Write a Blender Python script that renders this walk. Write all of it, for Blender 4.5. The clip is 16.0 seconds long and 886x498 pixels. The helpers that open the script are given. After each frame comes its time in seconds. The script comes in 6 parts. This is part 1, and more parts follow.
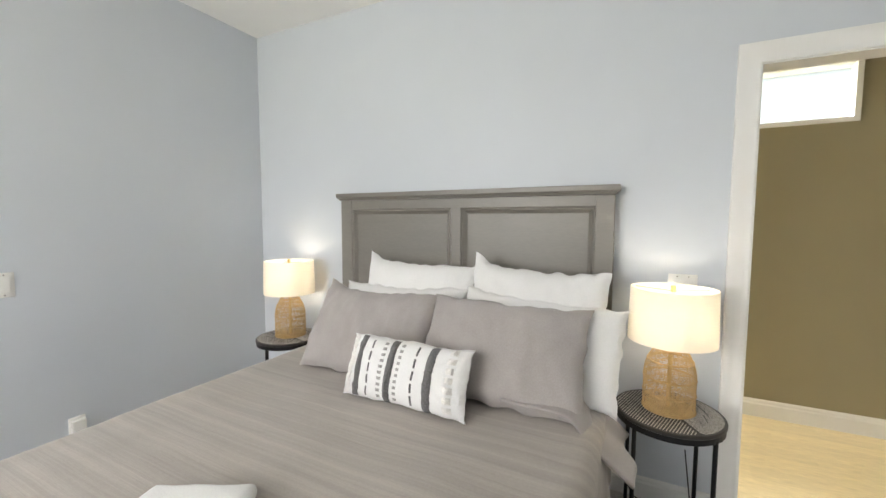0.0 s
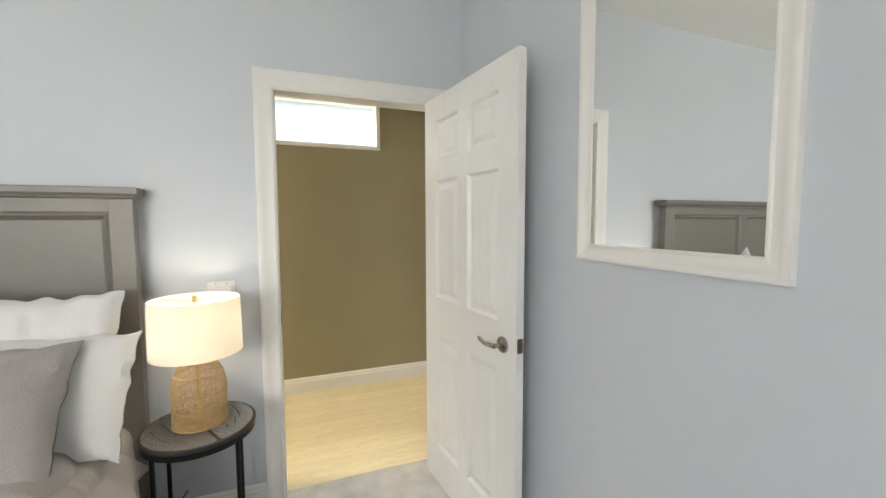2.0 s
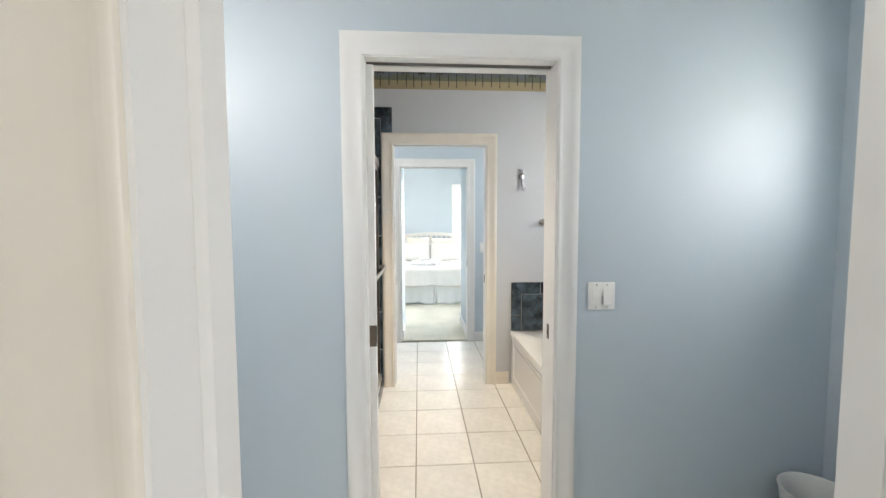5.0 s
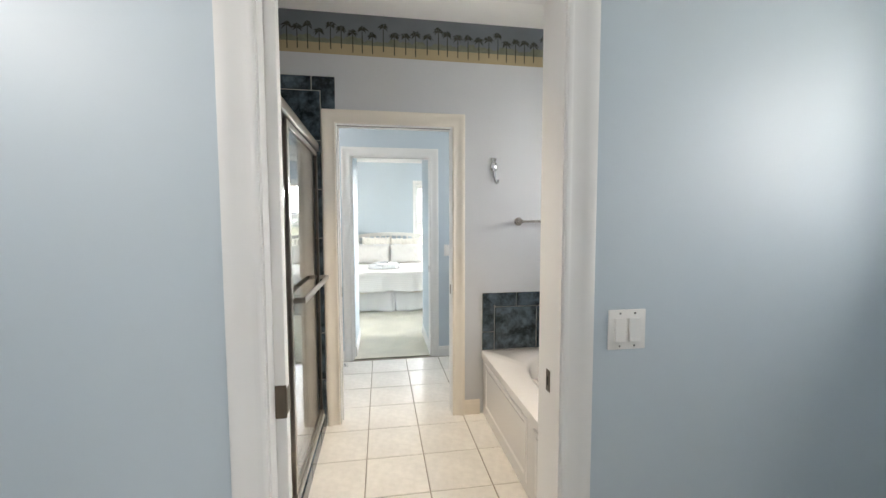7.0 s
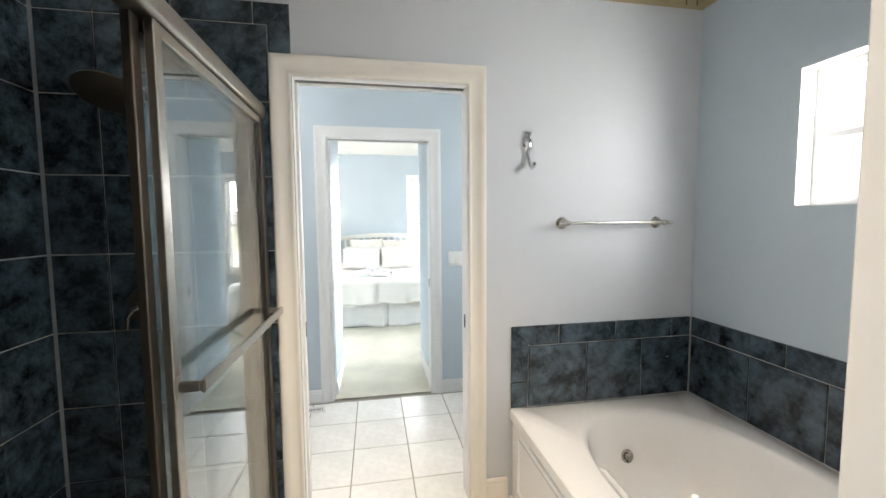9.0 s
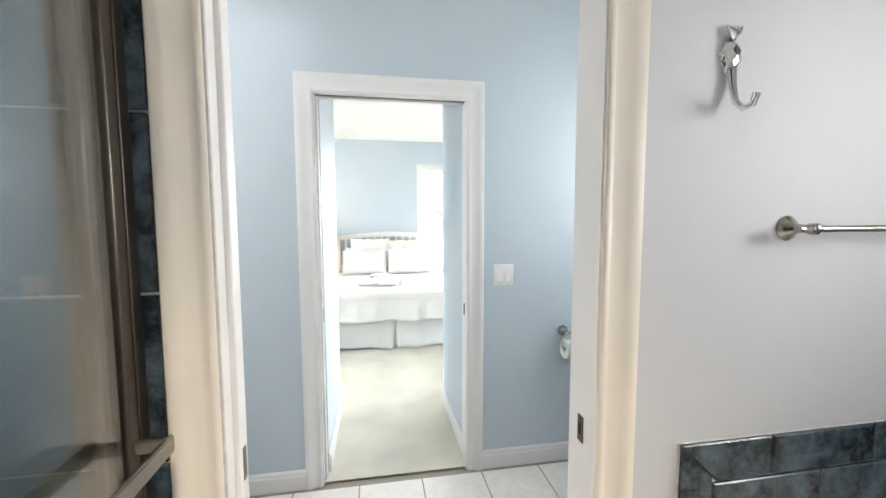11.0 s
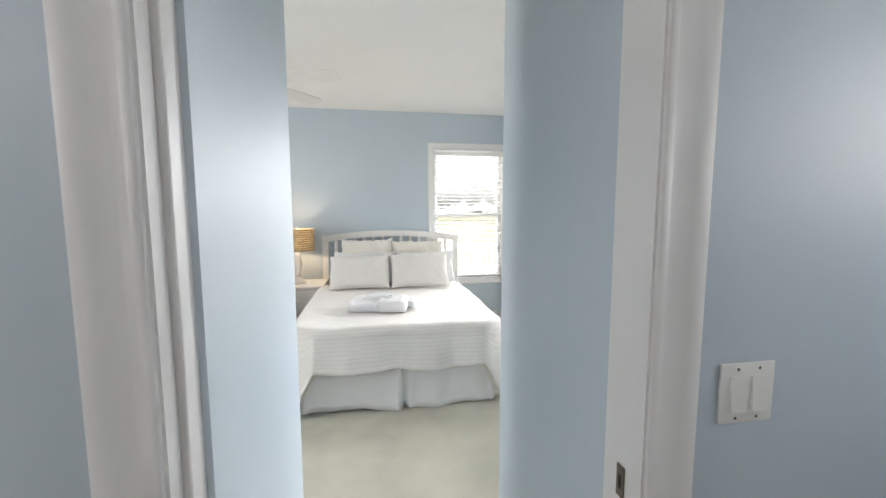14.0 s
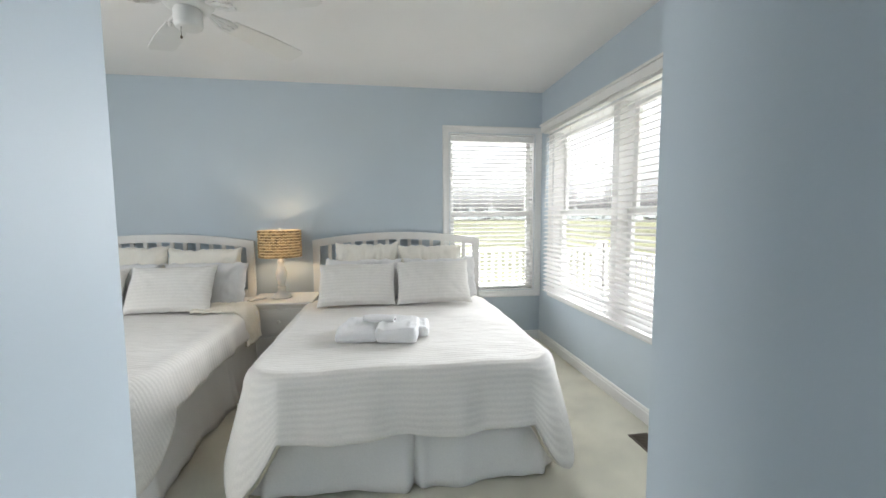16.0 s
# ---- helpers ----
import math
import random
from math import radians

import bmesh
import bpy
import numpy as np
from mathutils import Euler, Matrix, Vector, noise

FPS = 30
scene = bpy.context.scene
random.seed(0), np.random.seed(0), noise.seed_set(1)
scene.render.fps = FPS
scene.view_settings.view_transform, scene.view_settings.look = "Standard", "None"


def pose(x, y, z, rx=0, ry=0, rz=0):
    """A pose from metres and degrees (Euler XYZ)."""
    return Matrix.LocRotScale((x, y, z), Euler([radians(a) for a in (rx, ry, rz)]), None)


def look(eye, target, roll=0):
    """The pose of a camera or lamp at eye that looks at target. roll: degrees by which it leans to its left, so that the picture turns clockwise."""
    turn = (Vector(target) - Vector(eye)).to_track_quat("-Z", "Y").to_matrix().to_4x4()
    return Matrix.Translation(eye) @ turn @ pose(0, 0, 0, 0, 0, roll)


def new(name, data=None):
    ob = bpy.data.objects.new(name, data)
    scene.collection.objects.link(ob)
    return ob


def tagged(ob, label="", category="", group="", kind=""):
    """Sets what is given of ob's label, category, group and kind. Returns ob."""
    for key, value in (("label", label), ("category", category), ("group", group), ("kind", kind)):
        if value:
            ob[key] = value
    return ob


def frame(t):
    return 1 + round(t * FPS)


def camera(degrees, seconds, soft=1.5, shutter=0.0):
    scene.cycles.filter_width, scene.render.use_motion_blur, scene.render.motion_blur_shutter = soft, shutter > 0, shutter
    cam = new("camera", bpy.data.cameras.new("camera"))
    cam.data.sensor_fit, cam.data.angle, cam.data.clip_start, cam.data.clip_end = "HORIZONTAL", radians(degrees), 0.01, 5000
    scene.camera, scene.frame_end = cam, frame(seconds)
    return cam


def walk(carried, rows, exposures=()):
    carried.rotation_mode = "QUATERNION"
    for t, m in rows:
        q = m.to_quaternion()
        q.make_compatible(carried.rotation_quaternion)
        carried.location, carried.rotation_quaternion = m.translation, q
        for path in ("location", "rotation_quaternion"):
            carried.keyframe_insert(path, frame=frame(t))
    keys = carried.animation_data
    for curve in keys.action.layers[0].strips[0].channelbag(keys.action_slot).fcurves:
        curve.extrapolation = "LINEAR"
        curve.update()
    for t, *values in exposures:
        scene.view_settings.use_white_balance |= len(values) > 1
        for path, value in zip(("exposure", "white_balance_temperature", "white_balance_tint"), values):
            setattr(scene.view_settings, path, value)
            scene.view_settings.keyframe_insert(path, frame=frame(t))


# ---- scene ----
cam = camera(97.3, 16.0)

PATH = [
    (0, (0.254, -2.69, 1.371), (-1.533, -3.576, 1.227), 0.2),
    (0.5, (0.239, -2.63, 1.381), (-1.688, -3.147, 1.239), 0.0),
    (1, (0.205, -2.482, 1.406), (-1.784, -2.625, 1.256), -0.1),
    (1.5, (0.195, -2.313, 1.402), (-1.78, -2.036, 1.258), -0.1),
    (2, (0.205, -2.165, 1.401), (-1.659, -1.454, 1.261), -0.2),
    (2.5, (0.243, -2.027, 1.394), (-1.401, -0.896, 1.258), -0.2),
    (3, (0.291, -1.91, 1.395), (-1.036, -0.42, 1.264), -0.1),
    (3.5, (0.33, -1.828, 1.389), (-0.596, -0.06, 1.261), -0.1),
    (4, (0.335, -1.736, 1.39), (-0.17, 0.195, 1.264), -0.2),
    (4.5, (0.33, -1.638, 1.396), (0.195, 0.353, 1.267), -0.3),
    (5, (0.307, -1.565, 1.382), (0.431, 0.428, 1.254), -0.2),
    (5.2, (0.309, -1.535, 1.376), (0.503, 0.451, 1.25), -0.2),
    (7.5, (0.387, -0.807, 1.384), (0.717, 1.161, 1.249), -0.3),
    (8, (0.368, -0.616, 1.383), (0.716, 1.349, 1.245), -0.5),
    (8.5, (0.419, -0.358, 1.405), (0.766, 1.607, 1.264), -0.5),
    (9, (0.428, -0.121, 1.409), (0.779, 1.843, 1.266), -0.5),
    (9.5, (0.414, 0.142, 1.422), (0.760, 2.11, 1.277), -0.4),
    (10, (0.376, 0.38, 1.408), (0.727, 2.343, 1.262), -0.5),
    (10.2, (0.381, 0.487, 1.402), (0.726, 2.452, 1.258), -0.4),
    (12.3, (0.397, 1.611, 1.461), (0.734, 3.572, 1.263), -0.0),
    (12.5, (0.412, 1.716, 1.461), (0.748, 3.678, 1.265), -0.1),
    (13, (0.424, 1.926, 1.446), (0.757, 3.888, 1.243), -0.5),
    (13.5, (0.41, 2.166, 1.455), (0.745, 4.128, 1.258), -0.1),
    (14, (0.403, 2.365, 1.445), (0.74, 4.326, 1.245), -0.1),
    (14.5, (0.455, 2.617, 1.433), (0.773, 4.582, 1.243), -0.3),
    (15, (0.455, 2.843, 1.407), (0.763, 4.811, 1.225), -0.2),
    (15.5, (0.441, 3.061, 1.385), (0.74, 5.03, 1.209), -0.3),
    (16, (0.457, 3.26, 1.344), (0.753, 5.231, 1.181), -0.3),
]
walk(cam, [(t, look(eye, target, roll)) for t, eye, target, roll in PATH], [
    (0, 3.08, 6650, 10), (2.0, 3.0, 6650, 10), (2.6, 2.88, 6650, 10), (3.0, 2.80, 6650, 10), (3.5, 2.74, 6600, 11), (4.2, 2.95, 6650, 11),
    (5.0, 2.95, 6600, 11), (7.5, 2.75, 6700, 12), (9.0, 3.05, 6600, 11), (10.0, 3.25, 6650, 11), (12.5, 2.45, 6650, 16), (14.0, 2.10, 6750, 15),
    (15.0, 1.88, 6650, 13), (16, 1.66, 6600, 13)])

# ---------------------------------------------------------------- world and light
world = bpy.data.worlds.new("sky")
scene.world = world
world.use_nodes = True
wn = world.node_tree
sky = wn.nodes.new("ShaderNodeTexSky")
sky.sky_type = "NISHITA"
sky.sun_disc = False
sky.sun_elevation = radians(48)
sky.sun_rotation = radians(185)
sky.air_density, sky.dust_density, sky.ozone_density = 1.0, 4.0, 1.0
haze = wn.nodes.new("ShaderNodeHueSaturation")
haze.inputs["Saturation"].default_value = 0.2
haze.inputs["Value"].default_value = 0.8
wn.links.new(sky.outputs[0], haze.inputs["Color"])
wn.links.new(haze.outputs[0], wn.nodes["Background"].inputs[0])
wn.nodes["Background"].inputs[1].default_value = 0.15

sun_data = bpy.data.lights.new("sun", "SUN")
sun_data.energy, sun_data.angle, sun_data.color = 1.4, radians(12), (1.0, 0.96, 0.90)
sun = new("sun", sun_data)
sun.matrix_world = look((-2, -22, 25), (0, 0, 0))


def area_lamp(name, eye, target, width, height, watts, color=(0.93, 0.97, 1.0)):
    """A rectangular lamp: sky light at a window opening, a room lamp, or added fill."""
    d = bpy.data.lights.new(name, "AREA")
    d.shape, d.size, d.size_y, d.energy, d.color = "RECTANGLE", width, height, watts, color
    ob = new(name, d)
    ob.matrix_world = look(eye, target)
    return ob


def bulb(name, at, watts, color, radius=0.03):
    d = bpy.data.lights.new(name, "POINT")
    d.energy, d.color, d.shadow_soft_size = watts, color, radius
    ob = new(name, d)
    ob.location = at
    return ob


# daylight at the windows, with added fill lamps where no window is seen
# bedroom 1's window is never in view; lamp and opening are assumed
area_lamp("bedroom_1_unseen_window_light", (2.30, -4.15, 1.65), (0, -4.0, 1.35), 1.7, 1.3, 7.6, (1.0, 0.965, 0.94))
area_lamp("hall_window_light", (-4.1, -2.1, 3.55), (-2.7, -2.1, 1.6), 1.6, 0.7, 54)
# added warm fill at the hall's unseen end; no window stands there
area_lamp("hall_far_fill", (-2.55, -7.3, 1.9), (-2.5, -1.0, 0.3), 1.0, 1.6, 42, (1.0, 0.93, 0.80))
area_lamp("toilet_room_1_light", (2.30, -0.58, 1.72), (0, -0.58, 1.60), 0.58, 0.52, 1.75, (1.0, 0.96, 0.93))
area_lamp("bath_window_light", (2.30, 0.90, 1.73), (0, 0.90, 1.5), 0.58, 0.52, 3.0, (0.98, 0.99, 1.0))
area_lamp("toilet_room_2_light", (2.30, 2.41, 1.72), (0, 2.41, 1.60), 0.58, 0.52, 2.2, (0.98, 0.98, 0.98))
area_lamp("bedroom_2_side_light", (11.0, 12.0, 4.3), (0.8, 4.4, 1.6), 10.0, 5.0, 1350, (0.90, 0.96, 1.0))
area_lamp("bedroom_2_end_light", (1.6, 14.0, 4.2), (1.4, 7.0, 2.0), 9.0, 5.0, 1080, (0.92, 0.97, 1.0))
# added fill from the unseen west side, to even out the beds' light
area_lamp("bedroom_2_west_fill", (-3.46, 4.40, 1.55), (0, 4.7, 1.4), 0.8, 1.3, 14, (0.97, 0.98, 0.98))
# added fill for toilet room 1's dark side, then lamps over the vanity and on the bath ceiling
area_lamp("toilet_room_1_fill", (-0.80, -0.60, 2.05), (1.0, -0.60, 1.5), 0.6, 0.12, 1.2, (1.0, 0.94, 0.89))
area_lamp("vanity_lamp_2", (-1.10, 2.40, 2.05), (1.0, 2.40, 1.5), 0.6, 0.12, 1.45, (1.0, 0.96, 0.93))
down = bpy.data.lights.new("bath_downlight", "SPOT")
down.energy, down.color, down.spot_size, down.spot_blend, down.shadow_soft_size = 19, (1.0, 0.83, 0.62), radians(84), 0.7, 0.06
new("bath_downlight", down).matrix_world = look((0.40, 0.70, 2.72), (0.401, 0.70, 0.0))

# ---------------------------------------------------------------- materials


def material(name, color, rough=0.5, metal=0.0, grain=0.0, grain_scale=40.0, patch=0.0, patch_scale=3.0,
             bump=0.0, bump_scale=120.0, coat=0.0, spec=0.5, sheen=0.0, per_object=0.0, stretch=(1, 1, 1)):
    """A procedural surface: base colour with fine grain, broad patches, relief and gloss variation."""
    m = bpy.data.materials.new(name)
    m.use_nodes = True
    nt = m.node_tree
    p = nt.nodes["Principled BSDF"]
    p.inputs["Roughness"].default_value = rough
    p.inputs["Metallic"].default_value = metal
    p.inputs["Coat Weight"].default_value = coat
    p.inputs["Specular IOR Level"].default_value = spec
    p.inputs["Sheen Weight"].default_value = sheen
    geo = nt.nodes.new("ShaderNodeTexCoord")
    mapping = nt.nodes.new("ShaderNodeMapping")
    mapping.inputs["Scale"].default_value = stretch
    nt.links.new(geo.outputs["Object"], mapping.inputs[0])
    base = nt.nodes.new("ShaderNodeRGB")
    base.outputs[0].default_value = (*color, 1)
    out = base.outputs[0]
    for amount, scale, detail in ((grain, grain_scale, 6), (patch, patch_scale, 3)):
        if amount:
            n = nt.nodes.new("ShaderNodeTexNoise")
            n.inputs["Scale"].default_value, n.inputs["Detail"].default_value = scale, detail
            nt.links.new(mapping.outputs[0], n.inputs["Vector"])
            r = nt.nodes.new("ShaderNodeMapRange")
            r.inputs[1].default_value, r.inputs[2].default_value = 0.3, 0.7
            r.inputs[3].default_value, r.inputs[4].default_value = 1 - amount, 1 + amount
            nt.links.new(n.outputs[0], r.inputs[0])
            mix = nt.nodes.new("ShaderNodeVectorMath")
            mix.operation = "SCALE"
            nt.links.new(out, mix.inputs[0])
            nt.links.new(r.outputs[0], mix.inputs["Scale"])
            out = mix.outputs[0]
    if per_object:
        info = nt.nodes.new("ShaderNodeObjectInfo")
        r = nt.nodes.new("ShaderNodeMapRange")
        r.inputs[3].default_value, r.inputs[4].default_value = 1 - per_object, 1 + per_object
        nt.links.new(info.outputs["Random"], r.inputs[0])
        mix = nt.nodes.new("ShaderNodeVectorMath")
        mix.operation = "SCALE"
        nt.links.new(out, mix.inputs[0])
        nt.links.new(r.outputs[0], mix.inputs["Scale"])
        out = mix.outputs[0]
    nt.links.new(out, p.inputs["Base Color"])
    if bump:
        n = nt.nodes.new("ShaderNodeTexNoise")
        n.inputs["Scale"].default_value, n.inputs["Detail"].default_value = bump_scale, 3
        nt.links.new(mapping.outputs[0], n.inputs["Vector"])
        b = nt.nodes.new("ShaderNodeBump")
        b.inputs["Strength"].default_value, b.inputs["Distance"].default_value = bump, 0.004
        nt.links.new(n.outputs[0], b.inputs["Height"])
        nt.links.new(b.outputs[0], p.inputs["Normal"])
    return m


BLUE = material("blue_wall_paint", (0.525, 0.60, 0.655), 0.50, patch=0.02, patch_scale=1.5, bump=0.03, bump_scale=160)
GREYBLUE = material("grey_blue_wall_paint", (0.576, 0.608, 0.656), 0.46, patch=0.02, patch_scale=1.5, bump=0.03, bump_scale=160)
BATHPAINT = material("pale_grey_wall_paint", (0.575, 0.59, 0.610), 0.62, spec=0.35, patch=0.02, patch_scale=1.5, bump=0.03, bump_scale=160)
OLIVE = material("olive_wall_paint", (0.30, 0.265, 0.17), 0.5, patch=0.03, patch_scale=2, bump=0.03, bump_scale=160)
CEILING = material("ceiling_white_paint", (0.86, 0.85, 0.83), 0.8, patch=0.015, patch_scale=2, bump=0.12, bump_scale=90)
TRIM = material("trim_white_paint", (0.78, 0.775, 0.76), 0.45, patch=0.02, patch_scale=4, bump=0.03, bump_scale=60)
# cream for the bedroom opening; in the bath it carries the ceiling lamp's warmth
CREAMTRIM = material("cream_warm_lit_trim", (0.78, 0.73, 0.645), 0.45, patch=0.03, patch_scale=4, bump=0.03, bump_scale=60)
DOORPAINT = material("door_white_paint", (0.80, 0.80, 0.79), 0.30, patch=0.02, patch_scale=5, bump=0.05, bump_scale=70, stretch=(6, 6, 0.6))
TILE = material("cream_floor_tile", (0.84, 0.82, 0.775), 0.30, grain=0.05, grain_scale=30, patch=0.05, patch_scale=5, bump=0.04, bump_scale=40, per_object=0.04)
GROUT = material("grey_brown_grout", (0.36, 0.32, 0.27), 0.9, grain=0.15, grain_scale=90, bump=0.2)
CARPET1 = material("light_patterned_carpet", (0.58, 0.55, 0.50), 0.95, grain=0.22, grain_scale=200, patch=0.16, patch_scale=9, bump=0.9, bump_scale=300, sheen=0.3)
CARPET2 = material("cream_stained_carpet", (0.68, 0.65, 0.53), 0.95, grain=0.14, grain_scale=260, patch=0.11, patch_scale=3.4, bump=0.9, bump_scale=320, sheen=0.3)
BAMBOO = material("bamboo_plank", (0.80, 0.68, 0.44), 0.30, grain=0.12, grain_scale=22, patch=0.05, patch_scale=4, bump=0.03, per_object=0.05, stretch=(8, 0.7, 8))
# near-black that puts the shade of gaps and recesses into the colour
DARK = material("shaded_gap", (0.02, 0.018, 0.015), 0.9)

# ---------------------------------------------------------------- mesh helpers


def box(bm, x0, x1, y0, y1, z0, z1):
    v = [bm.verts.new((x, y, z)) for x in (x0, x1) for y in (y0, y1) for z in (z0, z1)]
    for a in ((0, 1, 3, 2), (4, 6, 7, 5), (0, 4, 5, 1), (2, 3, 7, 6), (0, 2, 6, 4), (1, 5, 7, 3)):
        bm.faces.new([v[i] for i in a])
    return v


def rbox(x0, x1, y0, y1, z0, z1, r=0.004, seg=2):
    bm = bmesh.new()
    box(bm, x0, x1, y0, y1, z0, z1)
    bmesh.ops.bevel(bm, geom=list(bm.edges), offset=r, segments=seg, affect="EDGES", profile=0.5)
    return bm


def tube(bm, pts, r, seg=10, cap=True):
    """A round bar through points; r is one radius or one per point."""
    pts = [Vector(p) for p in pts]
    rs = [r] * len(pts) if isinstance(r, (int, float)) else r
    rings = []
    side = None
    for i, p in enumerate(pts):
        d = (pts[min(i + 1, len(pts) - 1)] - pts[max(i - 1, 0)]).normalized()
        if side is None:
            side = d.orthogonal().normalized()
        side = (side - d * side.dot(d)).normalized()
        up = d.cross(side)
        rings.append([bm.verts.new(p + rs[i] * (math.cos(a) * side + math.sin(a) * up))
                      for a in (2 * math.pi * k / seg for k in range(seg))])
    for a, b in zip(rings, rings[1:]):
        for k in range(seg):
            bm.faces.new((a[k], a[(k + 1) % seg], b[(k + 1) % seg], b[k]))
    if cap:
        bm.faces.new(rings[0][::-1])
        bm.faces.new(rings[-1])


def lathe(bm, profile, seg=24, at=(0, 0, 0), axis="z", closed=False):
    """Turns (radius, height) pairs about an axis through at."""
    rings = []
    for r, h in profile:
        ring = []
        for k in range(seg):
            a = 2 * math.pi * k / seg
            c, s = r * math.cos(a), r * math.sin(a)
            p = {"z": (c, s, h), "x": (h, c, s), "y": (s, h, c)}[axis]
            ring.append(bm.verts.new((at[0] + p[0], at[1] + p[1], at[2] + p[2])))
        rings.append(ring)
    for a, b in zip(rings, rings[1:]):
        for k in range(seg):
            bm.faces.new((a[k], a[(k + 1) % seg], b[(k + 1) % seg], b[k]))
    if closed:
        for k in range(seg):
            a, b = rings[-1], rings[0]
            bm.faces.new((a[k], a[(k + 1) % seg], b[(k + 1) % seg], b[k]))
    else:
        if profile[0][0] > 1e-4:
            bm.faces.new(rings[0][::-1])
        if profile[-1][0] > 1e-4:
            bm.faces.new(rings[-1])


def grid(bm, nu, nv, f, wrap=False):
    vs = [[bm.verts.new(f(i / (nu if wrap else nu - 1), j / (nv - 1))) for j in range(nv)] for i in range(nu)]
    for i in range(nu if wrap else nu - 1):
        for j in range(nv - 1):
            k = (i + 1) % nu
            bm.faces.new((vs[i][j], vs[k][j], vs[k][j + 1], vs[i][j + 1]))
    return vs


def part(name, bm, mat, parent=None, label="", smooth=False, at=None):
    """Links a bmesh as one mesh object, under a thing or a part if one is given."""
    bmesh.ops.recalc_face_normals(bm, faces=list(bm.faces))
    me = bpy.data.meshes.new(name)
    bm.to_mesh(me)
    bm.free()
    for m in mat if isinstance(mat, (list, tuple)) else (mat,):
        me.materials.append(m)
    if smooth:
        for f in me.polygons:
            f.use_smooth = True
        me.set_sharp_from_angle(angle=radians(42))
    ob = new(name, me)
    if at is not None:
        ob.location = at
    if parent is not None:
        ob.parent = parent
    if label:
        ob["label"] = label
    return ob


def thing(name, label, category, group="", at=(0, 0, 0), rz=0):
    ob = new(name)
    ob.matrix_basis = pose(*at, 0, 0, rz)
    return tagged(ob, label, category, group)


def structure(ob, label, category):
    return tagged(ob, label, category, kind="structure")


def wall(name, axis, face0, face1, u0, u1, z0, z1, mats, label, holes=()):
    """A wall across one axis from face0 to face1, with holes (u0, u1, z0, z1) cut through it; mats for its low and its high side."""
    us = sorted({u0, u1, *(h[0] for h in holes), *(h[1] for h in holes)})
    zs = sorted({z0, z1, *(h[2] for h in holes), *(h[3] for h in holes)})
    solid = lambda i, j: 0 <= i < len(us) - 1 and 0 <= j < len(zs) - 1 and not any(
        h[0] - 1e-6 <= us[i] and us[i + 1] <= h[1] + 1e-6 and h[2] - 1e-6 <= zs[j] and zs[j + 1] <= h[3] + 1e-6 for h in holes)
    bm = bmesh.new()
    P = lambda u, w, z: (w, u, z) if axis == "x" else (u, w, z)

    def quad(c, slot):
        f = bm.faces.new([bm.verts.new(P(*q)) for q in c])
        f.material_index = slot

    for i in range(len(us) - 1):
        for j in range(len(zs) - 1):
            if not solid(i, j):
                continue
            a, b, c, d = us[i], us[i + 1], zs[j], zs[j + 1]
            quad([(a, face0, c), (b, face0, c), (b, face0, d), (a, face0, d)], 0)
            quad([(a, face1, c), (b, face1, c), (b, face1, d), (a, face1, d)], 1)
            if not solid(i - 1, j):
                quad([(a, face0, c), (a, face1, c), (a, face1, d), (a, face0, d)], 0)
            if not solid(i + 1, j):
                quad([(b, face0, c), (b, face1, c), (b, face1, d), (b, face0, d)], 0)
            if not solid(i, j - 1):
                quad([(a, face0, c), (b, face0, c), (b, face1, c), (a, face1, c)], 0)
            if not solid(i, j + 1):
                quad([(a, face0, d), (b, face0, d), (b, face1, d), (a, face1, d)], 0)
    bmesh.ops.remove_doubles(bm, verts=list(bm.verts), dist=1e-5)
    return structure(part(name, bm, mats), label, "wall")


CASING = [(0.0, 0.0), (0.0, 0.007), (0.003, 0.010), (0.008, 0.0112), (0.014, 0.0105), (0.018, 0.0085), (0.030, 0.0095), (0.042, 0.0115), (0.052, 0.0145), (0.060, 0.0178), (0.067, 0.0200), (0.074, 0.0210), (0.084, 0.0210), (0.0885, 0.0195), (0.090, 0.016), (0.090, 0.0)]


def casing(name, axis, face, out, u0, u1, top, mat, label, bottom=None, width=0.09):
    """Moulded trim round an opening; with bottom given it runs round all four sides."""
    bm = bmesh.new()
    rows = []
    for w, d in CASING:
        w = w * (width - 0.005) / 0.09 + 0.005
        p = [(u0 - w, 0.0), (u0 - w, top + w), (u1 + w, top + w), (u1 + w, 0.0)]
        if bottom is not None:
            p = [(u0 - w, bottom - w), (u0 - w, top + w), (u1 + w, top + w), (u1 + w, bottom - w), (u0 - w, bottom - w)]
        rows.append([bm.verts.new((face + out * d, u, z) if axis == "x" else (u, face + out * d, z)) for u, z in p])
    for a, b in zip(rows, rows[1:]):
        for k in range(len(a) - 1):
            bm.faces.new((a[k], a[k + 1], b[k + 1], b[k]))
    if bottom is None:
        bm.faces.new([r[0] for r in rows])
        bm.faces.new([r[-1] for r in rows])
    return structure(part(name, bm, mat, smooth=True), label, "trim")


def baseboard(name, axis, face, out, runs, mat, label, height=0.105):
    prof = [(0, 0), (0.014, 0), (0.014, height * 0.72), (0.010, height * 0.80), (0.010, height * 0.9), (0.004, height), (0, height)]
    bm = bmesh.new()
    for u0, u1 in runs:
        ends = []
        for u in (u0, u1):
            ends.append([bm.verts.new((face + out * d, u, z) if axis == "x" else (u, face + out * d, z)) for d, z in prof])
        n = len(prof)
        for k in range(n):
            bm.faces.new((ends[0][k], ends[0][(k + 1) % n], ends[1][(k + 1) % n], ends[1][k]))
        bm.faces.new(ends[0])
        bm.faces.new(ends[1][::-1])
    return structure(part(name, bm, mat), label, "baseboard")


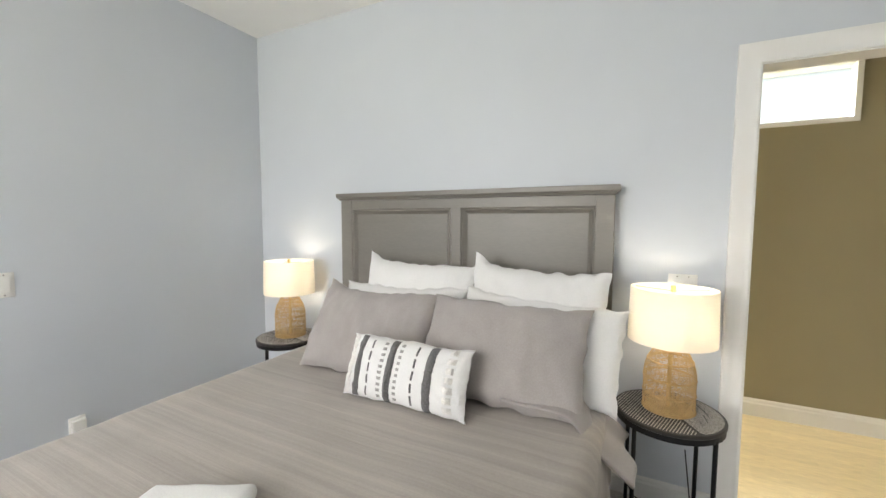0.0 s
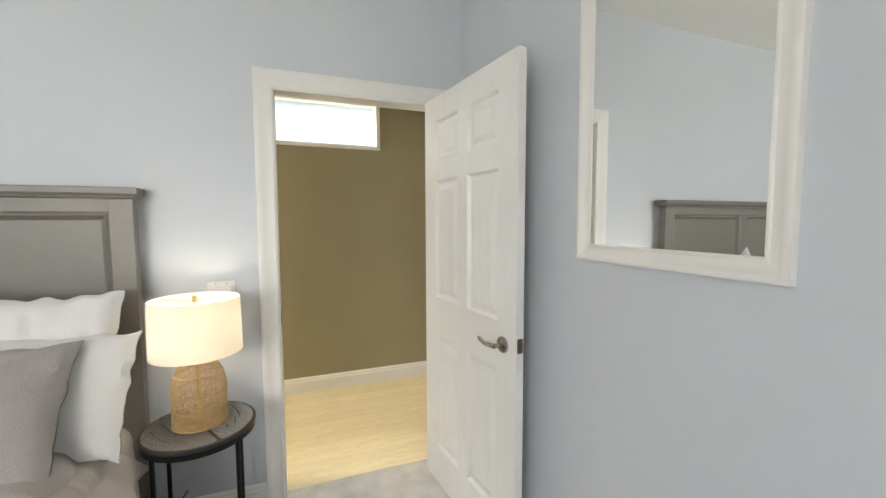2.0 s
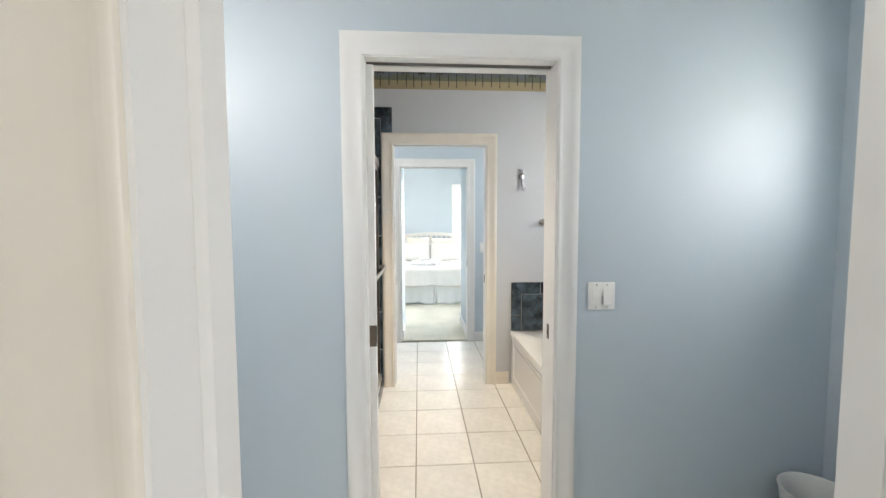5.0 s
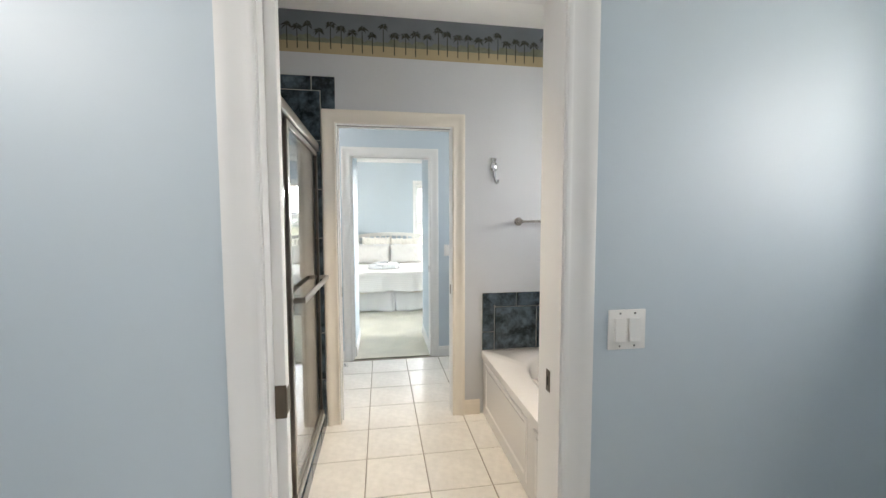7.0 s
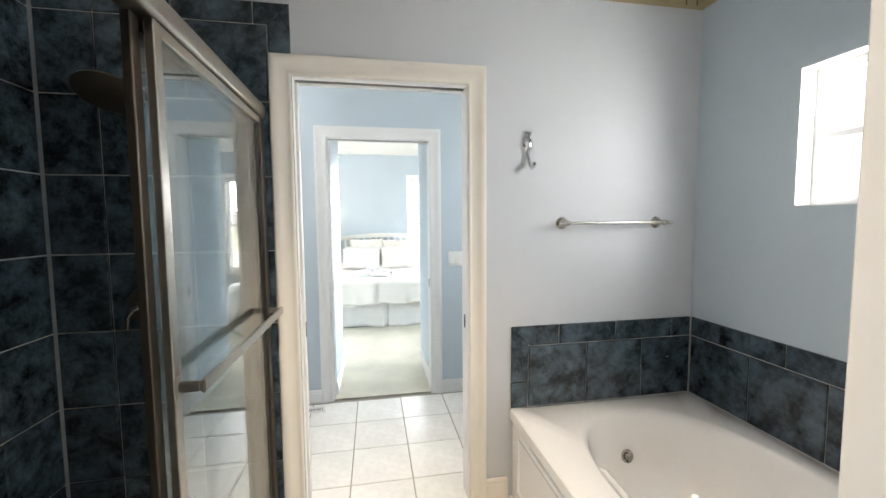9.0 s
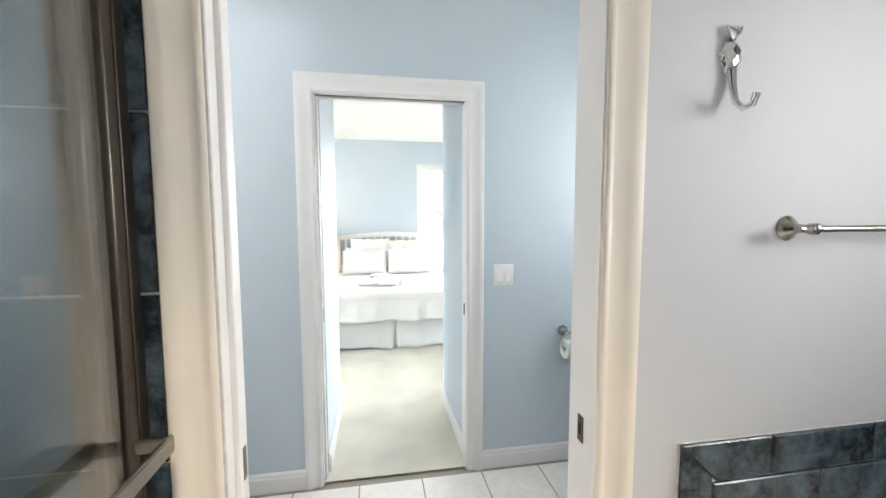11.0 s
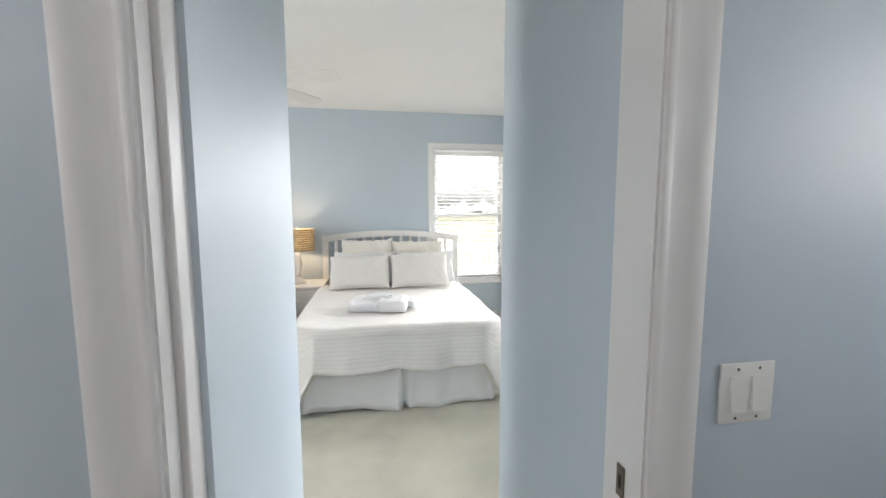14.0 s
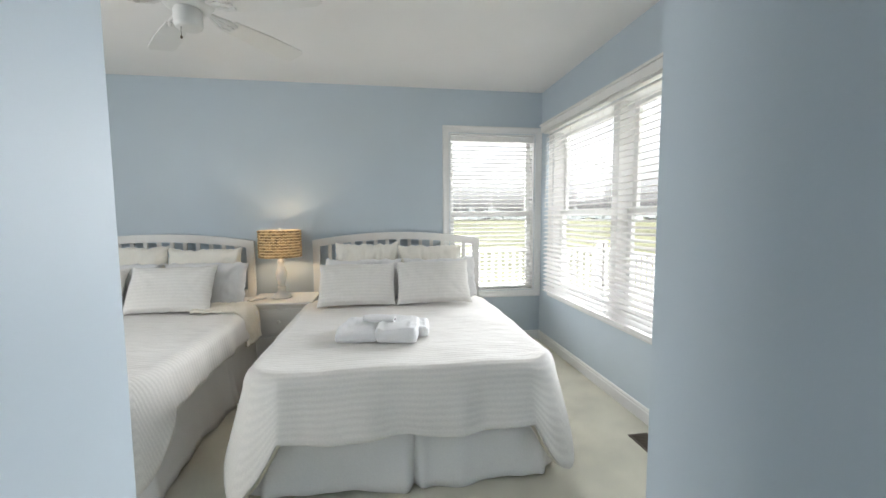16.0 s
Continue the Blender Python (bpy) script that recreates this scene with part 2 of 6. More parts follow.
# ---------------------------------------------------------------- plan
E0 = 2.12                    # inner face of the outside wall
HB = -1.853                  # bedroom 1, wall behind the bed
M0, M1 = -1.270, -1.155      # wall between bedroom 1 and the first toilet room
A0, A1 = 0.018, 0.165        # first pocket door wall
B0, B1 = 1.698, 1.813        # second pocket door wall
C0, C1 = 2.960, 3.075        # third pocket door wall
P1 = 3.830                   # end of the passage into bedroom 2
F2 = 7.265                   # far wall of bedroom 2
L1 = -5.31                   # bedroom 1, wall beside the bed
TOP, TOP2 = 2.74, 2.635
DL, DR, DH = 0.098, 0.872, 2.036   # pocket door openings
W0, W1, WZ0, WZ1 = 0.62, 1.20, 1.457, 2.004  # bath window along the outside wall

out = 2.26
door_hole = (DL - 0.02, DR + 0.02, 0.0, DH + 0.02)
wall("wall_headboard", "x", HB - 0.115, HB, L1 - 0.12, M1, 0, TOP, (OLIVE, GREYBLUE), "grey-blue painted wall behind the grey bed", [(-2.257, -1.395, 0, 2.05)])
wall("wall_beside_bed", "y", L1 - 0.12, L1, HB, out, 0, TOP, (GREYBLUE, GREYBLUE), "grey-blue painted wall beside the grey bed")
wall("wall_mirror", "y", M0, M1, HB, E0, 0, TOP, (GREYBLUE, BLUE), "painted wall with the white framed mirror", [(0.085, 0.825, 0, 2.055)])
wall("wall_pocket_door_1", "y", A0, A1, -0.95, E0, 0, TOP, (BLUE, BATHPAINT), "light blue painted wall with a pocket door", [door_hole])
wall("wall_pocket_door_2", "y", B0, B1, -0.95, E0, 0, TOP, (BATHPAINT, BLUE), "pale grey painted wall between bath and toilet room", [door_hole])
wall("wall_pocket_door_3", "y", C0, C1, -1.27, E0, 0, TOP, (BLUE, BLUE), "light blue painted wall before the white bedroom", [door_hole])
wall("wall_toilet_room_1_side", "x", -0.95, -0.85, M1, A0, 0, TOP, (BLUE, BLUE), "light blue painted side wall")
wall("wall_shower_back", "x", -0.97, -0.865, A1, B0, 0, TOP, (BLUE, BATHPAINT), "painted wall behind the shower tiles")
wall("wall_toilet_room_2_side", "x", -1.27, -1.17, B1, C0, 0, TOP, (BLUE, BLUE), "light blue painted side wall")
wall("wall_passage_west", "y", C1 + 0.002, P1, -3.3, 0.110, 0, TOP2, (BLUE, BLUE), "light blue painted closet wall along the passage")
wall("wall_passage_east", "y", C1 + 0.002, P1, 0.890, E0, 0, TOP2, (BLUE, BLUE), "light blue painted wall along the passage")
wall("wall_bedroom_2_far", "y", F2, F2 + 0.14, -3.3, out, 0, TOP2, (BLUE, BLUE), "light blue painted wall behind the white beds", [(1.13, 2.045, 0.56, 2.20)])
# the hole in this side wall is made up, to let the west fill in
wall("wall_bedroom_2_side", "x", -3.4, -3.3, C1, F2 + 0.14, 0, TOP2, (BLUE, BLUE), "light blue painted side wall of the white bedroom", [(3.95, 4.85, 0.9, 2.2)])
small = [(-0.87, -0.29, WZ0, WZ1), (W0, W1, WZ0, WZ1), (2.12, 2.70, WZ0, WZ1)]
# first hole is the assumed bedroom 1 opening, added to let light in
wall("wall_outside", "x", E0, out, L1, C1, 0, TOP, (BLUE, BLUE), "light blue painted outside wall with small windows", [(-5.00, -3.30, 1.0, 2.3), *small])
wall("wall_outside_bedroom", "x", E0, out, C1, F2, 0, TOP2, (BLUE, BLUE), "light blue painted outside wall with a double window", [(4.85, 6.955, 0.61, 2.17)])
wall("wall_hall", "x", -3.27, -3.13, -7.5, 0.6, 0, TOP, (OLIVE, OLIVE), "olive painted hall wall with a high window", [(-3.60, -1.463, 2.005, 2.40)])
wall("wall_hall_end", "y", 0.5, 0.6, -3.13, -1.968, 0, TOP, (OLIVE, OLIVE), "olive painted end wall of the hall")
wall("wall_hall_start", "y", -7.6, -7.5, -3.13, -1.968, 0, TOP, (OLIVE, OLIVE), "olive painted start wall of the hall")
wall("wall_hall_lower_side", "x", HB - 0.115, HB, -7.6, L1 - 0.12, 0, TOP, (OLIVE, GREYBLUE), "olive painted side wall at the start of the hall")
wall("wall_hall_side", "x", HB - 0.115, HB, M1, 0.6, 0, TOP, (OLIVE, BLUE), "olive painted side wall of the hall")


def slab(name, x0, x1, y0, y1, z0, z1, mat, label, category):
    bm = bmesh.new()
    box(bm, x0, x1, y0, y1, z0, z1)
    return structure(part(name, bm, mat), label, category)


slab("ceiling_bedroom_1", HB, E0, L1, M0, TOP, TOP + 0.1, CEILING, "white painted ceiling of the first bedroom", "ceiling")
slab("ceiling_bath", -1.27, E0, M0, C1, TOP, TOP + 0.1, CEILING, "white painted ceiling of the bathrooms", "ceiling")
slab("ceiling_hall", -3.27, HB, -7.6, 0.6, TOP, TOP + 0.1, CEILING, "white painted ceiling of the hall", "ceiling")
slab("ceiling_bedroom_2", -3.4, out, C1, F2 + 0.14, TOP2, TOP2 + 0.1, CEILING, "white painted ceiling of the second bedroom", "ceiling")
slab("floor_bedroom_1", HB - 0.05, out, L1, M0 + 0.05, -0.10, 0.0, CARPET1, "pale patterned carpet of the first bedroom", "carpet")
slab("floor_bedroom_2", -3.4, out, C0 + 0.02, F2, -0.10, 0.004, CARPET2, "cream carpet with worn brownish stains", "carpet")
tile_base = slab("floor_tiles_bath", -1.27, out, M0 + 0.05, C0 + 0.02, -0.10, -0.004, GROUT, "cream ceramic tile floor with dark grout", "tile floor")
plank_base = slab("floor_hall", -3.27, HB - 0.05, -7.6, 0.6, -0.10, -0.004, BAMBOO, "pale bamboo plank floor of the hall", "wood floor")

# trim round the openings
# door 2's bath side: warm lamp tint put into the trim colour
for n, f, o, m in ((1, A0, -1, TRIM), (1, A1, 1, TRIM), (2, B0, -1, CREAMTRIM), (2, B1, 1, TRIM), (3, C0, -1, TRIM)):
    casing("trim_pocket_door", "y", f, o, DL, DR, DH, m, "moulded painted trim round a pocket door opening")
casing("trim_bedroom_opening", "y", M0, -1, 0.105, 0.805, 2.036, CREAMTRIM, "cream moulded trim round the bedroom opening")
casing("trim_hall_door", "x", HB, 1, -2.237, -1.415, 2.03, TRIM, "white moulded trim round the hall door")


def jamb(name, axis, f0, f1, u0, u1, top, mat, label, slot=None):
    """Lining boards of an opening; slot leaves a gap along the middle for a pocket door."""
    bm = bmesh.new()
    spans = [(f0, f1)] if slot is None else [(f0, slot[0]), (slot[1], f1)]
    for a, b in spans:
        for x0, x1, z0, z1 in ((u0 - 0.02, u0, 0, top), (u1, u1 + 0.02, 0, top), (u0 - 0.02, u1 + 0.02, top, top + 0.02)):
            if slot is not None and x0 > u0 and z0 == 0:
                continue
            if axis == "y":
                box(bm, x0, x1, a, b, z0, z1)
            else:
                box(bm, a, b, x0, x1, z0, z1)
    if slot is not None:
        box(bm, u1, u1 + 0.02, f0, f1, 0, top)
    return structure(part(name, bm, mat), label, "door frame")


for f0, f1 in ((A0, A1), (B0, B1), (C0, C1)):
    mid = (f0 + f1) / 2
    jamb("trim_pocket_jamb", "y", f0, f1, DL, DR, DH, TRIM, "white lining boards of a pocket door opening", (mid - 0.022, mid + 0.022))
jamb("trim_bedroom_jamb", "y", M0, M1, 0.105, 0.805, 2.036, TRIM, "white lining boards of the bedroom opening")
jamb("trim_hall_jamb", "x", HB - 0.115, HB, -2.237, -1.415, 2.03, TRIM, "white lining boards of the hall door")
casing("trim_opening_bath_side", "y", M1, 1, 0.105, 0.805, 2.036, TRIM, "white moulded trim on the toilet room side")

baseboard("baseboard_bedroom", "x", HB, 1, [(L1, -2.327), (-1.325, M0)], TRIM, "white baseboard in the grey-blue bedroom")
baseboard("baseboard_beside_bed", "y", L1, 1, [(HB, E0)], TRIM, "white baseboard beside the grey bed")
baseboard("baseboard_mirror_wall", "y", M0, -1, [(HB, 0.015), (0.895, E0)], TRIM, "white baseboard below the mirror")
baseboard("baseboard_hall", "x", -3.13, 1, [(-7.5, 0.5)], TRIM, "tall white baseboard of the olive hall", 0.125)
baseboard("baseboard_toilet_room", "y", A0, -1, [(-0.85, 0.008), (0.962, E0)], TRIM, "white baseboard below the blue wall")
baseboard("baseboard_bath", "y", B0, -1, [(0.962, 1.075)], CREAMTRIM, "short baseboard beside the tub in warm-lit cream colour")
baseboard("baseboard_toilet_room", "y", C0, -1, [(-0.65, 0.008), (0.962, E0)], TRIM, "white baseboard below the blue wall")
baseboard("baseboard_passage", "x", 0.110, 1, [(C1, P1)], TRIM, "white baseboard along the passage")
baseboard("baseboard_passage", "x", 0.890, -1, [(C1, P1)], TRIM, "white baseboard along the passage")
baseboard("baseboard_bedroom_side", "x", E0, -1, [(P1, F2)], TRIM, "white baseboard below the double window")
baseboard("baseboard_bedroom_far", "y", F2, -1, [(-3.3, E0)], TRIM, "white baseboard behind the white beds")
bm = bmesh.new()
box(bm, 0.105, 0.117, M1 - 0.045, M1, 0, 2.036)
box(bm, 0.793, 0.805, M1 - 0.045, M1, 0, 2.036)
box(bm, 0.117, 0.793, M1 - 0.045, M1, 2.024, 2.036)
structure(part("trim_door_stop", bm, TRIM), "white door stop in the bedroom opening", "trim")

# ---------------------------------------------------------------- more materials


def ribbed(name, color, axis, pitch, contrast, bump, rough=0.85, coord="Object", distortion=1.5, bands=False):
    """Cloth with woven bands along one axis of the thing, every pitch metres."""
    m = material(name, color, rough, grain=0.05, grain_scale=140, bump=0.0, sheen=0.3)
    nt = m.node_tree
    p = nt.nodes["Principled BSDF"]
    co = nt.nodes.new("ShaderNodeTexCoord")
    w = nt.nodes.new("ShaderNodeTexWave")
    w.wave_type, w.bands_direction, w.wave_profile = "BANDS", axis, "SIN"
    w.inputs["Scale"].default_value = 0.314 / pitch
    w.inputs["Distortion"].default_value, w.inputs["Detail"].default_value, w.inputs["Detail Scale"].default_value = distortion, 3, 2.0
    nt.links.new(co.outputs[coord], w.inputs["Vector"])
    fac = w.outputs["Fac"]
    if bands:
        mp = nt.nodes.new("ShaderNodeMapping")
        mp.inputs["Scale"].default_value = (0.35, 1 / pitch, 0.35)
        nt.links.new(co.outputs[coord], mp.inputs[0])
        streak = nt.nodes.new("ShaderNodeTexNoise")
        streak.inputs["Scale"].default_value, streak.inputs["Detail"].default_value, streak.inputs["Roughness"].default_value = 1.0, 5, 0.65
        nt.links.new(mp.outputs[0], streak.inputs["Vector"])
        tight = nt.nodes.new("ShaderNodeMapRange")
        tight.inputs[1].default_value, tight.inputs[2].default_value = 0.32, 0.68
        nt.links.new(streak.outputs[0], tight.inputs[0])
        fac = tight.outputs[0]
    r = nt.nodes.new("ShaderNodeMapRange")
    r.inputs[3].default_value, r.inputs[4].default_value = 1 - contrast, 1 + contrast
    nt.links.new(fac, r.inputs[0])
    mix = nt.nodes.new("ShaderNodeVectorMath")
    mix.operation = "SCALE"
    nt.links.new(p.inputs["Base Color"].links[0].from_socket, mix.inputs[0])
    nt.links.new(r.outputs[0], mix.inputs["Scale"])
    nt.links.new(mix.outputs[0], p.inputs["Base Color"])
    n = nt.nodes.new("ShaderNodeTexNoise")
    n.inputs["Scale"].default_value = 260
    nt.links.new(co.outputs["Object"], n.inputs["Vector"])
    b0 = nt.nodes.new("ShaderNodeBump")
    b0.inputs["Strength"].default_value, b0.inputs["Distance"].default_value = 0.25, 0.002
    nt.links.new(n.outputs[0], b0.inputs["Height"])
    b = nt.nodes.new("ShaderNodeBump")
    b.inputs["Strength"].default_value, b.inputs["Distance"].default_value = bump, 0.006
    nt.links.new(fac, b.inputs["Height"])
    nt.links.new(b0.outputs[0], b.inputs["Normal"])
    nt.links.new(b.outputs[0], p.inputs["Normal"])
    return m


def mottled(name, dark, light, scale, rough, bump=0.05):
    """Glazed stone-look tile: dark ground with paler clouds, different on every tile."""
    m = material(name, dark, rough)
    nt = m.node_tree
    p = nt.nodes["Principled BSDF"]
    co = nt.nodes.new("ShaderNodeTexCoord")
    info = nt.nodes.new("ShaderNodeObjectInfo")
    add = nt.nodes.new("ShaderNodeVectorMath")
    add.operation = "MULTIPLY_ADD"
    comb = nt.nodes.new("ShaderNodeCombineXYZ")
    for k in range(3):
        nt.links.new(info.outputs["Random"], comb.inputs[k])
    add.inputs[1].default_value = (37, 53, 71)
    nt.links.new(comb.outputs[0], add.inputs[0])
    nt.links.new(co.outputs["Object"], add.inputs[2])
    n = nt.nodes.new("ShaderNodeTexNoise")
    n.inputs["Scale"].default_value, n.inputs["Detail"].default_value, n.inputs["Roughness"].default_value, n.inputs["Distortion"].default_value = scale, 8, 0.72, 0.15
    nt.links.new(add.outputs[0], n.inputs["Vector"])
    ramp = nt.nodes.new("ShaderNodeValToRGB")
    ramp.color_ramp.elements[0].position, ramp.color_ramp.elements[0].color = 0.40, (*dark, 1)
    ramp.color_ramp.elements[1].position, ramp.color_ramp.elements[1].color = 0.72, (*light, 1)
    nt.links.new(n.outputs[0], ramp.inputs[0])
    nt.links.new(ramp.outputs[0], p.inputs["Base Color"])
    b = nt.nodes.new("ShaderNodeBump")
    b.inputs["Strength"].default_value, b.inputs["Distance"].default_value = bump, 0.004
    nt.links.new(n.outputs[0], b.inputs["Height"])
    nt.links.new(b.outputs[0], p.inputs["Normal"])
    return m


def translucent(name, color, through_part, weave=0.0):
    m = bpy.data.materials.new(name)
    m.use_nodes = True
    nt = m.node_tree
    p = nt.nodes["Principled BSDF"]
    p.inputs["Base Color"].default_value, p.inputs["Roughness"].default_value = (*color, 1), 0.9
    t = nt.nodes.new("ShaderNodeBsdfTranslucent")
    t.inputs[0].default_value = (*color, 1)
    mix = nt.nodes.new("ShaderNodeMixShader")
    mix.inputs[0].default_value = through_part
    nt.links.new(p.outputs[0], mix.inputs[1])
    nt.links.new(t.outputs[0], mix.inputs[2])
    nt.links.new(mix.outputs[0], nt.nodes["Material Output"].inputs[0])
    if weave:
        n = nt.nodes.new("ShaderNodeTexNoise")
        n.inputs["Scale"].default_value = 180
        b = nt.nodes.new("ShaderNodeBump")
        b.inputs["Strength"].default_value, b.inputs["Distance"].default_value = weave, 0.002
        nt.links.new(n.outputs[0], b.inputs["Height"])
        nt.links.new(b.outputs[0], p.inputs["Normal"])
        nt.links.new(b.outputs[0], t.inputs["Normal"])
    return m


def glass(name, tint=(1, 1, 1), rough=0.0, gloss=0.04):
    """Thin pane: clear straight through, with a surface reflection by angle."""
    m = bpy.data.materials.new(name)
    m.use_nodes = True
    nt = m.node_tree
    nt.nodes.remove(nt.nodes["Principled BSDF"])
    tr = nt.nodes.new("ShaderNodeBsdfTransparent")
    tr.inputs[0].default_value = (*tint, 1)
    gl = nt.nodes.new("ShaderNodeBsdfGlossy")
    gl.inputs["Roughness"].default_value = rough
    lw = nt.nodes.new("ShaderNodeLayerWeight")
    lw.inputs[0].default_value = 0.5
    power = nt.nodes.new("ShaderNodeMath")
    power.operation = "POWER"
    power.inputs[1].default_value = 5.0
    nt.links.new(lw.outputs["Facing"], power.inputs[0])
    fr = nt.nodes.new("ShaderNodeMath")
    fr.operation = "MULTIPLY_ADD"
    fr.inputs[1].default_value, fr.inputs[2].default_value = 1 - gloss, gloss
    nt.links.new(power.outputs[0], fr.inputs[0])
    mix = nt.nodes.new("ShaderNodeMixShader")
    nt.links.new(fr.outputs[0], mix.inputs[0])
    nt.links.new(tr.outputs[0], mix.inputs[1])
    nt.links.new(gl.outputs[0], mix.inputs[2])
    nt.links.new(mix.outputs[0], nt.nodes["Material Output"].inputs[0])
    return m


GREYPAINT = material("warm_grey_furniture_paint", (0.20, 0.185, 0.165), 0.38, grain=0.04, grain_scale=30, patch=0.03, bump=0.05, bump_scale=50, stretch=(1, 1, 5))
WHITEPAINT = material("white_furniture_paint", (0.78, 0.77, 0.74), 0.38, patch=0.02, bump=0.04, bump_scale=60)
WHITELINEN = material("white_cotton", (0.77, 0.765, 0.755), 0.9, grain=0.03, grain_scale=200, bump=0.25, bump_scale=220, sheen=0.3)
TOWELLING = material("white_towelling", (0.83, 0.83, 0.83), 0.95, grain=0.05, grain_scale=260, bump=0.6, bump_scale=260, sheen=0.4)
CREAMLINEN = material("cream_cotton", (0.76, 0.71, 0.60), 0.9, grain=0.05, grain_scale=120, bump=0.4, bump_scale=160, sheen=0.3)
GREYLINEN = material("grey_linen", (0.37, 0.34, 0.325), 0.92, grain=0.08, grain_scale=220, patch=0.04, patch_scale=8, bump=0.4, bump_scale=260, sheen=0.3)
DUVET = ribbed("taupe_striped_duvet_cloth", (0.37, 0.335, 0.30), "Y", 0.045, 0.17, 0.25, coord="UV", bands=True)
COVERLET = ribbed("white_ribbed_coverlet", (0.75, 0.72, 0.675), "Y", 0.027, 0.035, 0.14, coord="UV", distortion=0.25)
IVORY = material("ivory_cotton", (0.83, 0.80, 0.72), 0.9, grain=0.04, grain_scale=160, bump=0.3, bump_scale=180, sheen=0.3)
RIBCASE = ribbed("white_ribbed_pillow_cloth", (0.76, 0.74, 0.70), "Z", 0.026, 0.026, 0.08, distortion=0.3)
SKIRT = material("white_bed_skirt_cloth", (0.85, 0.84, 0.82), 0.9, grain=0.03, grain_scale=150, bump=0.2, bump_scale=160)
CHARCOAL = material("charcoal_tufted_yarn", (0.15, 0.145, 0.145), 0.95, grain=0.3, grain_scale=200, bump=1.0, bump_scale=180)
PALEGREYYARN = material("pale_grey_woven_yarn", (0.35, 0.34, 0.33), 0.95, grain=0.35, grain_scale=160, bump=0.9, bump_scale=160)
WHITEYARN = material("white_tufted_yarn", (0.78, 0.76, 0.73), 0.95, grain=0.1, grain_scale=150, bump=1.0, bump_scale=120)
BLACKMETAL = material("black_metal", (0.015, 0.015, 0.016), 0.45, metal=0.6, grain=0.1)
BONE = material("bone_inlay", (0.50, 0.47, 0.43), 0.4, grain=0.2, grain_scale=60, per_object=0.1)
EBONY = material("dark_carved_wood", (0.025, 0.022, 0.02), 0.45, grain=0.2, grain_scale=50)
RATTAN = material("golden_rattan", (0.50, 0.34, 0.15), 0.55, grain=0.18, grain_scale=60, bump=0.3)
SEAGRASS = material("braided_seagrass", (0.30, 0.215, 0.11), 0.8, grain=0.5, grain_scale=45, patch=0.65, patch_scale=32, bump=0.8, bump_scale=120)
SHADE = translucent("linen_lampshade", (0.88, 0.84, 0.76), 0.46, 0.2)
BRASS = material("brass", (0.62, 0.45, 0.20), 0.3, metal=1.0)
NICKEL = material("brushed_nickel", (0.42, 0.39, 0.35), 0.22, metal=1.0, grain=0.06, grain_scale=80)
BRONZE = material("aged_bronze_hardware", (0.16, 0.13, 0.10), 0.4, metal=0.9)
ALU = material("satin_aluminium", (0.40, 0.365, 0.32), 0.30, metal=1.0, grain=0.05, grain_scale=60)
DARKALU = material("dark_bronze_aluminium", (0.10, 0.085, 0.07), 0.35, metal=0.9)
CHROME = material("chrome", (0.70, 0.71, 0.73), 0.10, metal=1.0)
PLASTIC = material("white_plastic", (0.80, 0.79, 0.76), 0.35)
ACRYLIC = material("glossy_white_acrylic", (0.80, 0.785, 0.765), 0.10, coat=0.6)
CERAMIC = material("white_ceramic", (0.82, 0.82, 0.81), 0.08, coat=0.5)
SLATE = mottled("slate_blue_glazed_tile", (0.011, 0.017, 0.021), (0.125, 0.175, 0.215), 10.0, 0.22)
SLATEGROUT = material("pale_grout", (0.60, 0.59, 0.56), 0.9, grain=0.1)
CULTURED = material("cultured_marble_top", (0.78, 0.72, 0.65), 0.15, patch=0.06, patch_scale=6, coat=0.4)
PAPER = material("toilet_paper", (0.72, 0.78, 0.74), 0.95, grain=0.08, grain_scale=60, bump=0.6, bump_scale=60)
BLINDWHITE = translucent("white_blind_slat", (0.80, 0.79, 0.77), 0.2)
PANE = glass("window_glass", (0.97, 0.98, 0.98))
SHOWERGLASS = glass("shower_glass", (0.94, 0.97, 0.97), 0.0, 0.20)
MIRROR = material("mirror_silver", (0.90, 0.91, 0.90), 0.01, metal=1.0)
SKYPAPER = material("border_sky", (0.16, 0.18, 0.20), 0.7, patch=0.10, patch_scale=4)
SANDPAPER = material("border_sand", (0.42, 0.34, 0.20), 0.7, patch=0.06, patch_scale=4)
HILLPAPER = material("border_bushes", (0.17, 0.18, 0.13), 0.7, grain=0.2, grain_scale=20)
PALMINK = material("border_palm", (0.035, 0.036, 0.024), 0.7, grain=0.3, grain_scale=40)

# ---------------------------------------------------------------- hardware and fittings


def switch_plate(name, at, rz, gangs, label, mat=PLASTIC, lying=False):
    """Wall plate facing local -y with rocker switches."""
    t = thing(name, label, "light switch", at=at, rz=rz)
    w, h = (0.117, 0.116) if gangs == 2 else (0.072, 0.116)
    part("plate", rbox(-w / 2, w / 2, -0.006, 0, -h / 2, h / 2, 0.003), mat, t, smooth=True)
    for k in range(gangs):
        cx = (k - (gangs - 1) / 2) * 0.046
        bm = bmesh.new()
        vs = box(bm, cx - 0.0165, cx + 0.0165, -0.0095, -0.006, -0.033, 0.033)
        for v in vs:
            if v.co.y < -0.008 and v.co.z < 0:
                v.co.y -= 0.004
        part("rocker", bm, mat, t)
        for z in (-0.047, 0.047):
            bm = bmesh.new()
            lathe(bm, [(0.0, -0.0075), (0.003, -0.007), (0.003, -0.006)], 8, (cx, 0, z), "y")
            part("screw", bm, NICKEL, t)
    return t


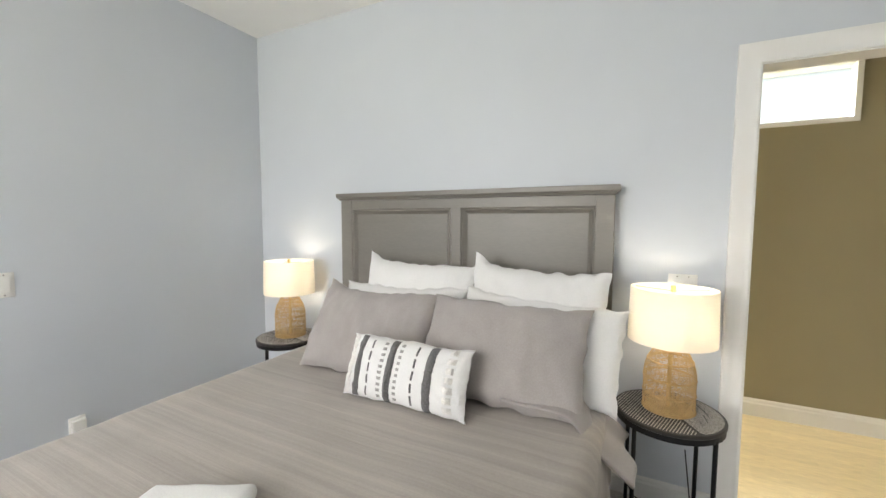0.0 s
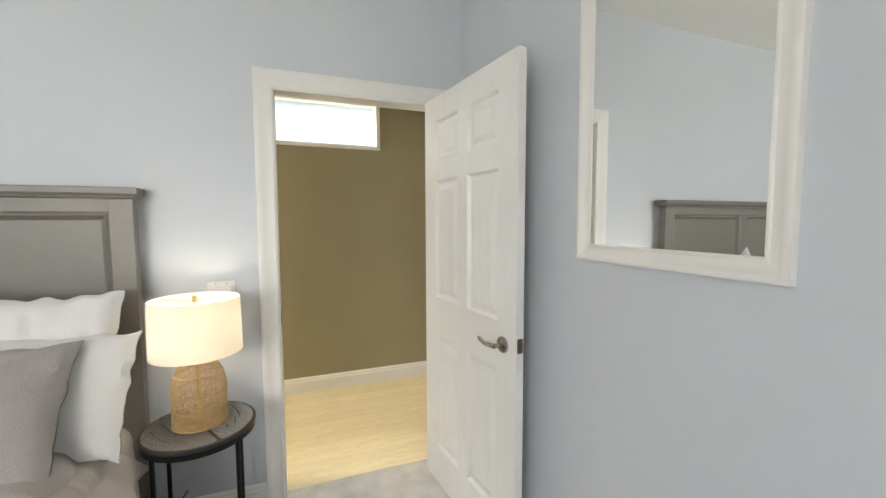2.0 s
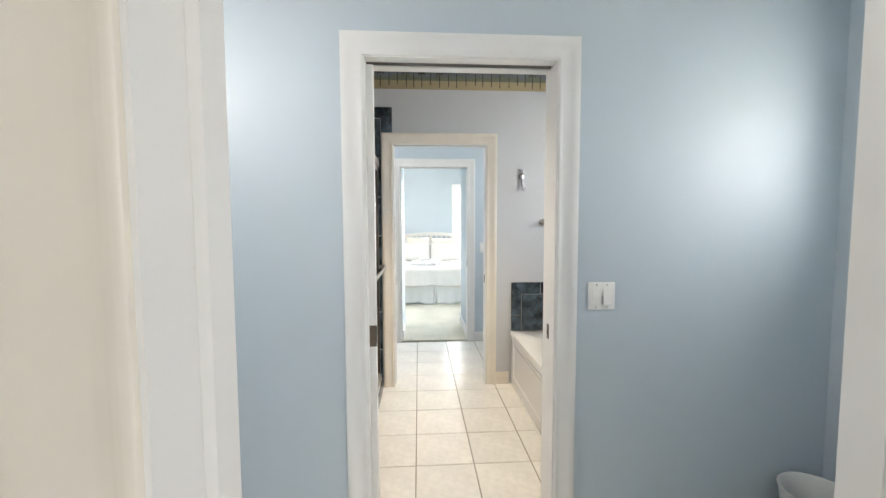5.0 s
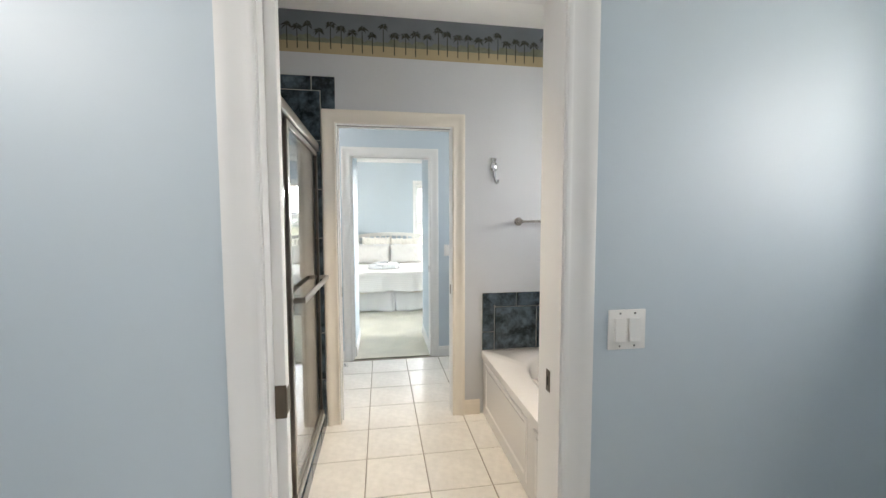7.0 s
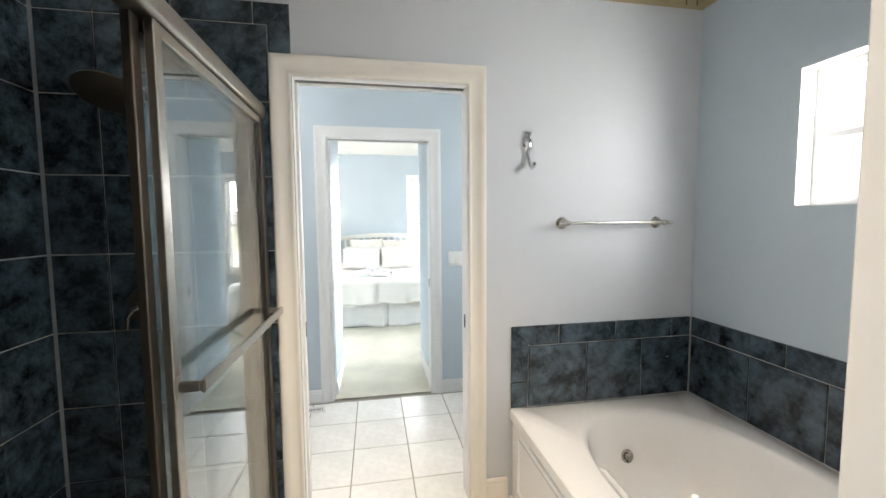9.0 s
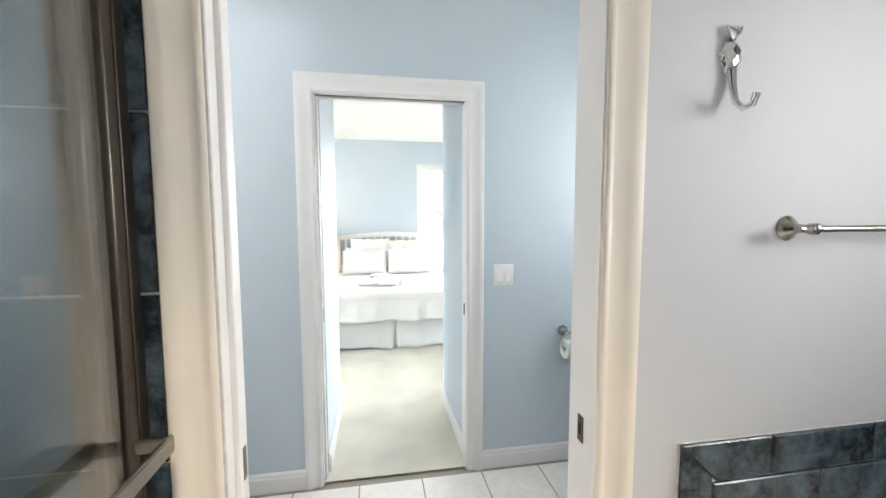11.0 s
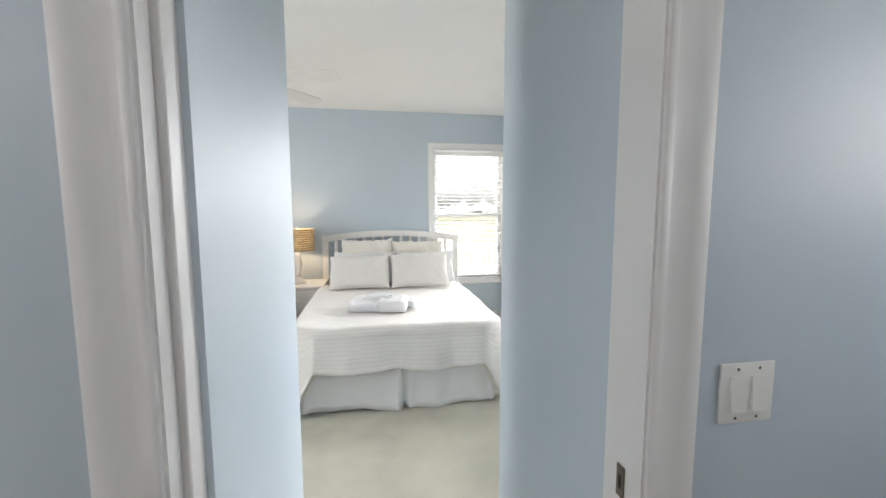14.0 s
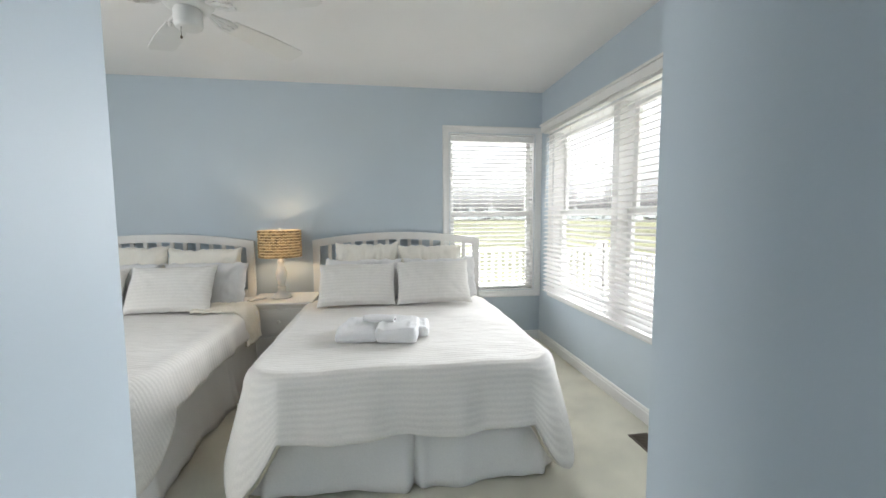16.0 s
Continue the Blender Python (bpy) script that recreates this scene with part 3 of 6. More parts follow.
switch_plate("light_switch", (1.072, A0, 1.078), 0, 2, "white double rocker light switch on the blue wall")
switch_plate("light_switch", (1.078, C0, 1.105), 0, 2, "white double rocker light switch beside the pocket door")
switch_plate("light_switch", (HB, -2.49, 1.070), 90, 2, "white double light switch behind the lamp")
switch_plate("light_switch", (-0.445, L1, 1.066), 180, 1, "white single light switch on the grey-blue wall")

outlet = thing("wall_outlet", "white wall outlet with a plugged-in white adapter", "outlet", at=(-0.672, L1, 0.275), rz=180)
part("plate", rbox(-0.036, 0.036, -0.006, 0, -0.058, 0.058, 0.003), PLASTIC, outlet, smooth=True)
part("adapter", rbox(-0.030, 0.030, -0.035, -0.006, -0.045, 0.045, 0.006), PLASTIC, outlet, "white plastic plug-in adapter", smooth=True)


def pocket_door(mid, bronze_left, label):
    stick = 0.028 if bronze_left else 0.012
    t = thing("pocket_door", label, "door", "pocket doors", at=(DL, mid, 0))
    part("door_edge", rbox(-0.018, stick, -0.018, 0.018, 0.006, DH - 0.006, 0.003), TRIM, t)
    bm = rbox(stick - 0.0005, stick + 0.002, *((-0.018, 0.018) if bronze_left else (-0.008, 0.008)), 0.875, 0.945, 0.001, 1)
    part("edge_pull", bm, BRONZE, t, "dark bronze edge pull")
    if bronze_left:
        part("face_plate", rbox(-0.004, 0.029, -0.0205, -0.0175, 0.865, 0.955, 0.001, 1), BRONZE, t, "dark bronze face plate")
    strike = thing("strike_plate", "small dark bronze strike plate in the white jamb", "strike plate", "strike plates", at=(DR, mid, 0.91))
    part("plate", rbox(-0.003, 0, -0.012, 0.012, -0.033, 0.033, 0.001, 1), BRONZE, strike)
    # the slot is a black piece on the plate, coloured as a shaded hole
    part("slot", rbox(-0.0036, -0.0026, -0.005, 0.005, -0.014, 0.014, 0.0003, 1), DARK, strike)
    track = thing("pocket_door_track", "dark metal sliding track in the door head", "door track", "door tracks", at=((DL + DR) / 2, mid, DH))
    part("rail", rbox(-0.387, 0.387, -0.020, 0.020, 0.004, 0.014, 0.001, 1), DARKALU, track)


pocket_door((A0 + A1) / 2, True, "white pocket door slid into the wall, edge showing")
pocket_door((B0 + B1) / 2, False, "white pocket door slid into the wall, edge showing")
pocket_door((C0 + C1) / 2, False, "white pocket door slid into the wall, edge showing")

hinge = thing("door_hinge", "worn metal hinge leaf on the white jamb", "hinge", "hinges", at=(0.105, -1.20, 0.26))
part("hinge_leaf", rbox(0, 0.002, -0.03, 0.012, -0.045, 0.045, 0.0008, 1), BRONZE, hinge)
bm = bmesh.new()
tube(bm, [(0.004, 0.015, -0.045), (0.004, 0.015, 0.045)], 0.005, 8)
part("knuckle", bm, BRONZE, hinge)

# six panel door into the hall
leaf_angle = 7.2
door = tagged(new("door_1"), "white six-panel wooden door standing open", "door", kind="structure")
door.matrix_basis = pose(-1.800, -1.500, 0.008, 0, 0, leaf_angle)
LW, LH, LT = 0.775, 2.015, 0.035
cols, rows_ = [(0.115, 0.345), (0.425, 0.655)], [(0.20, 0.80), (1.00, 1.60), (1.70, 1.90)]
bm = bmesh.new()
us = [0, cols[0][0], cols[0][1], cols[1][0], cols[1][1], LW - 0.0]
zs = [0, rows_[0][0], rows_[0][1], rows_[1][0], rows_[1][1], rows_[2][0], rows_[2][1], LH]
for i in range(5):
    if i in (0, 2, 4):
        box(bm, us[i], us[i + 1], 0, LT, 0, LH)
for i in (1, 3):
    for j in range(0, 7, 2):
        box(bm, us[i], us[i + 1], 0, LT, zs[j], zs[j + 1])
part("leaf", bm, DOORPAINT, door)
for (a, b), (c, d) in [(q, r) for q in cols for r in rows_]:
    bm = bmesh.new()
    for s in (0, 1):
        prev = None
        for inset, dep in ((0.0, 0.001), (0.012, 0.014), (0.024, 0.0145), (0.050, 0.004)):
            y = dep if s == 0 else LT - dep
            ring = [bm.verts.new(p) for p in ((a + inset, y, c + inset), (b - inset, y, c + inset), (b - inset, y, d - inset), (a + inset, y, d - inset))]
            if prev:
                for k in range(4):
                    bm.faces.new((prev[k], prev[(k + 1) % 4], ring[(k + 1) % 4], ring[k]))
            prev = ring
        bm.faces.new(prev)
    part("panel", bm, DOORPAINT, door)
bm = bmesh.new()
lathe(bm, [(0.0, -0.014), (0.022, -0.013), (0.031, -0.008), (0.033, 0.0)], 20, (0.695, 0, 0.912), "y")
tube(bm, [(0.695, -0.012, 0.912), (0.695, -0.046, 0.912)], 0.010, 10)
tube(bm, [(0.700, -0.044, 0.912), (0.675, -0.050, 0.913), (0.645, -0.050, 0.909), (0.615, -0.048, 0.914), (0.590, -0.046, 0.921)], [0.010, 0.0095, 0.008, 0.008, 0.006], 10)
part("door_handle", bm, NICKEL, door, "brushed nickel lever handle", smooth=True)
bm = bmesh.new()
lathe(bm, [(0.033, LT), (0.031, LT + 0.008), (0.0, LT + 0.014)], 20, (0.695, 0, 0.912), "y")
tube(bm, [(0.695, LT + 0.010, 0.912), (0.695, LT + 0.044, 0.912)], 0.010, 10)
tube(bm, [(0.700, LT + 0.044, 0.912), (0.645, LT + 0.048, 0.909), (0.590, LT + 0.044, 0.919)], [0.010, 0.008, 0.006], 10)
part("door_handle", bm, NICKEL, door, "brushed nickel lever handle", smooth=True)
bm = rbox(LW, LW + 0.0025, 0.005, 0.030, 0.897, 0.953, 0.0008, 1)
box(bm, LW + 0.002, LW + 0.011, 0.012, 0.024, 0.914, 0.936)
part("latch_plate", bm, BRONZE, door, "dark latch plate on the door edge")
strike = thing("strike_plate", "metal strike plate on the hall door jamb", "strike plate", "strike plates", at=(HB - 0.02, -2.237, 0.93))
part("plate", rbox(-0.014, 0.014, 0, 0.003, -0.033, 0.033, 0.001, 1), BRONZE, strike)

# hall window: a long low pane under the ceiling
hw = tagged(new("window_1"), "long high window with a white frame", "window", kind="structure")
bm = bmesh.new()
for y0, y1, z0, z1 in ((-3.60, -1.463, 2.005, 2.035), (-3.60, -1.463, 2.37, 2.40), (-3.60, -3.57, 2.035, 2.37), (-1.493, -1.463, 2.035, 2.37)):
    box(bm, -3.20, -3.125, y0, y1, z0, z1)
part("window_frame", bm, TRIM, hw)
bm = bmesh.new()
box(bm, -3.172, -3.168, -3.57, -1.493, 2.035, 2.37)
p = part("pane", bm, PANE, hw)
p.visible_shadow = False

# framed mirror
mir = thing("wall_mirror", "tall mirror in a white painted frame", "mirror")
MX0, MX1, MZ0, MZ1 = -0.790, -0.303, 1.333, 2.22
f = casing("mirror_frame", "y", M0, -1, MX0, MX1, MZ1, WHITEPAINT, "", bottom=MZ0, width=0.058)
for key in ("kind", "category"):
    del f[key]
f.parent = mir
bm = bmesh.new()
box(bm, MX0 - 0.01, MX1 + 0.01, M0 - 0.007, M0 - 0.002, MZ0 - 0.01, MZ1 + 0.01)
part("mirror_glass", bm, MIRROR, mir)

# ---------------------------------------------------------------- soft goods


def soft_noise(p, scale, seed):
    return noise.noise(Vector((p[0] * scale + seed, p[1] * scale - seed, p[2] * scale + 2 * seed)))


def pillow_point(w, h, th, seed, puff=2.4, rumple=1.0, ear=0.0):
    def at(u, v, side):
        a, b = 2 * u - 1, 2 * v - 1
        x = a * w / 2 * (1 - 0.030 * (1 - abs(b) ** 6) - 0.012 * (1 - b * b))
        z = h / 2 + b * h / 2 * (1 - 0.045 * (1 - abs(a) ** 7) - 0.02 * (1 - a * a))
        x += 0.013 * rumple * soft_noise((a, b * 1.5, 0), 3.5, seed + 5) * abs(a) ** 4
        z += 0.018 * rumple * soft_noise((a * 2, b, 0), 3.0, seed + 6) * abs(b) ** 4
        body = max(0.0, (1 - abs(a) ** puff) * (1 - abs(b) ** puff)) ** 0.45
        wr = -0.010 * max(0.0, 1 - abs(a - 0.6 * math.sin(seed)) * 2.5) * max(0.0, b) + soft_noise((x, side, z), 7, seed) * 0.020 + soft_noise((x * 2.5, side, z * 0.7), 16, seed + 3) * 0.009
        wr *= rumple
        for ca, cb in ((-1, -1), (-1, 1), (1, -1), (1, 1)):
            da, db = (a - ca) * w / 2, (b - cb) * h / 2
            wr += 0.007 * math.sin(math.atan2(db, da) * 15 + seed * 3 + ca) * math.exp(-math.hypot(da, db) / 0.11) * min(1.0, math.hypot(da, db) / 0.04)
        y = side * (th / 2 * body + wr * (0.25 + body) + 0.003)
        z += ear * math.exp(-((a + 1) / 0.26) ** 2) * max(0.0, b) ** 3 - 0.5 * ear * max(0.0, b) ** 3 * (1 - abs(a - 0.1)) * 0.8
        sag = 0.016 * soft_noise((x, 0, 0), 5, seed + 7)
        return Vector((x, y, z + sag * max(0.0, b)))
    return at


def pillow(name, label, mat, w, h, th, at, lean, rz, seed, group="", roll=0, rumple=1.0, ear=0.0):
    """Cushion standing on its lower edge, facing local -y, leaning back."""
    fn = pillow_point(w, h, th, seed, rumple=rumple, ear=ear)
    bm = bmesh.new()
    for side in (-1, 1):
        grid(bm, 40, 30, lambda u, v: fn(u, v, side))
    bmesh.ops.remove_doubles(bm, verts=list(bm.verts), dist=0.0015)
    ob = part(name, bm, mat, smooth=True)
    ob.matrix_basis = pose(*at, 0, 0, rz) @ pose(0, 0, 0, -lean, roll, 0)
    tagged(ob, label, "pillow", group)
    return ob, fn


def drape(W, L, top, side_drop, foot_drop, r=0.05, wave=0.016, seed=1.0, flare=0.10, cr=0.13, tip=0.62):
    """Cloth over a bed: head at y = 0, foot at y = L; it falls over both sides and the foot in soft folds."""
    def fall(o, spread):
        q = r * math.pi / 2
        if o <= 0:
            return 0.0, 0.0
        if o < q:
            return r * math.sin(o / r), r * (1 - math.cos(o / r))
        return r + spread * flare * (o - q), r + 0.985 * (o - q)

    def f(u, v):
        a, b = (2 * u - 1) * (W / 2 + side_drop), v * (L + foot_drop)
        s = 1 if a > 0 else -1
        ox, oy = max(0.0, abs(a) - W / 2 + cr), max(0.0, b - L + cr)
        p, q = ox / (side_drop + cr), oy / (foot_drop + cr)
        turn = math.atan2(q, p) if p + q > 0 else 0.0
        reach = max(p, q) * ((side_drop + cr) * math.cos(turn) ** 2 + (foot_drop + cr) * math.sin(turn) ** 2)
        corner = math.sin(2 * turn)
        out_, down = fall(reach - cr, 0.3 + 0.7 * max(math.sin(turn) ** 0.5, min(1.0, b / L) ** 2) + 0.6 * corner)
        out_ += min(reach, cr)
        down *= 1 + tip * corner
        x, y = s * (min(abs(a), W / 2 - cr) + out_ * math.cos(turn)), min(b, L - cr) + out_ * math.sin(turn)
        k = min(1.0, down / 0.3)
        along = b if oy == 0 else (L - cr + turn * 0.3 if ox > 0 else L - cr + 0.15 * math.pi + W / 2 - cr - abs(a))
        along += 0.37 * s
        fold = k * wave * (math.sin(along * 13 + seed + 1.5 * math.sin(along * 4)) + 0.5 * math.sin(along * 31 + 2 * seed)) * (1 - 0.7 * corner)
        x += s * fold * math.cos(turn) if reach > 0 else 0
        y += fold * math.sin(turn)
        z = top - down + 0.008 * soft_noise((x, y, 0), 3.5, seed) + 0.003 * soft_noise((x * 0.6, y * 2, 0), 14, seed)
        if k > 0.6:
            z += 0.012 * math.sin(along * 9 + seed) * (k - 0.6) / 0.4
        return Vector((x, y, z))
    return f


def cloth(name, mat, fn, nu, nv, thick=0.012, size=(2.0, 2.0)):
    bm = bmesh.new()
    uv = bm.loops.layers.uv.new("arc")
    grid(bm, nu, nv, fn)
    bm.verts.index_update()
    for face in bm.faces:
        for lp in face.loops:
            i, j = divmod(lp.vert.index, nv)
            lp[uv].uv = (i / (nu - 1) * size[0], j / (nv - 1) * size[1])
    ob = part(name, bm, mat, smooth=True)
    m = ob.modifiers.new("thickness", "SOLIDIFY")
    m.thickness, m.offset = thick, -1
    return ob


# ---------------------------------------------------------------- bedroom 1: bed
bed = thing("bed", "queen bed with a warm grey panelled wooden headboard", "bed", at=(HB, -3.615, 0), rz=-90)
# local: x across, y away from the wall
HW, HT = 1.66, 1.50
bm = rbox(-HW / 2, -HW / 2 + 0.085, 0.035, 0.085, 0, HT, 0.003)
part("post", bm, GREYPAINT, bed)
part("post", rbox(HW / 2 - 0.085, HW / 2, 0.035, 0.085, 0, HT, 0.003), GREYPAINT, bed)
part("top_rail", rbox(-HW / 2 + 0.085, HW / 2 - 0.085, 0.040, 0.080, HT - 0.055, HT, 0.002), GREYPAINT, bed)
part("bottom_rail", rbox(-HW / 2 + 0.085, HW / 2 - 0.085, 0.040, 0.080, 0.35, 0.62, 0.002), GREYPAINT, bed)
part("centre_stile", rbox(-0.030, 0.030, 0.041, 0.079, 0.62, HT - 0.055, 0.002), GREYPAINT, bed)
for a, b in ((-HW / 2 + 0.085, -0.030), (0.030, HW / 2 - 0.085)):
    bm = bmesh.new()
    prev = None
    for inset, y in ((0, 0.079), (0.008, 0.074), (0.014, 0.076), (0.030, 0.060), (0.034, 0.058)):
        ring = [bm.verts.new(q) for q in ((a + inset, y, 0.62 + inset), (b - inset, y, 0.62 + inset), (b - inset, y, HT - 0.055 - inset), (a + inset, y, HT - 0.055 - inset))]
        if prev:
            for k in range(4):
                bm.faces.new((prev[k], prev[(k + 1) % 4], ring[(k + 1) % 4], ring[k]))
        prev = ring
    bm.faces.new(prev)
    part("panel", bm, GREYPAINT, bed)
bm = bmesh.new()
rings = []
for d, z in ((0.0, HT + 0.001), (0.006, HT + 0.002), (0.009, HT + 0.010), (0.014, HT + 0.014), (0.020, HT + 0.018), (0.022, HT + 0.020), (0.022, HT + 0.042), (0.019, HT + 0.045)):
    x, y0, y1 = HW / 2 + d, 0.030 - min(d, 0.02), 0.088 + d
    rings.append([bm.verts.new(q) for q in ((-x, y0, z), (x, y0, z), (x, y1, z), (-x, y1, z))])
for a, b in zip(rings, rings[1:]):
    for k in range(4):
        bm.faces.new((a[k], a[(k + 1) % 4], b[(k + 1) % 4], b[k]))
bm.faces.new(rings[0])
bm.faces.new(rings[-1])
part("crown", bm, GREYPAINT, bed)
part("base", rbox(-0.76, 0.76, 0.09, 2.10, 0.14, 0.34, 0.02), GREYLINEN, bed)
part("mattress", rbox(-0.765, 0.765, 0.09, 2.11, 0.342, 0.595, 0.05, 4), WHITELINEN, bed, smooth=True)
for x in (-0.70, 0.70):
    for y in (0.16, 2.02):
        bm = bmesh.new()
        tube(bm, [(x, y, 0), (x, y, 0.14)], [0.02, 0.028], 10)
        part("leg", bm, GREYPAINT, bed)
duvet = cloth("duvet", DUVET, drape(1.58, 1.86, 0.632, 0.42, 0.40, r=0.06, seed=2.0), 90, 90, 0.02, (2.4, 2.3))
duvet.matrix_basis = pose(HB + 0.28, -3.62, 0, 0, 0, -90)
tagged(duvet, "taupe striped duvet spread over the grey bed", "duvet")



def duvet_corner(u, v):
    """Loose head corner of the duvet, lifted by the pillows and falling past the edge of the bed."""
    o = 0.52 * u
    x = min(o, 0.22)
    over = max(0.0, o - 0.22)
    bend = min(over / 0.09, math.pi / 2)
    low = max(0.0, over - 0.14)
    x += 0.09 * math.sin(bend) + (0.75 + 0.30 * v) * low
    z = 0.700 - 0.09 * (1 - math.cos(bend)) - 0.72 * low
    y = 0.30 * v - 0.06 * u + 0.05 * u * v
    n = 0.010 * soft_noise((x, y, z), 8, 2.0) + 0.014 * math.sin(v * 9 + u * 2) * u
    return Vector((x + n * math.sin(bend), -y, z + n * math.cos(bend)))


corner = cloth("duvet_corner", GREYLINEN, duvet_corner, 40, 30, 0.012)
corner.matrix_basis = pose(-1.42, -3.13, 0, 0, 0, 90)
tagged(corner, "grey linen flange of bedding falling past the bed edge", "bedding")

g = "white pillows on the grey bed"
pillow("pillow", "white cotton pillow with a pointed corner", WHITELINEN, 0.68, 0.54, 0.17, (-1.50, -3.755, 0.63), 13, 90, 1.0, g, rumple=0.9, ear=0.040)
pillow("pillow", "white cotton pillow with a pointed corner", WHITELINEN, 0.66, 0.53, 0.17, (-1.50, -3.125, 0.64), 13, 90, 2.3, g, roll=2, rumple=0.9, ear=0.045)
pillow("pillow", "plain white pillow standing behind a grey one", WHITELINEN, 0.74, 0.44, 0.17, (-1.345, -3.81, 0.625), 24, 90, 3.1, g)
pillow("pillow", "plain white pillow standing behind a grey one", WHITELINEN, 0.74, 0.44, 0.17, (-1.345, -3.095, 0.622), 24, 90, 4.4, g, roll=4)
g = "grey linen pillows"
pillow("pillow", "grey linen sham pillow leaning on white pillows", GREYLINEN, 0.70, 0.46, 0.20, (-1.175, -3.875, 0.628), 33, 90, 5.2, g, rumple=0.8, ear=0.04)
pillow("pillow", "grey linen sham pillow leaning on white pillows", GREYLINEN, 0.72, 0.46, 0.21, (-1.170, -3.195, 0.625), 33, 90, 6.7, g, rumple=0.75)
lum, fn = pillow("lumbar_pillow", "white lumbar pillow with charcoal tufted stripes", WHITELINEN, 0.56, 0.262, 0.14, (-1.000, -3.500, 0.638), 21, 90, 8.1, rumple=0.45)
lum["category"] = "pillow"


def stripe(name, mat, u0, u1, lift, label, ragged=0.0, gaps=0):
    bm = bmesh.new()
    n = 28 if not gaps else 22

    def f(a, b, k):
        v = 0.02 + 0.96 * b
        u = u0 + (u1 - u0) * a + ragged * soft_noise((a * 3, b * 25, 0), 2.0, u0 * 50)
        q = fn(u, v, -1)
        q.y -= k * lift * (1.0 + 0.4 * soft_noise((a * 9, b * 50, 0), 1.0, 2.0))
        return q
    outer = grid(bm, 5, n, lambda a, b: f(a, b, math.sin(math.pi * min(max(a, 0.0), 1.0)) + 0.12))
    if gaps:
        faces = list(bm.faces)
        bmesh.ops.delete(bm, geom=[q for k, q in enumerate(faces) if (k % (n - 1)) % gaps == 0], context="FACES")
    part(name, bm, mat, lum, label, smooth=True)


stripe("stripe", CHARCOAL, 0.105, 0.165, 0.011, "thick charcoal tufted stripe", 0.006)
stripe("stripe", CHARCOAL, 0.395, 0.455, 0.011, "thick charcoal tufted stripe", 0.006)
stripe("stripe", CHARCOAL, 0.715, 0.775, 0.011, "thick charcoal tufted stripe", 0.006)
stripe("stripe", CHARCOAL, 0.230, 0.246, 0.003, "thin black chain stripe", 0.0, 4)
stripe("stripe", CHARCOAL, 0.620, 0.636, 0.003, "thin black chain stripe", 0.0, 4)
stripe("stripe", PALEGREYYARN, 0.335, 0.368, 0.002, "pale grey woven stripe", 0.0, 2)
stripe("stripe", PALEGREYYARN, 0.480, 0.510, 0.002, "pale grey woven stripe", 0.0, 2)
stripe("fringe", WHITEYARN, 0.015, 0.075, 0.012, "white tufted fringe", 0.012)
stripe("fringe", WHITEYARN, 0.865, 0.925, 0.012, "white braided band", 0.010, 3)



def slump(x0, x1, y0, y1, z0, z1, seed, r=0.03, amount=0.012):
    """A folded cloth block: rounded, rumpled, flat below."""
    bm = rbox(x0, x1, y0, y1, z0, z1, r, 3)
    bmesh.ops.subdivide_edges(bm, edges=[e for e in bm.edges if e.calc_length() > 0.07], cuts=6, use_grid_fill=True)
    for v in bm.verts:
        v.co += Vector((soft_noise(v.co, 9, seed), soft_noise(v.co, 9, seed + 4), 0.8 * soft_noise(v.co, 11, seed + 9))) * amount
        v.co.z = max(v.co.z, z0)
    return bm


towel = part("folded_towel", slump(-0.17, 0.17, -0.14, 0.14, 0.0, 0.045, 4.0, 0.02, 0.01), WHITELINEN, smooth=True)
towel.matrix_basis = pose(-0.20, -3.62, 0.636, 0, 0, 25)
tagged(towel, "white folded towel lying on the taupe duvet", "towel")


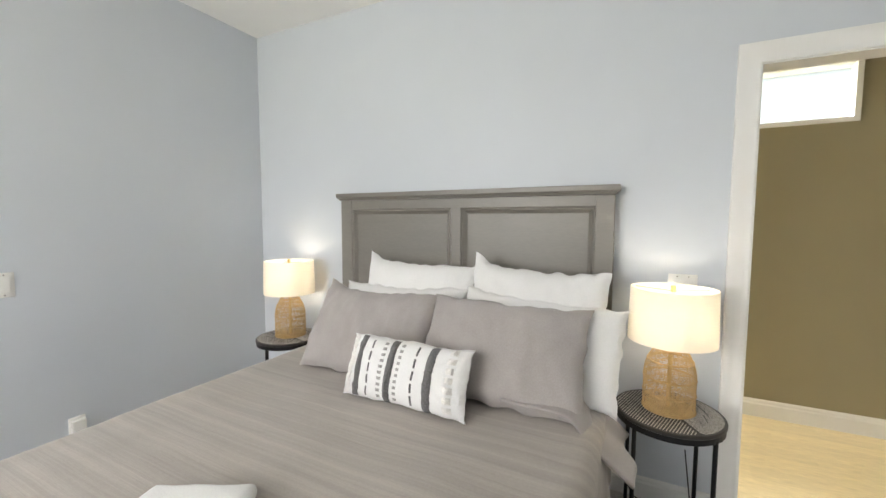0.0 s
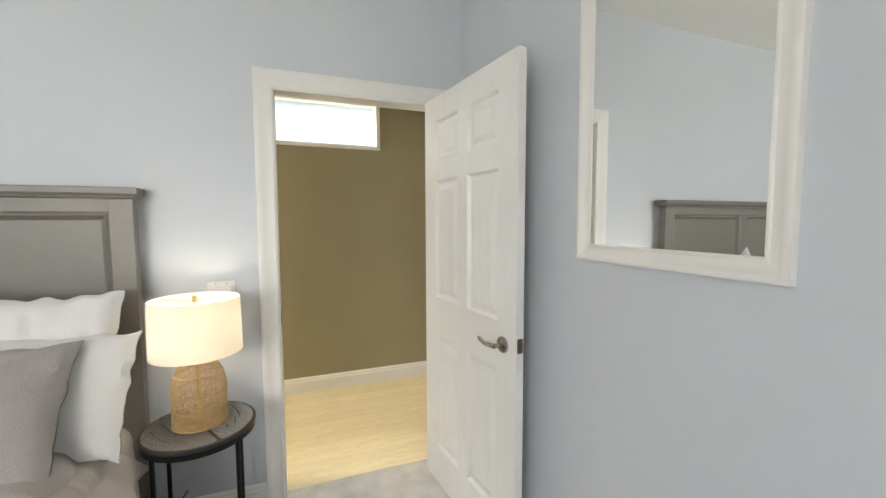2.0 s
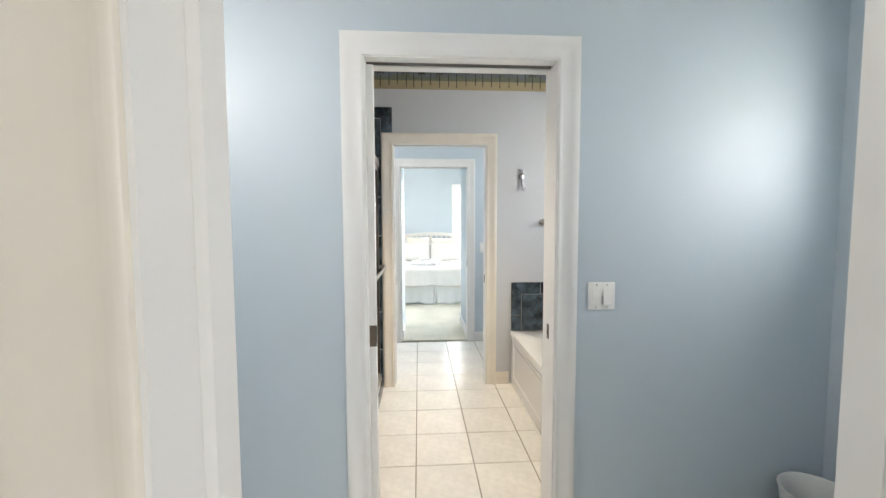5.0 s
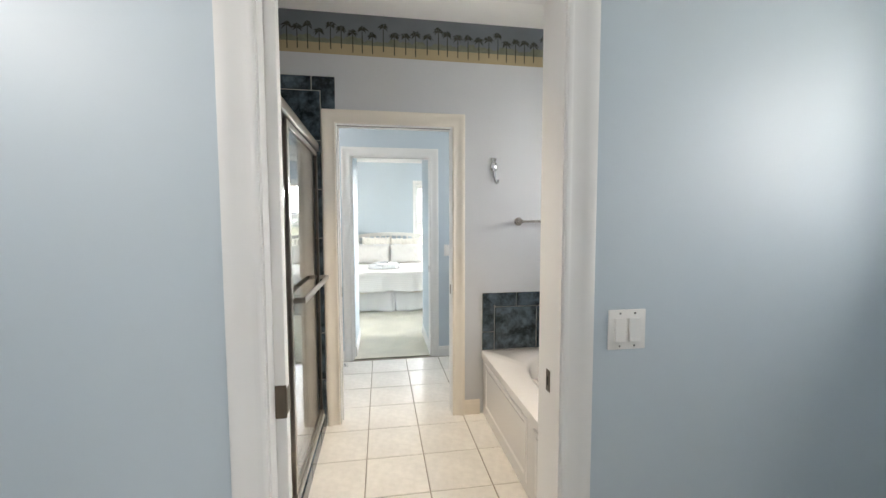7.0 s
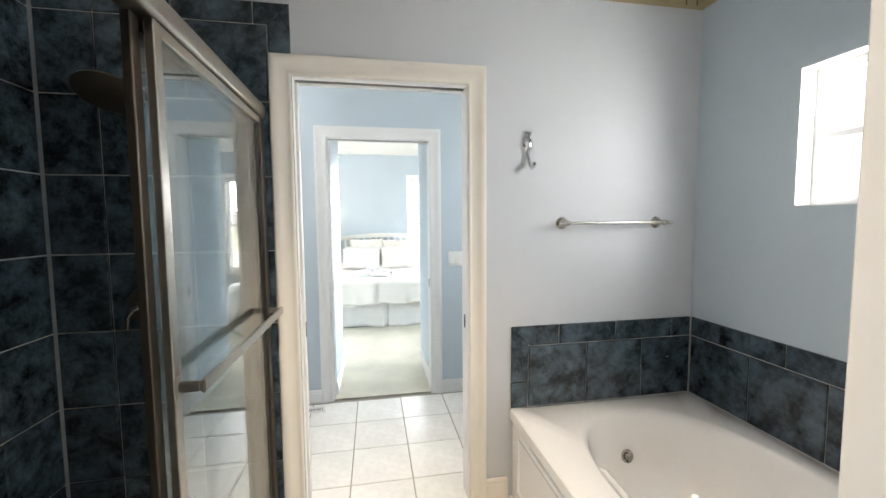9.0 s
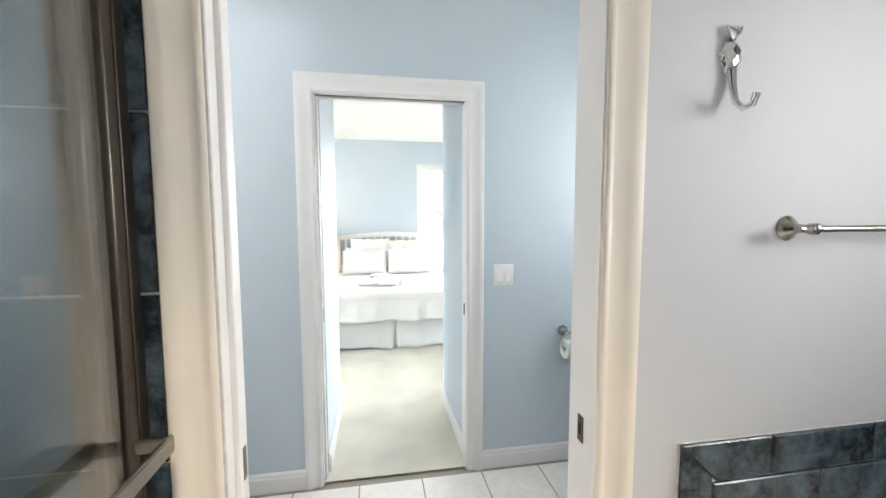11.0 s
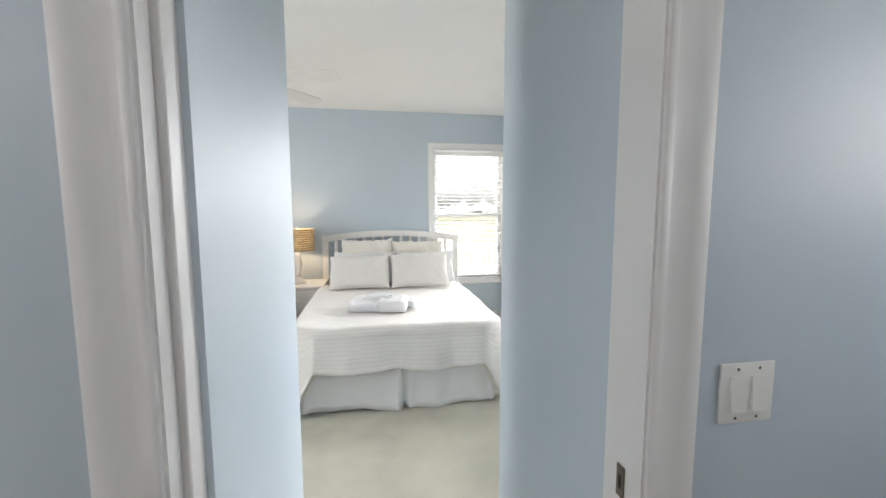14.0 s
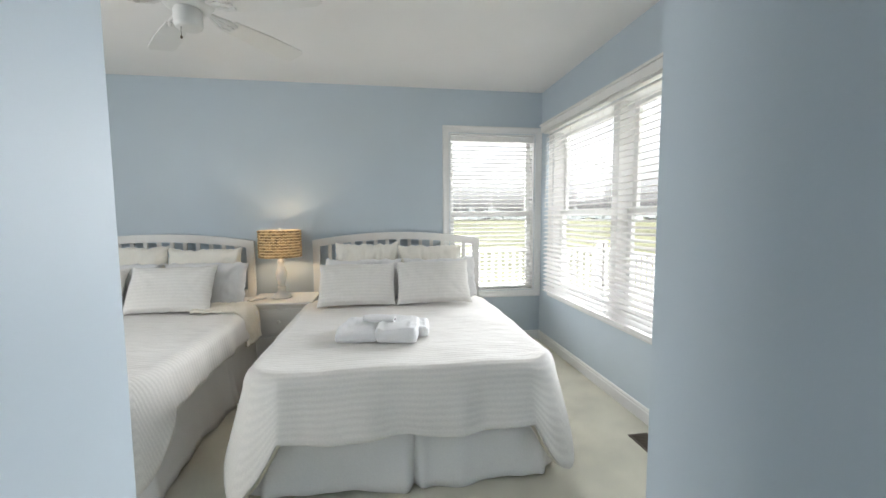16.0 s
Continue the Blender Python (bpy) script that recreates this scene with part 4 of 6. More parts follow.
def side_table(at, rz, label):
    t = thing("side_table", label, "table", "round side tables", at=at, rz=rz)
    H, R = 0.583, 0.205
    bm = bmesh.new()
    lathe(bm, [(0.0, H - 0.016), (R - 0.003, H - 0.016), (R, H - 0.013), (R, H - 0.003), (R - 0.003, H), (0.0, H)], 48)
    part("tabletop", bm, EBONY, t, "dark carved round top", smooth=True)
    bm = bmesh.new()
    slope = Vector((math.cos(radians(48)), math.sin(radians(48)), 0))
    for half in (-1, 1):
        for k in range(-22, 15):
            x0 = k * 0.0142
            ends = []
            for off in (0.0, 0.0048):
                p = Vector((x0 + off, 0, 0))
                bq = p.x * slope.x
                disc = bq * bq - (p.x * p.x - (R - 0.012) ** 2)
                if disc <= 0:
                    ends = []
                    break
                t1 = -bq + math.sqrt(disc)
                t0 = max(0.004, -bq - math.sqrt(disc))
                if t1 - t0 < 0.006:
                    ends = []
                    break
                ends.append((p + slope * t0, p + slope * t1))
            if len(ends) < 2:
                continue
            n = max(1, int((ends[0][1] - ends[0][0]).length / 0.055))
            for j in range(n):
                f0, f1 = j / n + 0.012, (j + 1) / n - 0.012
                quad = [ends[0][0].lerp(ends[0][1], f0), ends[1][0].lerp(ends[1][1], f0), ends[1][0].lerp(ends[1][1], f1), ends[0][0].lerp(ends[0][1], f1)]
                lo = [bm.verts.new((q.x, half * (q.y + 0.003), H - 0.0002)) for q in quad]
                hi = [bm.verts.new((q.x, half * (q.y + 0.003), H + 0.0015)) for q in quad]
                bm.faces.new(hi)
                for m in range(4):
                    bm.faces.new((lo[m], lo[(m + 1) % 4], hi[(m + 1) % 4], hi[m]))
    part("inlay", bm, BONE, t, "pale bone strips in a chevron pattern")
    bm = bmesh.new()
    lathe(bm, [(R - 0.012, H - 0.040), (R - 0.004, H - 0.040), (R - 0.004, H - 0.0165), (R - 0.012, H - 0.0165)], 48, closed=True)
    part("apron_ring", bm, BLACKMETAL, t)
    for a in (20, 110, 200, 290):
        x, y = (R - 0.010) * math.cos(radians(a)), (R - 0.010) * math.sin(radians(a))
        bm = bmesh.new()
        tube(bm, [(x, y, 0), (x, y, H - 0.03)], 0.0085, 10)
        part("leg", bm, BLACKMETAL, t)
    bm = bmesh.new()
    lathe(bm, [(R - 0.016, 0.004), (R - 0.004, 0.004), (R - 0.004, 0.014), (R - 0.016, 0.014)], 48, closed=True)
    part("foot_ring", bm, BLACKMETAL, t)
    return t


def rattan_lamp(at, watts, label):
    t = thing("table_lamp", label, "lamp", "rattan table lamps", at=at)
    prof = lambda v: 0.097 if v < 0.55 else 0.097 * math.cos((v - 0.55) / 0.45 * 1.05) ** 0.8
    H = 0.255
    bm = bmesh.new()
    for k in range(36):
        a0 = 2 * math.pi * k / 36
        tube(bm, [(prof(j / 12) * math.cos(a0 + 0.10 * math.sin(j * 0.9 + k)), prof(j / 12) * math.sin(a0 + 0.10 * math.sin(j * 0.9 + k)), 0.006 + H * j / 12) for j in range(13)], 0.0013, 4, False)
    for k in range(46):
        v = k / 46
        r = prof(v) - 0.0005
        pts = [(r * math.cos(q), r * math.sin(q), 0.008 + H * v + 0.0022 * math.sin(3 * q + k)) for q in (2 * math.pi * j / 28 for j in range(29))]
        tube(bm, pts, 0.00125, 4, False)
    part("woven_body", bm, RATTAN, t, "openwork woven rattan body")["kind"] = "stuff"
    bm = bmesh.new()
    for v, w in ((0.0, 0.004), (0.27, 0.003), (0.52, 0.003), (0.80, 0.0035), (0.985, 0.004)):
        r = prof(v)
        tube(bm, [((r + 0.001) * math.cos(q), (r + 0.001) * math.sin(q), 0.005 + H * v) for q in (2 * math.pi * j / 36 for j in range(37))], w, 6, False)
    part("band", bm, RATTAN, t)
    bm = bmesh.new()
    lathe(bm, [(0.0, 0.0), (0.090, 0.0), (0.090, 0.006), (0.010, 0.010), (0.008, 0.26), (0.012, 0.265), (0.012, 0.31), (0.0, 0.31)], 20)
    part("stem", bm, BRASS, t, smooth=True)
    bm = bmesh.new()
    z0, z1 = 0.292, 0.512
    lathe(bm, [(0.165, z0), (0.160, z1), (0.158, z1), (0.163, z0)], 48, closed=True)
    part("shade", bm, SHADE, t, "lit cream drum shade", smooth=True)
    bm = bmesh.new()
    for a in (0, 120, 240):
        tube(bm, [(0, 0, z1 - 0.012), (0.159 * math.cos(radians(a)), 0.159 * math.sin(radians(a)), z1 - 0.012)], 0.0015, 5)
    lathe(bm, [(0.0, z1 - 0.016), (0.010, z1 - 0.016), (0.010, z1 + 0.010), (0.0, z1 + 0.012)], 12)
    part("finial", bm, BRASS, t)
    b = bulb("lamp_bulb", (at[0], at[1], at[2] + 0.40), watts, (1.0, 0.92, 0.78), 0.035)
    return t


TH = 0.585
side_table((-1.585, -2.545, 0), 30, "round black side table with bone inlay top")
side_table((-1.625, -4.80, 0), 75, "round black side table with bone inlay top")
rattan_lamp((-1.600, -2.545, TH), 0.37, "lit table lamp with rattan base and cream drum shade")
rattan_lamp((-1.645, -4.80, TH), 0.37, "lit table lamp with rattan base and cream drum shade")
bm = bmesh.new()
tube(bm, [(HB + 0.02, -2.66, 0.16), (HB + 0.05, -2.70, 0.10), (HB + 0.06, -2.66, 0.03), (HB + 0.07, -2.58, 0.006), (HB + 0.10, -2.48, 0.005), (HB + 0.05, -2.42, 0.03), (HB + 0.02, -2.45, 0.30)], 0.003, 6)
tagged(part("lamp_cord", bm, BLACKMETAL), "thin dark lamp cord hanging to the carpet", "cord")

# ---------------------------------------------------------------- toilet room 1
bm = bmesh.new()
lathe(bm, [(0.0, 0.0), (0.095, 0.0), (0.100, 0.006), (0.128, 0.270), (0.133, 0.276), (0.133, 0.282), (0.127, 0.282), (0.122, 0.268), (0.094, 0.010), (0.0, 0.008)], 40)
bin_ = part("waste_bin", bm, PLASTIC, smooth=True, at=(1.935, -0.135, 0))
tagged(bin_, "small round white open waste bin on the floor", "bin")

# ---------------------------------------------------------------- bath: tub
tub = thing("bathtub", "glossy white whirlpool tub built against the tiled wall", "bathtub")
TX0, TX1, TY0, TY1, TZ = 1.085, E0 - 0.012, A1 + 0.005, B0 - 0.014, 0.467
cx, cy, rx, ry = 1.625, 0.90, 0.385, 0.66
bm = bmesh.new()
N = 64
ring_out, ring_in = [], []
loops = []
for k in range(N):
    a = 2 * math.pi * k / N
    c, s = math.cos(a), math.sin(a)
    e = 2 / 2.6
    ox = cx + rx * math.copysign(abs(c) ** e, c)
    oy = cy + ry * math.copysign(abs(s) ** e, s)
    dirx, diry = ox - cx, oy - cy
    tx = min(((TX1 - cx) / dirx if dirx > 0 else (TX0 - cx) / dirx) if abs(dirx) > 1e-6 else 1e9, ((TY1 - cy) / diry if diry > 0 else (TY0 - cy) / diry) if abs(diry) > 1e-6 else 1e9)
    prof = [(cx + dirx * tx, cy + diry * tx, TZ - 0.05), (cx + dirx * tx, cy + diry * tx, TZ - 0.006), (cx + dirx * (tx - 0.02), cy + diry * (tx - 0.02), TZ)]
    for q, z in ((1.03, TZ), (1.0, TZ - 0.004), (0.97, TZ - 0.02), (0.93, TZ - 0.12), (0.88, TZ - 0.24), (0.78, TZ - 0.33), (0.60, TZ - 0.365), (0.3, TZ - 0.372), (0.02, TZ - 0.374)):
        prof.append((cx + dirx * q, cy + diry * q, z))
    loops.append([bm.verts.new(q) for q in prof])
for k in range(N):
    a, b = loops[k], loops[(k + 1) % N]
    for j in range(len(a) - 1):
        bm.faces.new((a[j], b[j], b[j + 1], a[j + 1]))
for corner in ((TX0, TY0), (TX0, TY1), (TX1, TY0), (TX1, TY1)):
    near = min(loops, key=lambda l: (l[0].co.x - corner[0]) ** 2 + (l[0].co.y - corner[1]) ** 2)
    for j, z in ((0, TZ - 0.05), (1, TZ - 0.006), (2, TZ)):
        near[j].co.x, near[j].co.y, near[j].co.z = corner[0], corner[1], z
part("basin", bm, ACRYLIC, tub, smooth=True)
bm = rbox(TX0 + 0.012, TX0 + 0.03, TY0, TY1, 0, TZ - 0.03, 0.004)
for y0, y1 in ((TY0 + 0.06, 0.74), (0.82, TY1 - 0.06)):
    prev = None
    for inset, x in ((0, TX0 + 0.0115), (0.008, TX0 + 0.006), (0.03, TX0 + 0.006), (0.045, TX0 + 0.0113)):
        ring = [bm.verts.new(q) for q in ((x, y0 + inset, 0.06 + inset), (x, y1 - inset, 0.06 + inset), (x, y1 - inset, 0.40 - inset), (x, y0 + inset, 0.40 - inset))]
        if prev:
            for k in range(4):
                bm.faces.new((prev[k], prev[(k + 1) % 4], ring[(k + 1) % 4], ring[k]))
        prev = ring
part("apron", bm, ACRYLIC, tub, "off-white tub skirt with shallow panels")
for jx, jy, jz, ax in ((cx - 0.02, 1.495, 0.275, (0, -1, 0.3)), (cx + 0.24, 1.45, 0.275, (-0.4, -1, 0.3)), (cx - 0.335, 1.15, 0.26, (1, -0.2, 0.3)), (cx + 0.335, 1.0, 0.26, (-1, 0, 0.3))):
    bm = bmesh.new()
    lathe(bm, [(0.0, 0.004), (0.008, 0.010), (0.013, 0.010), (0.015, 0.004), (0.026, 0.009), (0.031, 0.006), (0.032, -0.02)], 20)
    jet = part("jet", bm, NICKEL, tub, "round metal whirlpool jet", smooth=True)
    jet.matrix_basis = Matrix.Translation((jx, jy, jz)) @ Vector(ax).to_track_quat("Z", "Y").to_matrix().to_4x4()
bm = bmesh.new()
tube(bm, [(1.27, 1.24, TZ - 0.05), (1.30, 1.20, TZ - 0.045), (1.30, 1.06, TZ - 0.055), (1.27, 1.02, TZ - 0.06)], 0.014, 10)
part("grab_handle", bm, ACRYLIC, tub, smooth=True)
bm = bmesh.new()
lathe(bm, [(0.0, 0.012), (0.022, 0.012), (0.027, 0.008), (0.027, 0.0)], 20, (1.20, 0.62, TZ), "z")
part("air_control", bm, NICKEL, tub, smooth=True)

# ---------------------------------------------------------------- wall tiles


shared = {}


def tile(parent, mat, axis, face, out_dir, u0, u1, z0, z1, cut=None, t=0.009, name="tile"):
    """One glazed tile with a softened edge, on a wall face; cut mitres one end: 'l' or 'r' at the top, 'b' or 't' at the left."""
    w, h = round(u1 - u0, 4), round(z1 - z0, 4)
    key = (name, w, h, cut, axis, out_dir, mat.name)
    if key not in shared:
        bm = bmesh.new()
        e = 0.003
        base = [(0, 0), (w, 0), (w, h), (0, h)]
        if cut == "left_top":
            base = [(h, 0), (w, 0), (w, h), (0, h)]
        elif cut == "right_top":
            base = [(0, 0), (w - h, 0), (w, h), (0, h)]
        elif cut == "side_left":
            base = [(0, 0), (w, 0), (w, h - w), (0, h)]
        elif cut == "side_right":
            base = [(0, 0), (w, 0), (w, h), (0, h - w)]
        mx, mz = sum(b[0] for b in base) / 4, sum(b[1] for b in base) / 4
        rings = []
        for inset, d in ((0, 0), (0, t - e), (e, t)):
            ring = []
            for x, z in base:
                x2 = x + (inset if x < mx else -inset)
                z2 = z + (inset if z < mz else -inset)
                ring.append(bm.verts.new((out_dir * d, x2, z2) if axis == "x" else (x2, out_dir * d, z2)))
            rings.append(ring)
        for a, b in zip(rings, rings[1:]):
            for k in range(4):
                bm.faces.new((a[k], a[(k + 1) % 4], b[(k + 1) % 4], b[k]))
        bm.faces.new(rings[-1])
        ob = part(name, bm, mat, parent)
        shared[key] = ob.data
    else:
        ob = new(name, shared[key])
        ob.parent = parent
    ob.location = (face, u0, z0) if axis == "x" else (u0, face, z0)
    return ob


G = 0.0030   # half a joint


def backing(name, axis, face, out_dir, u0, u1, z0, z1, label):
    bm = bmesh.new()
    a, b = sorted((face, face + out_dir * 0.006))
    if axis == "x":
        box(bm, a, b, u0, u1, z0, z1)
    else:
        box(bm, u0, u1, a, b, z0, z1)
    return structure(part(name, bm, SLATEGROUT), label, "tile wall")


ZL = [0.02, 0.328, 0.648, 0.966, 1.286, 1.606, 1.922, 2.240]
SB = -0.845
sw = backing("wall_shower_end", "y", B0, -1, SB, 0.0975, 0.0, 2.332, "dark slate-blue glazed tiles with pale grout")
xs = [SB, -0.640, -0.320, 0.004]
for z0, z1 in zip(ZL, ZL[1:]):
    for x0, x1 in zip(xs, xs[1:]):
        tile(sw, SLATE, "y", B0 - 0.006, -1, x0 + G, x1 - G, z0 + G, z1 - G)
for x0, x1 in ((SB, -0.64), (-0.64, -0.36), (-0.36, -0.05)):
    tile(sw, SLATE, "y", B0 - 0.006, -1, x0 + G, x1 - G, 2.240 + G, 2.330)
tile(sw, SLATE, "y", B0 - 0.006, -1, -0.05 + G, 0.0965, 2.240 + G, 2.330, "right_top")
tile(sw, SLATE, "y", B0 - 0.006, -1, 0.004 + G, 0.0965, 2.125, 2.330 - 0.0005, "side_right")
tile(sw, SLATE, "y", B0 - 0.0065, -1, 0.004 + G, 0.0115 + 0.001, 0.02, 0.5, None, 0.006)

sw = backing("wall_shower_back_tiles", "x", SB - 0.02, 1, A1, B0 - 0.016, 0.0, 2.332, "dark slate-blue glazed tiles with pale grout")
ys = [A1, 0.160, 0.478, 0.796, 1.114, 1.432, B0 - 0.016]
for z0, z1 in zip(ZL, ZL[1:]):
    for y0, y1 in zip(ys[1:], ys[2:]):
        tile(sw, SLATE, "x", SB - 0.014, 1, y0 + G, y1 - G, z0 + G, z1 - G)
for y0, y1 in zip(ys[1:], ys[2:]):
    tile(sw, SLATE, "x", SB - 0.014, 1, y0 + G, y1 - G, 2.240 + G, 2.330)
sw = backing("wall_shower_near", "y", A1, 1, SB, 0.0, 0.0, 2.332, "dark slate-blue glazed tiles with pale grout")
for z0, z1 in zip(ZL, ZL[1:]):
    for x0, x1 in zip(xs, xs[1:]):
        tile(sw, SLATE, "y", A1 + 0.006, 1, x0 + G, x1 - G - 0.006, z0 + G, z1 - G)

# tub surround
tw = backing("wall_tub_end", "y", B0, -1, 1.090, E0, 0.455, 0.883, "slate-blue glazed tile surround above the tub")
for x0, x1 in ((1.181, 1.499), (1.499, 1.817), (1.817, E0 - 0.015)):
    tile(tw, SLATE, "y", B0 - 0.006, -1, x0 + G, x1 - G, 0.467 + G, 0.781 - G)
tile(tw, SLATE, "y", B0 - 0.006, -1, 1.092, 1.346 - G, 0.781 + G, 0.883, "left_top")
for x0, x1 in ((1.346, 1.662), (1.662, 1.99), (1.99, E0 - 0.015)):
    tile(tw, SLATE, "y", B0 - 0.006, -1, x0 + G, x1 - G, 0.781 + G, 0.883)
tile(tw, SLATE, "y", B0 - 0.006, -1, 1.092, 1.181 - G, 0.600 + G, 0.8825, "side_left")
tile(tw, SLATE, "y", B0 - 0.006, -1, 1.092, 1.181 - G, 0.467 + G, 0.600 - G)
tw = backing("wall_tub_side", "x", E0, -1, A1, B0 - 0.015, 0.455, 0.883, "slate-blue glazed tile surround above the tub")
yy = [0.395, 0.713, 1.031, 1.349, B0 - 0.016]
for y0, y1 in zip(yy, yy[1:]):
    tile(tw, SLATE, "x", E0 - 0.006, -1, y0 + G, y1 - G, 0.467 + G, 0.781 - G)
yy = [0.237, 0.555, 0.873, 1.191, 1.509, B0 - 0.016]
for y0, y1 in zip(yy, yy[1:]):
    tile(tw, SLATE, "x", E0 - 0.006, -1, y0 + G, y1 - G, 0.781 + G, 0.883)

# shower curb and base
cb = structure(part("shower_curb", rbox(-0.075, -0.008, A1 + 0.016, B0 - 0.016, 0, 0.092, 0.003), SLATEGROUT), "low curb clad in dark slate tiles", "curb")
for y0, y1 in zip(ys[1:], ys[2:]):
    tile(cb, SLATE, "x", -0.008, 1, y0 + G, y1 - G, 0.004, 0.090)
slab("shower_floor", SB - 0.008, -0.076, A1 + 0.016, B0 - 0.016, 0.0, 0.030, SLATEGROUT, "dim shower floor behind the curb", "shower floor")

# ---------------------------------------------------------------- shower enclosure
sh = thing("shower_enclosure", "sliding glass shower doors in satin aluminium frames", "shower")
Y0, Y1 = A1 + 0.017, B0 - 0.017
bm = rbox(-0.075, -0.010, Y0, Y1, 1.845, 1.905, 0.012, 3)
part("header_rail", bm, ALU, sh, smooth=True)
part("bottom_track", rbox(-0.070, -0.014, Y0, Y1, 0.093, 0.120, 0.003), ALU, sh)
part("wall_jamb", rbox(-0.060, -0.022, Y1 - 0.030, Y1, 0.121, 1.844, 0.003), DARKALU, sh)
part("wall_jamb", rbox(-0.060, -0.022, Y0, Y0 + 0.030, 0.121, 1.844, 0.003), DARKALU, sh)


def shower_door(x, y0, y1, bar, fr):
    d = part("door", rbox(x - 0.010, x + 0.010, y0, y0 + 0.032, 0.125, 1.842, 0.003), fr, sh, "sliding glass door panel")
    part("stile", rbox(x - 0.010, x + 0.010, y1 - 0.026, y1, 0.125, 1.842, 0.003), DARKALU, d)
    for z0, z1 in ((0.126, 0.155), (1.812, 1.841)):
        part("rail", rbox(x - 0.009, x + 0.009, y0 + 0.032, y1 - 0.026, z0, z1, 0.003), fr, d)
    bm = bmesh.new()
    box(bm, x - 0.003, x + 0.003, y0 + 0.032, y1 - 0.026, 0.155, 1.812)
    g_ = part("pane", bm, SHOWERGLASS, d)
    if bar:
        bm = bmesh.new()
        box(bm, x + 0.058, x + 0.068, y0 + 0.010, y1 - 0.006, 1.018, 1.050)
        for ya in (y0 + 0.010, y1 - 0.018):
            box(bm, x + 0.010, x + 0.058, ya, ya + 0.012, 1.022, 1.046)
        bmesh.ops.bevel(bm, geom=list(bm.edges), offset=0.003, segments=2, affect="EDGES")
        part("towel_bar", bm, ALU, d, "satin towel bar handle", smooth=True)
        part("bar_plate", rbox(x + 0.010, x + 0.0125, y0 + 0.002, y0 + 0.030, 1.01, 1.06, 0.001, 1), ALU, d)
    return d


shower_door(-0.028, 0.825, 1.640, True, ALU)
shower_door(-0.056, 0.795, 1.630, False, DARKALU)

head = thing("rain_shower", "round bronze rain shower head on a bent arm", "shower head")
bm = bmesh.new()
tube(bm, [(-0.47, B0 - 0.016, 1.93), (-0.47, 1.62, 1.945), (-0.47, 1.54, 1.935), (-0.47, 1.475, 1.895)], 0.011, 10)
part("arm", bm, NICKEL, head, smooth=True)
bm = bmesh.new()
lathe(bm, [(0.0, 0.032), (0.014, 0.030), (0.018, 0.018), (0.055, 0.008), (0.101, 0.004), (0.105, -0.004), (0.099, -0.008), (0.0, -0.008)], 32)
d = part("rain_head", bm, BRONZE, head, "wide round rain head", smooth=True)
d.matrix_basis = pose(-0.47, 1.4615, 1.866, -25, 0, 0)
bm = bmesh.new()
lathe(bm, [(0.030, 0.0), (0.030, -0.006), (0.012, -0.010)], 20, (-0.47, B0 - 0.016, 1.93), "y")
part("flange", bm, NICKEL, head, smooth=True)
valve = thing("shower_valve", "round shower valve with a curved nickel lever", "valve")
bm = bmesh.new()
lathe(bm, [(0.078, 0.0), (0.076, -0.006), (0.060, -0.010), (0.030, -0.014), (0.026, -0.040), (0.020, -0.052), (0.0, -0.055)], 32, (-0.505, B0 - 0.016, 1.070), "y")
part("escutcheon", bm, BRONZE, valve, smooth=True)
bm = bmesh.new()
tube(bm, [(-0.505, B0 - 0.06, 1.075), (-0.530, B0 - 0.075, 1.065), (-0.548, B0 - 0.080, 1.035), (-0.552, B0 - 0.078, 0.985)], [0.016, 0.013, 0.010, 0.008], 10)
part("lever", bm, NICKEL, valve, smooth=True)

# ---------------------------------------------------------------- bath wall things
hook = thing("robe_hook", "ornate chrome hook shaped like a pineapple", "hook")
hx, hy = 1.172, B0
bm = bmesh.new()
grid(bm, 20, 16, lambda u, v: Vector((hx + 0.026 * math.sin(math.pi * min(0.02 + v * 0.97, 1)) ** 0.7 * math.cos(math.pi * u) * (1 + 0.08 * math.sin(20 * u + 24 * v)), hy - 0.002 - 0.018 * math.sin(math.pi * min(0.02 + v * 0.97, 1)) * math.sin(math.pi * u) * (1 + 0.10 * math.sin(24 * v) * math.cos(20 * u)), 1.735 + 0.085 * v)))
part("body", bm, CHROME, hook, smooth=True)
bm = bmesh.new()
for k in range(5):
    a = (k - 2) * 0.4
    tube(bm, [(hx, hy - 0.010, 1.812), (hx + 0.018 * math.sin(a), hy - 0.014, 1.826), (hx + 0.026 * math.sin(a), hy - 0.012, 1.838)], [0.006, 0.005, 0.002], 6)
part("crown", bm, CHROME, hook, smooth=True)
bm = bmesh.new()
tube(bm, [(hx, hy - 0.010, 1.745), (hx + 0.002, hy - 0.013, 1.71), (hx + 0.004, hy - 0.020, 1.675), (hx + 0.008, hy - 0.036, 1.656), (hx + 0.012, hy - 0.054, 1.660), (hx + 0.014, hy - 0.060, 1.682)], [0.010, 0.008, 0.007, 0.007, 0.007, 0.008], 10)
part("prong", bm, CHROME, hook, smooth=True)

